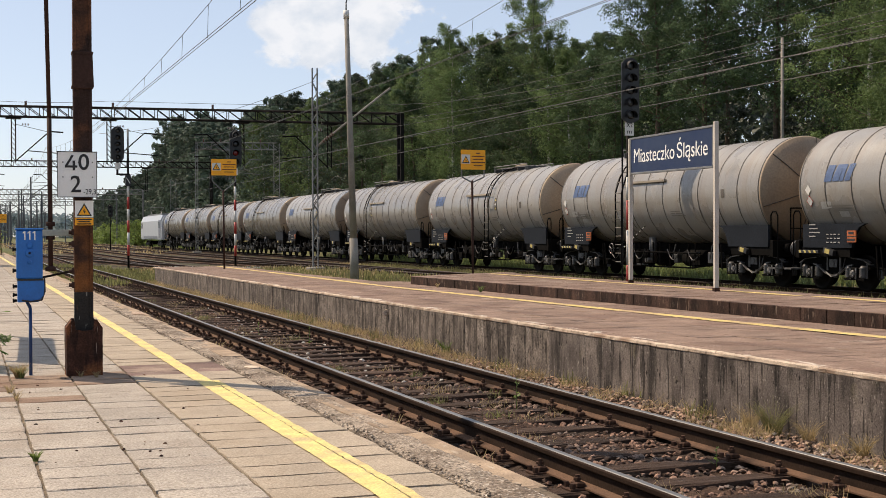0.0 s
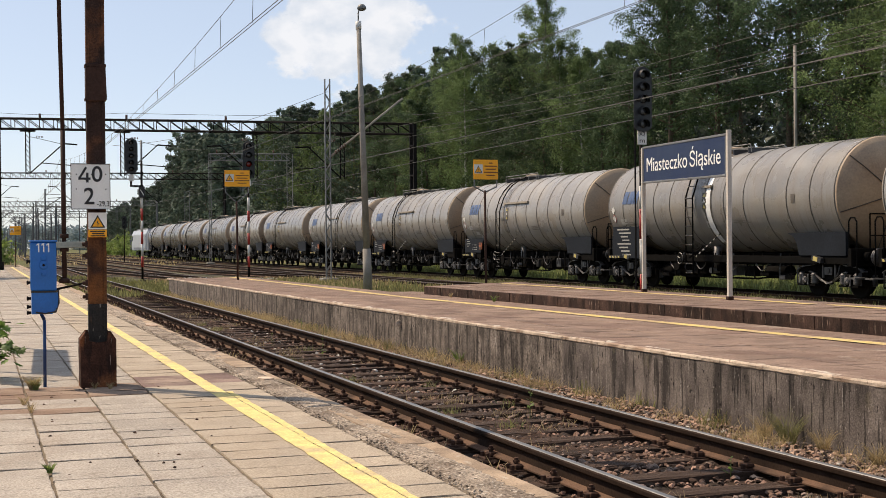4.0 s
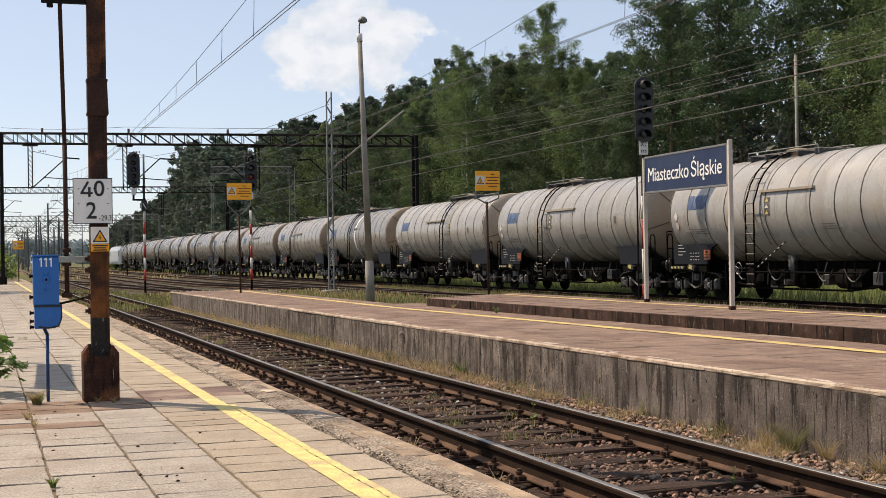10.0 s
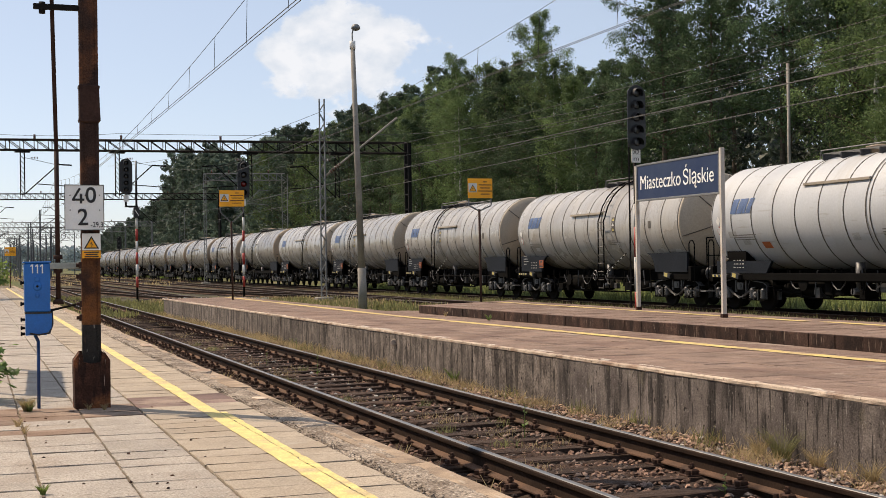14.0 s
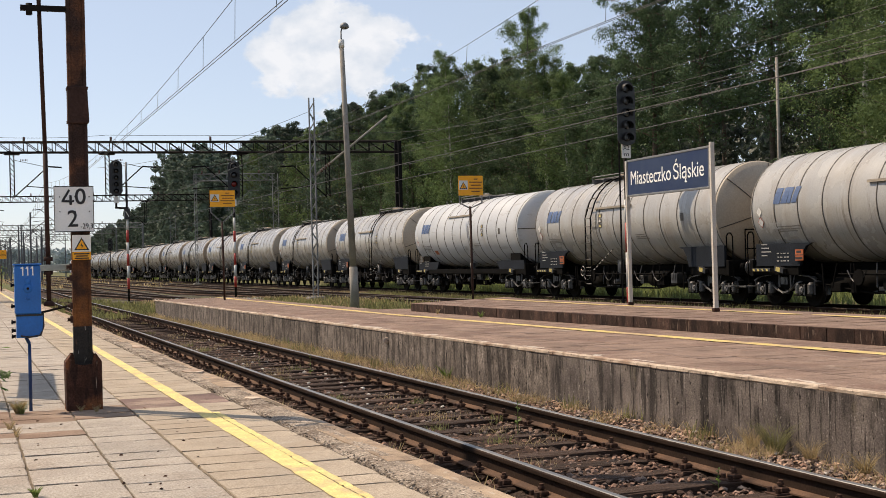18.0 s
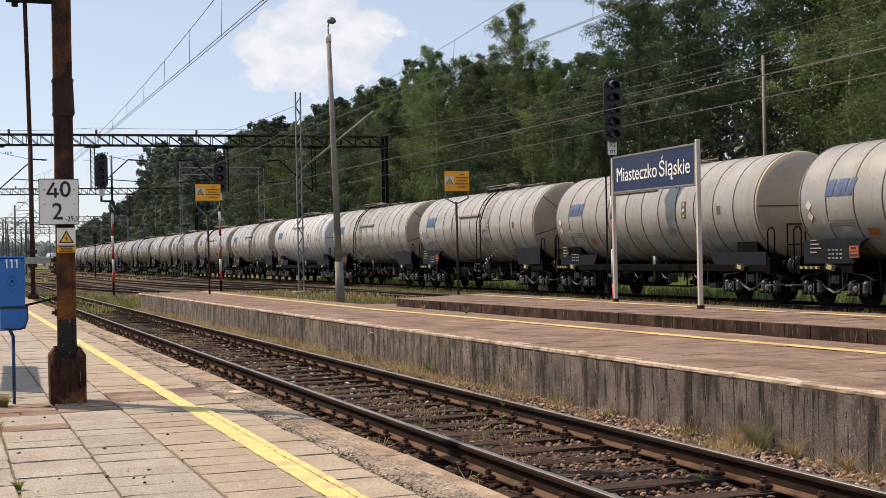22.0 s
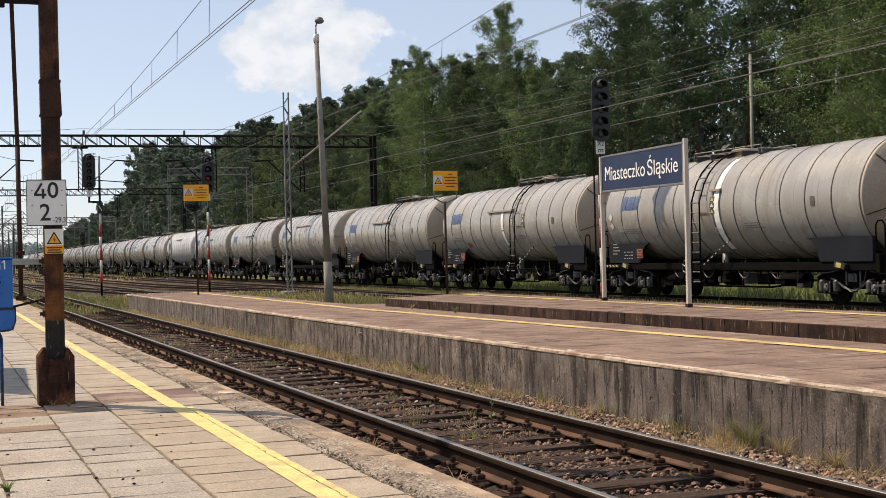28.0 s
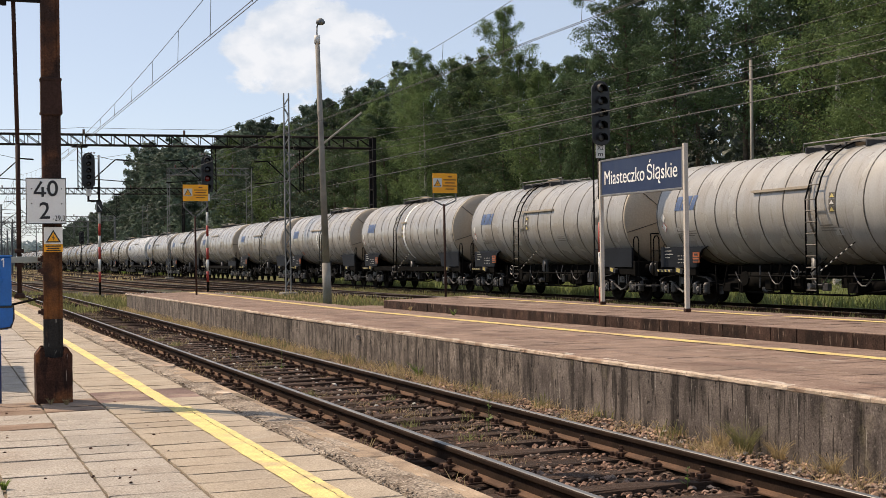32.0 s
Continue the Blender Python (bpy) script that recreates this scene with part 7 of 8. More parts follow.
def make_tree(kind, seed, h, spread, label, category, clumps, per, size, base=0.16):
    """A tapered trunk with limbs, and a crown of leaf clumps hung on the limbs."""
    rnd, rng = random.Random(seed), np.random.default_rng(seed)
    t = thing("tree", (0, 0, 0), label, category, "trees of the forest edge")
    t["height"] = h
    bm = B()
    bend = [Vector((0, 0, 0))]
    for i in range(1, 9):
        bend.append(Vector((bend[-1].x + rnd.uniform(-0.16, 0.16), bend[-1].y + rnd.uniform(-0.16, 0.16), h * i / 8)))
    r0 = h * 0.0105 + 0.03
    for i in range(8):
        tube(bm, bend[i], bend[i + 1], r0 * (1 - i / 8.5), 8, r0 * (1 - (i + 1) / 8.5), caps=False)

    def at(f):
        f = min(0.999, f) * 8
        i = int(f)
        return bend[i].lerp(bend[i + 1], f - i)
    centres, radii = [], []
    limb = B()
    limbs = max(14, clumps // 9)
    rise = {"birch": 0.55, "alder": 0.42, "pine": 0.25, "spruce": -0.12}[kind]
    broad = kind in ("birch", "alder")
    for k in range(limbs):
        f = base + (1 - base) * (k + rnd.random()) / limbs
        shape = {"birch": math.sin(math.pi * min(1, (f - base) / (1 - base) * 0.78 + 0.2)) ** 0.7, "alder": math.sin(math.pi * min(1, (f - base) / (1 - base) * 0.75 + 0.22)) ** 0.55,
                 "pine": (1 - (f - base) / (1 - base)) ** 0.7 * 0.9 + 0.12, "spruce": (1 - f) * 1.15 + 0.05}[kind]
        ln = spread * shape * rnd.uniform(0.6, 1.15)
        a = k * 2.4 + rnd.uniform(-0.5, 0.5)
        p = at(f)
        tip = p + Vector((math.cos(a) * ln, math.sin(a) * ln, ln * rise * rnd.uniform(0.5, 1.3)))
        tube(limb, p, tip, r0 * 0.30 * (1.05 - f), 4, 0.008, caps=False)
        # a bough: sprays gathered about the outer half of the limb, the lower ones shaded by the upper
        n = max(2, round(clumps / limbs))
        wide = 0.22 + 0.20 * ln
        for j in range(n):
            g = (j + rnd.random()) / n
            q = p.lerp(tip, 0.32 + 0.70 * g ** 0.8)
            w = wide * (1.05 - 0.6 * g)
            q = q + Vector((rnd.uniform(-w, w), rnd.uniform(-w, w), rnd.uniform(-0.55, 0.75) * w))
            if broad and rnd.random() < 0.5:
                tube(limb, p.lerp(tip, 0.3 + 0.6 * g), q, 0.014, 3, 0.005, caps=False)
            centres.append(q)
            radii.append((0.24 + 0.075 * ln) * rnd.uniform(0.7, 1.4) * (1.0 if broad else 1.05))
    for j in range(22):
        f = rnd.uniform(0.84, 1.0)
        w = 0.18 + (1 - f) * spread * 0.9
        centres.append(at(f) + Vector((rnd.uniform(-w, w), rnd.uniform(-w, w), rnd.uniform(-0.3, 0.3))))
        radii.append(0.27)
    part("trunk", bm, M["birch"] if kind == "birch" else M["bark"], t, "whitish birch trunk" if kind == "birch" else "brown bark trunk")
    tagged(part("branching", limb, M["bark"], t, "thin dark branches"), kind="stuff")
    v = leaf_cloud(rng, centres, radii, per, size, {"birch": 0.5, "alder": 0.1, "pine": 0.0, "spruce": 0.3}[kind], {"birch": 1.3, "alder": 0.8, "pine": 0.6, "spruce": 0.6}[kind], {"birch": 0.55, "alder": 0.6}.get(kind, 0.3))
    if broad:
        fs = [base + 0.05 + (0.88 - base - 0.05) * k / 9 for k in range(10)]
        big = [spread * 0.58 * math.sin(math.pi * min(1, (f - base) / (1 - base) * 0.78 + 0.2)) ** 0.6 for f in fs]
        v = np.concatenate([v, leaf_cloud(rng, [at(f) for f in fs], big, int(per * 4), size * 1.7, 0.0, 0.9)])
    leaf = {"birch": "leaf_a", "alder": "leaf_b"}.get(kind, "needle")
    # far broadleaf crowns take the leaf colours that have haze painted in
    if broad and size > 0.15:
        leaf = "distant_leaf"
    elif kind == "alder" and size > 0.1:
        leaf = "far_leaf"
    ob = new("crown", fast_mesh("crown", v, M[leaf], 3))
    ob.parent = t
    return t


def forest():
    near = [make_tree("birch", 1, 17.5, 3.4, "tall birch with hanging light green leaves", "birch tree", 300, 112, 0.054, 0.22),
            make_tree("birch", 2, 16.0, 3.8, "tall birch with hanging light green leaves", "birch tree", 300, 112, 0.054, 0.2),
            make_tree("alder", 3, 16.5, 3.6, "dense dark green broadleaf tree", "broadleaf tree", 300, 112, 0.058, 0.10),
            make_tree("alder", 4, 14.5, 3.9, "dense dark green broadleaf tree", "broadleaf tree", 300, 112, 0.058, 0.08),
            make_tree("birch", 5, 14.0, 3.2, "young birch with yellowish green leaves", "birch tree", 280, 112, 0.054, 0.18),
            make_tree("pine", 6, 18.0, 3.0, "tall dark pine with a bare trunk", "pine tree", 130, 80, 0.08, 0.5),
            make_tree("alder", 8, 17.5, 3.5, "tall broadleaf tree with a bare lower trunk", "broadleaf tree", 240, 108, 0.058, 0.42)]
    far = [make_tree("alder", 11, 17.0, 4.2, "broadleaf tree in the distance", "broadleaf tree", 260, 44, 0.105, 0.08),
           make_tree("pine", 12, 20.0, 3.4, "dark pine in the distance", "pine tree", 150, 46, 0.12, 0.25),
           make_tree("spruce", 13, 21.0, 3.2, "dark pointed spruce in the distance", "spruce tree", 150, 46, 0.11, 0.10),
           make_tree("birch", 14, 17.0, 3.8, "light green birch in the distance", "birch tree", 260, 44, 0.10, 0.08)]
    remote = [make_tree("alder", 21, 17.01, 4.2, "broadleaf tree far along the line", "broadleaf tree", 170, 26, 0.21, 0.08),
              make_tree("spruce", 22, 21.01, 3.2, "pointed spruce far along the line", "spruce tree", 130, 28, 0.17, 0.10),
              make_tree("birch", 23, 17.01, 3.8, "light green birch far along the line", "birch tree", 170, 26, 0.20, 0.08)]
    rnd = random.Random(77)
    used = set()

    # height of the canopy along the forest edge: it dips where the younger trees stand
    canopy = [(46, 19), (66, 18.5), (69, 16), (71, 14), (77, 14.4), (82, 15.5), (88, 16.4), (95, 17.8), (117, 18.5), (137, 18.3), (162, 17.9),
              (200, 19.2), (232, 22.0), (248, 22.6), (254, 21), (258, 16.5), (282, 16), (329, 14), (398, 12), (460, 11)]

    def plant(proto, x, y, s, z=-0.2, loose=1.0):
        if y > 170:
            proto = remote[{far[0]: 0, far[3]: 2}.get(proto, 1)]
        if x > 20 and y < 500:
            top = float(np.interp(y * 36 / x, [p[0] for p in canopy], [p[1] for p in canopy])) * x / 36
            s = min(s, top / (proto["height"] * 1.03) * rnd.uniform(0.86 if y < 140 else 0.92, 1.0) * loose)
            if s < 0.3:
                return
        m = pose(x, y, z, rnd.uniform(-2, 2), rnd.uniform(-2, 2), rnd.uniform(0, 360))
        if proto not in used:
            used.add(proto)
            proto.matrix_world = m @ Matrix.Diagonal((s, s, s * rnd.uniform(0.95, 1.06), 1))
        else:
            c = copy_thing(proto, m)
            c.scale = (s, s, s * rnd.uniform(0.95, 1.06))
    # the tall birch that stands out of the skyline
    plant(near[0], 37.5, 85.0, 1.12, loose=1.3)
    y = 36.0
    while y < 116:
        k = rnd.choice((0, 1, 4)) if y < 47 else rnd.choice((6, 6, 2)) if y < 66 else rnd.choice((0, 1, 2, 3, 2, 3, 4, 6)) if y < 112 else rnd.choice((2, 3, 1, 2, 3))
        plant(near[k], rnd.uniform(33.5, 36.5), y, rnd.uniform(0.86, 1.06))
        y += rnd.uniform(2.6, 4.0)
    while y < 152:
        plant(far[rnd.choice((0, 3, 0, 0, 3, 1))], rnd.uniform(33.5, 36.5), y, rnd.uniform(0.86, 1.06))
        y += rnd.uniform(2.6, 4.0)
    y = 38.0
    while y < 160:
        plant((far[0], far[3], far[3], far[0], far[0])[rnd.randrange(5)] if not 50 < y < 78 else (near[5], far[1], far[2])[rnd.randrange(3)], rnd.uniform(39.5, 44), y, rnd.uniform(0.96, 1.12))
        y += rnd.uniform(3.0, 4.4)
    y = 66.0
    while y < 400:
        plant(far[rnd.choice((0, 2, 0, 3, 3, 1))], rnd.uniform(48, 56), y, rnd.uniform(0.92, 1.1) if y < 150 else rnd.uniform(1.4, 1.8))
        y += rnd.uniform(4.5, 6.5)
    y = 150.0
    while y < 460:
        plant(far[rnd.choice((0, 0, 2, 0, 3, 0))], rnd.uniform(33.5, 40), y, rnd.uniform(1.3, 1.6), loose=1.04)
        y += rnd.uniform(3.0, 4.6)
    # the tree beside the near platform
    plant(near[3], -3.9, 66.0, 0.80)


forest()


def woodland():
    """The dark depth of the forest behind its edge."""
    rng = np.random.default_rng(9)
    n = 660
    x1, y1 = rng.uniform(56, 74, n), rng.uniform(44, 330, n)
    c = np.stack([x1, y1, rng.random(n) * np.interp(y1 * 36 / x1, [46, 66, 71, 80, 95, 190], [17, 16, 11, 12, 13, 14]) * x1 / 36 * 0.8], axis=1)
    n2 = 720
    y2 = rng.uniform(140, 470, n2)
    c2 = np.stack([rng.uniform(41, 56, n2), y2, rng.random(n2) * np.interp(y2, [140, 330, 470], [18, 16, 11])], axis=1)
    n3 = 330
    y3 = rng.uniform(44, 140, n3)
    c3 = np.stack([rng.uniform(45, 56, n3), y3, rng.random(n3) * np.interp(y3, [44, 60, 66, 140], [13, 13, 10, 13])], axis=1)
    v = leaf_cloud(rng, np.concatenate([c, c2, c3]), rng.uniform(2.0, 3.4, n + n2 + n3), 72, 0.40)
    ob = new("woodland", fast_mesh("woodland", v, M["needle"], 3))
    tagged(ob, "dark depth of the forest behind its edge", "woodland", kind="stuff")
    n = 300
    yu = rng.uniform(38, 180, n)
    yu = np.where((yu > 47) & (yu < 68), yu + 40, yu)
    c = np.stack([rng.uniform(31, 34, n), yu, rng.uniform(0.2, 2.2, n)], axis=1)
    v = leaf_cloud(rng, c, rng.uniform(0.7, 1.3, n), 200, 0.06)
    ob = new("undergrowth", fast_mesh("undergrowth", v, M["leaf_b"], 3))
    tagged(ob, "green undergrowth at the forest edge", "undergrowth", kind="stuff")


    # an unseen wood added on the near side, to block low sky light
    n = 520
    c = np.stack([rng.uniform(-24, -14, n), rng.uniform(-75, 38, n), 9.5 * rng.random(n)], axis=1)
    v = leaf_cloud(rng, c, rng.uniform(1.8, 3.0, n), 72, 0.34)
    ob = new("near_wood", fast_mesh("near_wood", v, M["leaf_b"], 3))
    tagged(ob, "added unseen green wood that blocks low sky light", "woodland", kind="stuff")


woodland()


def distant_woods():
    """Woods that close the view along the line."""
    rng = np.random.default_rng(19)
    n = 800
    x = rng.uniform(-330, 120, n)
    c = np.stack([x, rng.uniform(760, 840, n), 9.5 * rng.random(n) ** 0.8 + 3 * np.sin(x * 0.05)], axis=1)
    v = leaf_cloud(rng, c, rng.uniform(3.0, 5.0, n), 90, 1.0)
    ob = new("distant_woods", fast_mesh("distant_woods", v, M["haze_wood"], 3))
    tagged(ob, "woods on the horizon with a bluish haze painted in", "woodland", kind="stuff")


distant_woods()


def bush_row():
    """Bright green bushes beyond the head of the train."""
    rng = np.random.default_rng(29)
    rnd = random.Random(29)
    protos = []
    for k in range(3):
        b = thing("bush", (0, 0, 0), "bright green bush beside the far tracks", "bush", "bushes beyond the station")
        bm = B()
        for j in range(7):
            a = rnd.uniform(0, 6.28)
            tube(bm, (0, 0, 0), (math.cos(a) * 0.9, math.sin(a) * 0.9, rnd.uniform(1.0, 2.2)), 0.04, 5, 0.01, caps=False)
        part("branch", bm, M["bark"], b)
        c = np.stack([rng.normal(0, 0.9, 26), rng.normal(0, 0.9, 26), 0.3 + 2.0 * rng.random(26)], axis=1)
        ob = new("crown", fast_mesh("crown", leaf_cloud(rng, c, rng.uniform(0.4, 0.75, 26), 46, 0.16), M["bush"], 3))
        ob.parent = b
        protos.append(b)
    for k in range(34):
        x, y = (rnd.uniform(25.5, 31), rnd.uniform(165, 330)) if k < 22 else (rnd.uniform(-9, 2), rnd.uniform(150, 330))
        m = pose(x, y, -0.3, 0, 0, rnd.uniform(0, 360))
        s = rnd.uniform(0.8, 1.7)
        b = protos[k] if k < 3 else copy_thing(protos[k % 3], m)
        b.matrix_world = m
        b.scale = (s, s, s)


bush_row()


def blades(name, n, region, h, material, label, seed, width=0.012, clump=0.0, lean=0.5):
    """Grass: thin pointed quads. region x0, x1, y0, y1, z."""
    rng = np.random.default_rng(seed)
    x0, x1, y0, y1, z = region
    if clump:
        m = max(8, int(n / 40))
        cx, cy = rng.uniform(x0, x1, m), rng.uniform(y0, y1, m)
        i = rng.integers(0, m, n)
        x, y = cx[i] + rng.normal(0, clump, n), cy[i] + rng.normal(0, clump, n)
    else:
        x, y = rng.uniform(x0, x1, n), rng.uniform(y0, y1, n)
    hh = h * rng.uniform(0.35, 1.15, n)
    a = rng.uniform(0, 6.283, n)
    ux, uy = np.cos(a) * width * (0.6 + hh / h), np.sin(a) * width * (0.6 + hh / h)
    b = rng.uniform(0, 6.283, n)
    l = hh * lean * rng.random(n)
    lx, ly = np.cos(b) * l, np.sin(b) * l
    zz = np.full(n, z)
    v = np.stack([np.stack([x - ux, y - uy, zz], 1), np.stack([x + ux, y + uy, zz], 1),
                  np.stack([x + ux * 0.25 + lx, y + uy * 0.25 + ly, zz + hh], 1), np.stack([x - ux * 0.25 + lx, y - uy * 0.25 + ly, zz + hh], 1)], axis=1).reshape(-1, 3)
    ob = new(name, fast_mesh(name, v, material))
    tagged(ob, label, "grass", kind="stuff")


blades("grass_behind_train", 34000, (23.6, 33, 26, 90, -0.15), 0.42, M["meadow"], "tall green grass behind the train", 1, 0.014, clump=0.5, lean=0.9)
blades("grass_between_tracks", 9000, (18.6, 20.3, 24, 75, -0.22), 0.14, M["dry_grass"], "dry grass between the freight tracks", 2, 0.008, clump=0.25)
blades("grass_before_train", 8000, (18.5, 20.3, 24, 66, -0.22), 0.26, M["grass"], "grey-green weeds in front of the freight track", 15, 0.006, clump=0.2, lean=0.8)
blades("weeds_behind_platform", 1700, (12.2, 15.0, 11, 26, -0.25), 0.5, M["grass"], "tall grey-green weeds behind the raised platform", 16, 0.005, clump=0.22, lean=0.35)
blades("grass_beside_platform", 9000, (9.2, 15.8, 29.5, 60, -0.22), 0.28, M["grass"], "green grass between the platform and the tracks", 3, 0.018, clump=0.3)
blades("dry_grass_beside_platform", 8000, (7, 15.8, 29.5, 62, -0.22), 0.26, M["dry_grass"], "dry grass between the platform and the tracks", 4, 0.016, clump=0.3)
blades("dry_grass_at_wall", 8000, (5.95, 6.38, 7, 46, -0.2), 0.11, M["dry_grass"], "dry yellow grass along the platform wall", 5, 0.0024, clump=0.09, lean=1.6)
blades("yellow_grass_at_wall", 7000, (5.75, 6.42, 17, 46, -0.2), 0.17, M["dry_grass"], "yellow grass in front of the far platform wall", 25, 0.0026, clump=0.16, lean=1.2)
blades("green_grass_at_wall", 900, (6.05, 6.36, 8, 46, -0.2), 0.16, M["grass"], "green grass tufts along the platform wall", 6, 0.004, clump=0.07)
blades("dry_grass_in_track", 2200, (3.95, 5.1, 6, 45, -0.2), 0.085, M["dry_grass"], "dry grass between the sleepers", 7, 0.0018, clump=0.10, lean=1.6)
blades("green_grass_in_track", 480, (3.95, 5.1, 6, 40, -0.2), 0.09, M["grass"], "green weeds between the sleepers", 8, 0.004, clump=0.06, lean=1.4)
blades("grass_at_platform_edge", 2500, (2.9, 3.4, 8, 60, -0.2), 0.13, M["dry_grass"], "dry grass under the platform edge", 9, 0.004, clump=0.10, lean=1.3)
blades("grass_beyond_island", 6000, (5.5, 12, 46.5, 62, -0.2), 0.2, M["grass"], "green grass at the end of the island platform", 10, 0.02, clump=0.3)
blades("grass_far_track", 3500, (2.8, 6.4, 44, 80, -0.2), 0.16, M["grass"], "grass along the far part of the near track", 11, 0.02, clump=0.3)
blades("flower_heads", 420, (6.2, 12, 46.8, 60, 0.05), 0.05, M["flower"], "white clover heads in the grass", 14, 0.022, clump=0.4)
blades("dry_field", 5000, (-8, 24, 120, 300, -0.25), 0.3, M["dry_grass"], "dry grass in the station throat", 12, 0.05, clump=0.8)


def tuft(x, y, z, n, h, material, label, seed, width=0.006):
    rng = np.random.default_rng(seed)
    a, b = rng.uniform(0, 6.283, n), rng.uniform(0, 6.283, n)
    r = h * 0.28 * rng.random(n) ** 0.5
    hh = h * rng.uniform(0.4, 1.0, n)
    px, py = r * np.cos(b) * 0.5, r * np.sin(b) * 0.5
    ux, uy = np.cos(a) * width, np.sin(a) * width
    lx, ly = np.cos(b) * hh * 0.55, np.sin(b) * hh * 0.55
    o = np.zeros(n)

    def strip(f, wd):
        g = f ** 1.8
        return np.stack([px - ux * wd + lx * g, py - uy * wd + ly * g, hh * f * (1 - 0.25 * f)], 1), np.stack([px + ux * wd + lx * g, py + uy * wd + ly * g, hh * f * (1 - 0.25 * f)], 1)
    rows = [strip(f, wd) for f, wd in ((0.0 * o[0], 1.0), (0.4, 0.9), (0.75, 0.6), (1.0, 0.12))]
    v = np.concatenate([np.stack([a0, b0, b1, a1], axis=1).reshape(-1, 3) for (a0, b0), (a1, b1) in zip(rows, rows[1:])])
    ob = new("grass_tuft", fast_mesh("grass_tuft", v, material))
    ob.location = (x, y, z)
    tagged(ob, label, "grass tuft", "grass tufts")


tuft(0.44, 12.98, ZP, 420, 0.19, M["dry_grass"], "dry grass tuft at the foot of the blue box", 1, 0.0014)
tuft(0.33, 11.75, ZP, 60, 0.12, M["dry_grass"], "withered weed in a slab joint", 31, 0.0016)
tuft(0.37, 11.35, ZP, 50, 0.10, M["dry_grass"], "withered weed in a slab joint", 32, 0.0016)
tuft(0.47, 12.95, ZP, 150, 0.16, M["meadow"], "green grass tuft at the foot of the blue box", 2, 0.0016)
tuft(0.37, 8.15, ZP, 90, 0.085, M["bush"], "small green weed in a slab joint", 3, 0.004)
tuft(0.37, 11.2, ZP, 26, 0.09, M["dry_grass"], "dried weed in a slab joint", 4, 0.002)
tuft(1.13, 12.75, ZP, 46, 0.11, M["dry_grass"], "dry grass at the foot of the post", 5, 0.0014)
tuft(1.0, 12.85, ZP, 40, 0.10, M["dry_grass"], "dry grass at the foot of the post", 6, 0.0014)
tuft(6.28, 9.4, -0.2, 330, 0.42, M["grass"], "tall green grass against the platform wall", 7, 0.0012)
tuft(6.30, 8.95, -0.2, 220, 0.28, M["dry_grass"], "pale dry grass against the platform wall", 8, 0.0012)
tuft(6.28, 9.75, -0.2, 240, 0.30, M["dry_grass"], "pale dry grass against the platform wall", 33, 0.0012)
tuft(6.25, 8.2, -0.2, 150, 0.26, M["dry_grass"], "tall dry grass against the platform wall", 9, 0.002)
tuft(9.15, 28.3, -0.25, 160, 1.0, M["weed"], "tall green weed at the corner of the raised platform", 21, 0.008)
tuft(9.55, 28.7, -0.25, 140, 0.95, M["grass"], "tall grass at the corner of the raised platform", 22, 0.007)
tuft(9.02, 23.0, ZI, 40, 0.17, M["weed"], "small green weed at the raised wall", 23, 0.004)
tuft(8.98, 25.3, ZI, 40, 0.14, M["dry_grass"], "dry weed at the raised wall", 24, 0.004)
tuft(6.30, 17.4, -0.2, 80, 0.32, M["weed"], "green weed against the platform wall", 10, 0.004)


def weed(x, y, z, h, seed, label):
    """An upright weed: a stem with pointed leaves."""
    rnd = random.Random(seed)
    w = thing("weed", (x, y, z), label, "weed", "weeds in the track")
    bm = B()
    tube(bm, (0, 0, 0), (0.01, 0.01, h), 0.004, 5, 0.002)
    st = part("stem", bm, M["weed"], w)
    bm = B()
    for k in range(int(h / 0.018)):
        zz = h * (0.12 + 0.88 * rnd.random())
        a = rnd.uniform(0, 6.283)
        ln = 0.05 * rnd.uniform(0.6, 1.3) * (1.2 - zz / h * 0.6)
        d = Vector((math.cos(a), math.sin(a), rnd.uniform(0.1, 0.7)))
        s = Vector((-math.sin(a), math.cos(a), 0)) * ln * 0.28
        p = Vector((0, 0, zz))
        bm.faces.new([bm.verts.new(q) for q in (p, p + d * ln * 0.5 + s, p + d * ln, p + d * ln * 0.5 - s)])
    part("foliage", bm, M["weed"], w)


weed(4.81, 19.3, -0.2, 0.36, 1, "leafy green weed growing between the rails")
weed(4.5, 21.5, -0.2, 0.24, 2, "yellowish green weed growing between the rails")
weed(4.9, 11.6, -0.2, 0.34, 3, "slim green weed growing between the rails")
weed(5.0, 8.2, -0.2, 0.16, 4, "low green weed growing between the rails")
weed(5.35, 7.6, -0.2, 0.2, 5, "low green weed beside the rail")
weed(5.7, 24.5, -0.2, 0.3, 6, "green weed beside the rail")


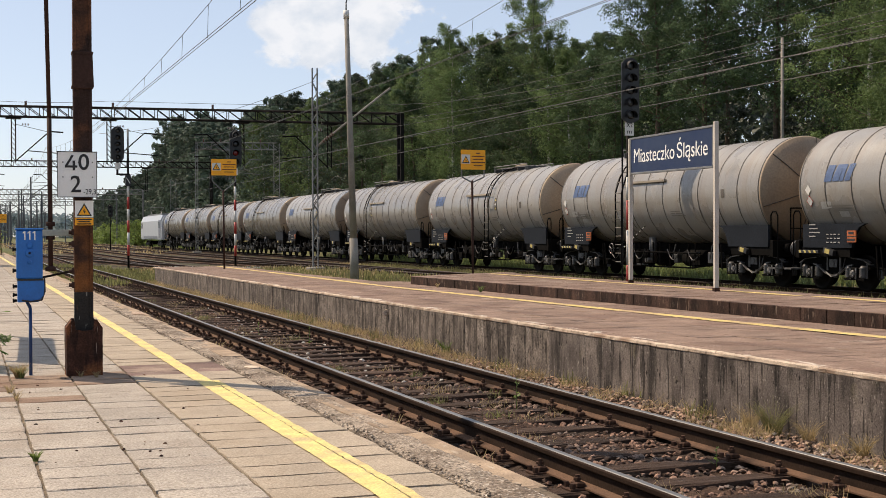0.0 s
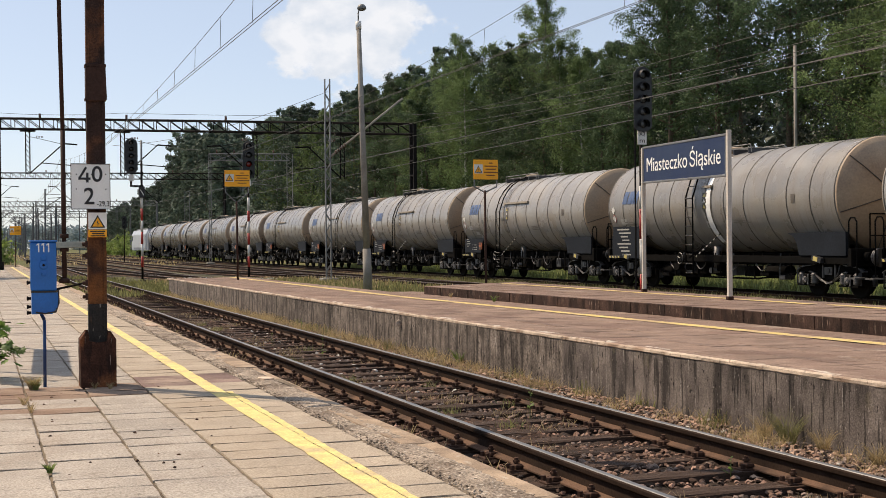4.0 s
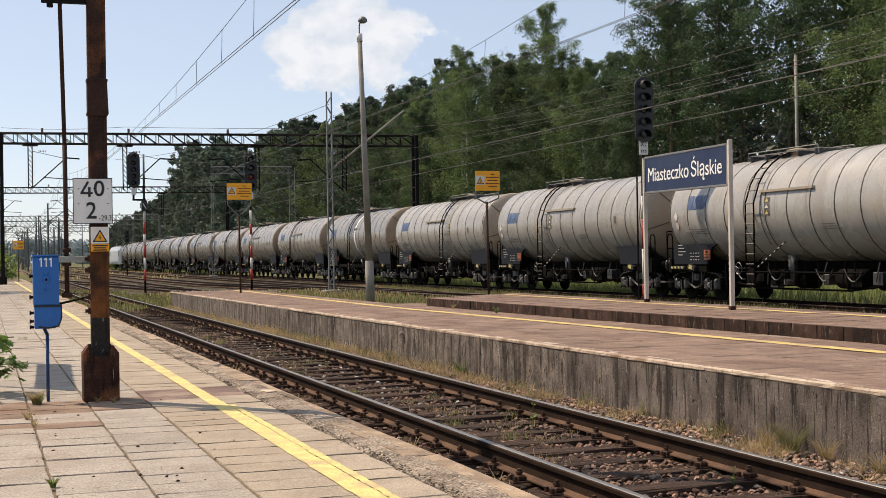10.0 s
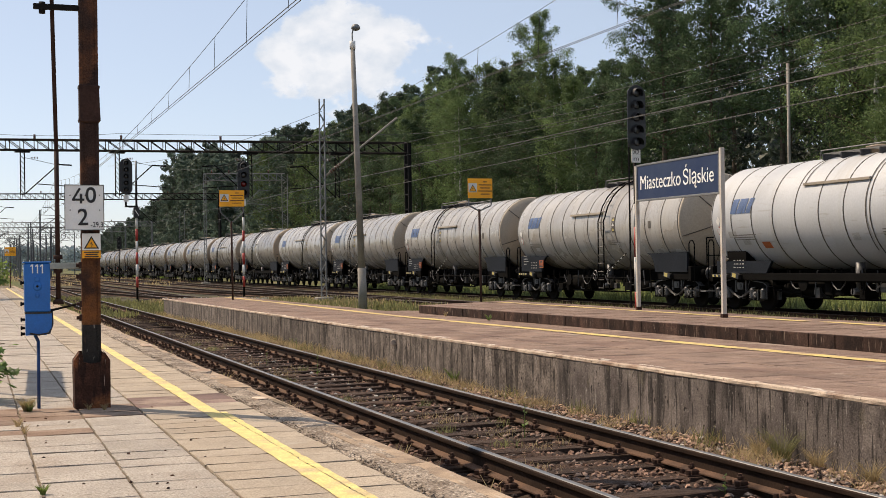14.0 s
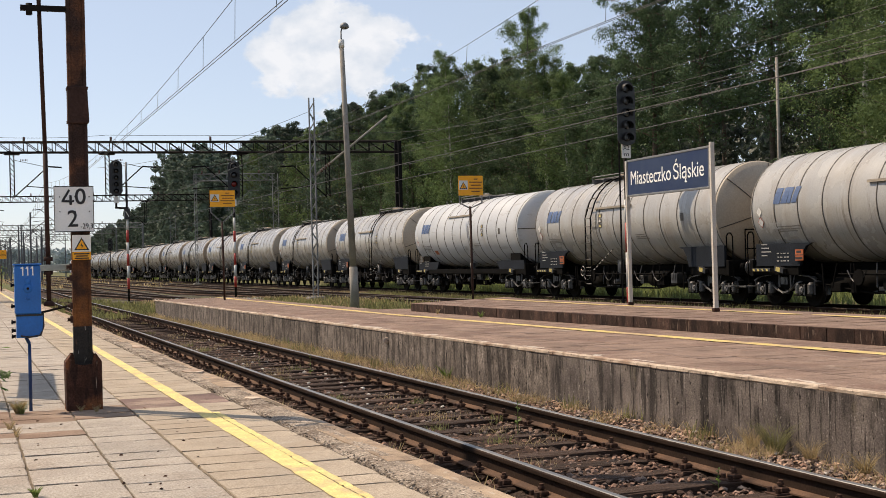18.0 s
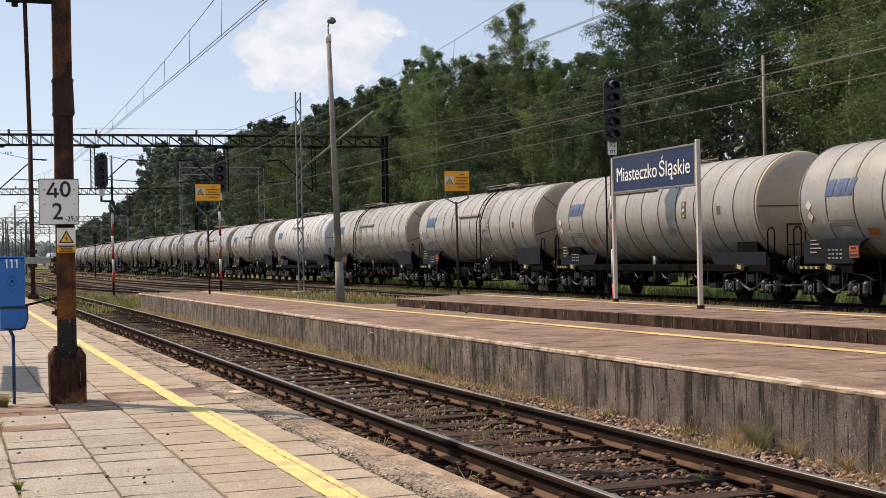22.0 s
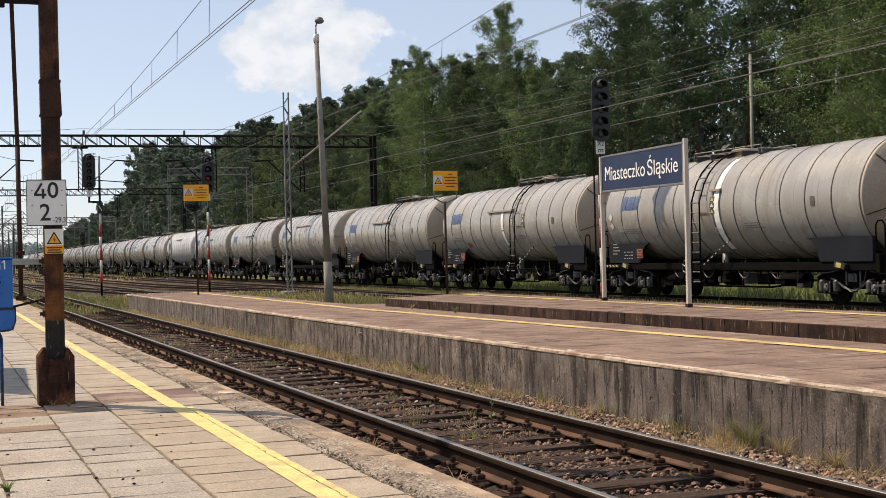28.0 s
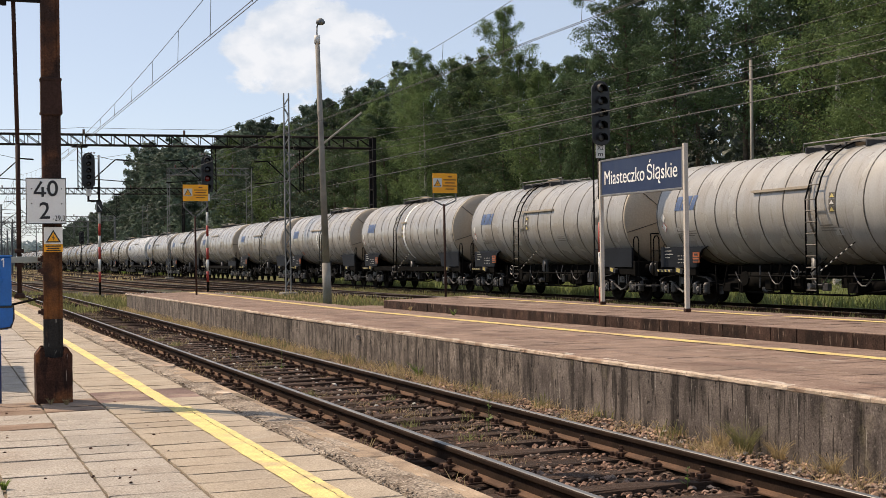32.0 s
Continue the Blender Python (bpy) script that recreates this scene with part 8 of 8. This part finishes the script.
def maple_shrub():
    sh = thing("maple_shrub", (-0.22, 14.2, ZP), "young maple shrub with bright green lobed leaves", "shrub")
    rnd = random.Random(8)
    bm = B()
    tips = []
    for k in range(9):
        a = rnd.uniform(-0.9, 0.9)
        ln = rnd.uniform(0.35, 0.62)
        p1 = Vector((math.cos(a) * ln * 0.5, math.sin(a) * ln * 0.5, rnd.uniform(0.25, 0.6)))
        p2 = p1 + Vector((math.cos(a) * ln * 0.45, math.sin(a) * ln * 0.3, rnd.uniform(-0.12, 0.1)))
        pipe(bm, [(rnd.uniform(-0.1, 0.05), rnd.uniform(-0.1, 0.1), 0), p1, p2], 0.006, 5)
        tips += [p1.lerp(p2, f) for f in (0, 0.3, 0.6, 0.85, 1)] * 2
    part("branch", bm, M["bark"], sh)
    lobe = [(0, -0.02), (0.25, 0.05), (0.55, 0.0), (0.42, 0.28), (0.75, 0.45), (0.45, 0.5), (0.3, 0.62), (0.38, 0.85), (0.14, 0.75), (0, 1.05)]
    lobe = lobe + [(-x, y) for x, y in lobe[-2:0:-1]]
    bm = B()
    for p in tips + [Vector((rnd.uniform(-0.5, 0.25), rnd.uniform(-0.5, 0.5), rnd.uniform(0.05, 0.9))) for _ in range(60)]:
        s = rnd.uniform(0.07, 0.13)
        q = Euler((rnd.uniform(-0.9, 0.4), rnd.uniform(-0.7, 0.7), rnd.uniform(0, 6.28))).to_matrix()
        o = p + Vector((rnd.gauss(0, 0.05), rnd.gauss(0, 0.06), rnd.gauss(0, 0.05)))
        c = bm.verts.new(o + q @ Vector((0, 0.4 * s, 0.06 * s)))
        vs = [bm.verts.new(o + q @ Vector((x * s, y * s, -0.1 * s * abs(x)))) for x, y in lobe]
        for i in range(len(vs)):
            bm.faces.new((c, vs[i], vs[(i + 1) % len(vs)]))
    part("foliage", bm, M["maple"], sh)


maple_shrub()


# ---------------------------------------------------------------- clouds far away
def cloud_material():
    m = bpy.data.materials.new("cumulus")
    m.use_nodes = True
    n, l = m.node_tree.nodes, m.node_tree.links
    n.clear()
    co = n.new("ShaderNodeTexCoord")
    grad = n.new("ShaderNodeVectorMath")
    grad.operation = "LENGTH"
    l.new(co.outputs["Object"], grad.inputs[0])
    nz = n.new("ShaderNodeTexNoise")
    nz.inputs["Scale"].default_value, nz.inputs["Detail"].default_value, nz.inputs["Roughness"].default_value = 2.5, 9, 0.55
    l.new(co.outputs["Object"], nz.inputs["Vector"])
    s = n.new("ShaderNodeMath")
    s.operation = "MULTIPLY_ADD"
    l.new(nz.outputs["Fac"], s.inputs[0])
    s.inputs[1].default_value = 1.5
    sub = n.new("ShaderNodeMath")
    sub.operation = "MULTIPLY"
    sub.inputs[1].default_value = -1.0
    l.new(grad.outputs["Value"], sub.inputs[0])
    l.new(sub.outputs[0], s.inputs[2])
    mr = n.new("ShaderNodeMapRange")
    mr.interpolation_type = "SMOOTHSTEP"
    mr.inputs["From Min"].default_value, mr.inputs["From Max"].default_value = 0.0, 0.22
    mr.inputs["To Max"].default_value = 0.9
    l.new(s.outputs[0], mr.inputs["Value"])
    em = n.new("ShaderNodeEmission")
    em.inputs["Strength"].default_value = 0.93
    n2 = n.new("ShaderNodeTexNoise")
    n2.inputs["Scale"].default_value, n2.inputs["Detail"].default_value = 3.2, 5
    l.new(co.outputs["Object"], n2.inputs["Vector"])
    tint = n.new("ShaderNodeMix")
    tint.data_type = "RGBA"
    tint.inputs["A"].default_value, tint.inputs["B"].default_value = (0.70, 0.80, 0.93, 1), (0.92, 0.98, 1.06, 1)
    mr2 = n.new("ShaderNodeMapRange")
    mr2.inputs["From Min"].default_value, mr2.inputs["From Max"].default_value = 0.35, 0.6
    l.new(n2.outputs["Fac"], mr2.inputs["Value"])
    l.new(mr2.outputs["Result"], tint.inputs["Factor"])
    l.new(tint.outputs["Result"], em.inputs["Color"])
    tr = n.new("ShaderNodeBsdfTransparent")
    mx = n.new("ShaderNodeMixShader")
    out = n.new("ShaderNodeOutputMaterial")
    l.new(mr.outputs["Result"], mx.inputs[0])
    l.new(tr.outputs[0], mx.inputs[1])
    l.new(em.outputs[0], mx.inputs[2])
    l.new(mx.outputs[0], out.inputs["Surface"])
    return m


def cloud(direction, dist, w, h):
    d = Vector(direction).normalized()
    bm = B()
    vs = [bm.verts.new(p) for p in ((-2, -2, 0), (2, -2, 0), (2, 2, 0), (-2, 2, 0))]
    bm.faces.new(vs)
    ob = new("cloud", mesh_of("cloud", bm, M["cloud"]))
    ob.matrix_world = look(d * dist, (0, 0, 0)) @ Matrix.Diagonal((w / 2, h / 2, 1, 1))
    tagged(ob, "white cumulus cloud in the pale blue sky", "cloud", kind="structure")
    ob.visible_shadow = False


M["cloud"] = cloud_material()
cloud((0.262, 0.962, 0.160), 2600, 450, 320)


# ---------------------------------------------------------------- what moves
RUN_T = (0, 4, 8, 12, 16, 20, 24, 28, 32)
RUN_D = (0.04, 0.20, 0.33, 0.45, 0.54, 0.58, 0.57, 0.54, 0.48)     # the train does not run quite evenly


def run(t):
    return SPEED * t + float(np.interp(t, RUN_T, RUN_D))


def motions():
    for w, y0 in TRAIN:
        walk(w, [(t, pose(TRAIN_X, y0 + run(t), 0)) for t in RUN_T])
    first = {}
    for name, wheel in WHEELS:
        if name not in first:
            loc = wheel.location.copy()
            walk(wheel, [(0.1 * i, Matrix.Translation(loc) @ Matrix.Rotation(-run(0.1 * i) / 0.46, 4, "X")) for i in range(321)])
            first[name] = wheel
        else:
            wheel.rotation_mode = "QUATERNION"
            ad = wheel.animation_data_create()
            ad.action = first[name].animation_data.action
            ad.action_slot = first[name].animation_data.action_slot


motions()
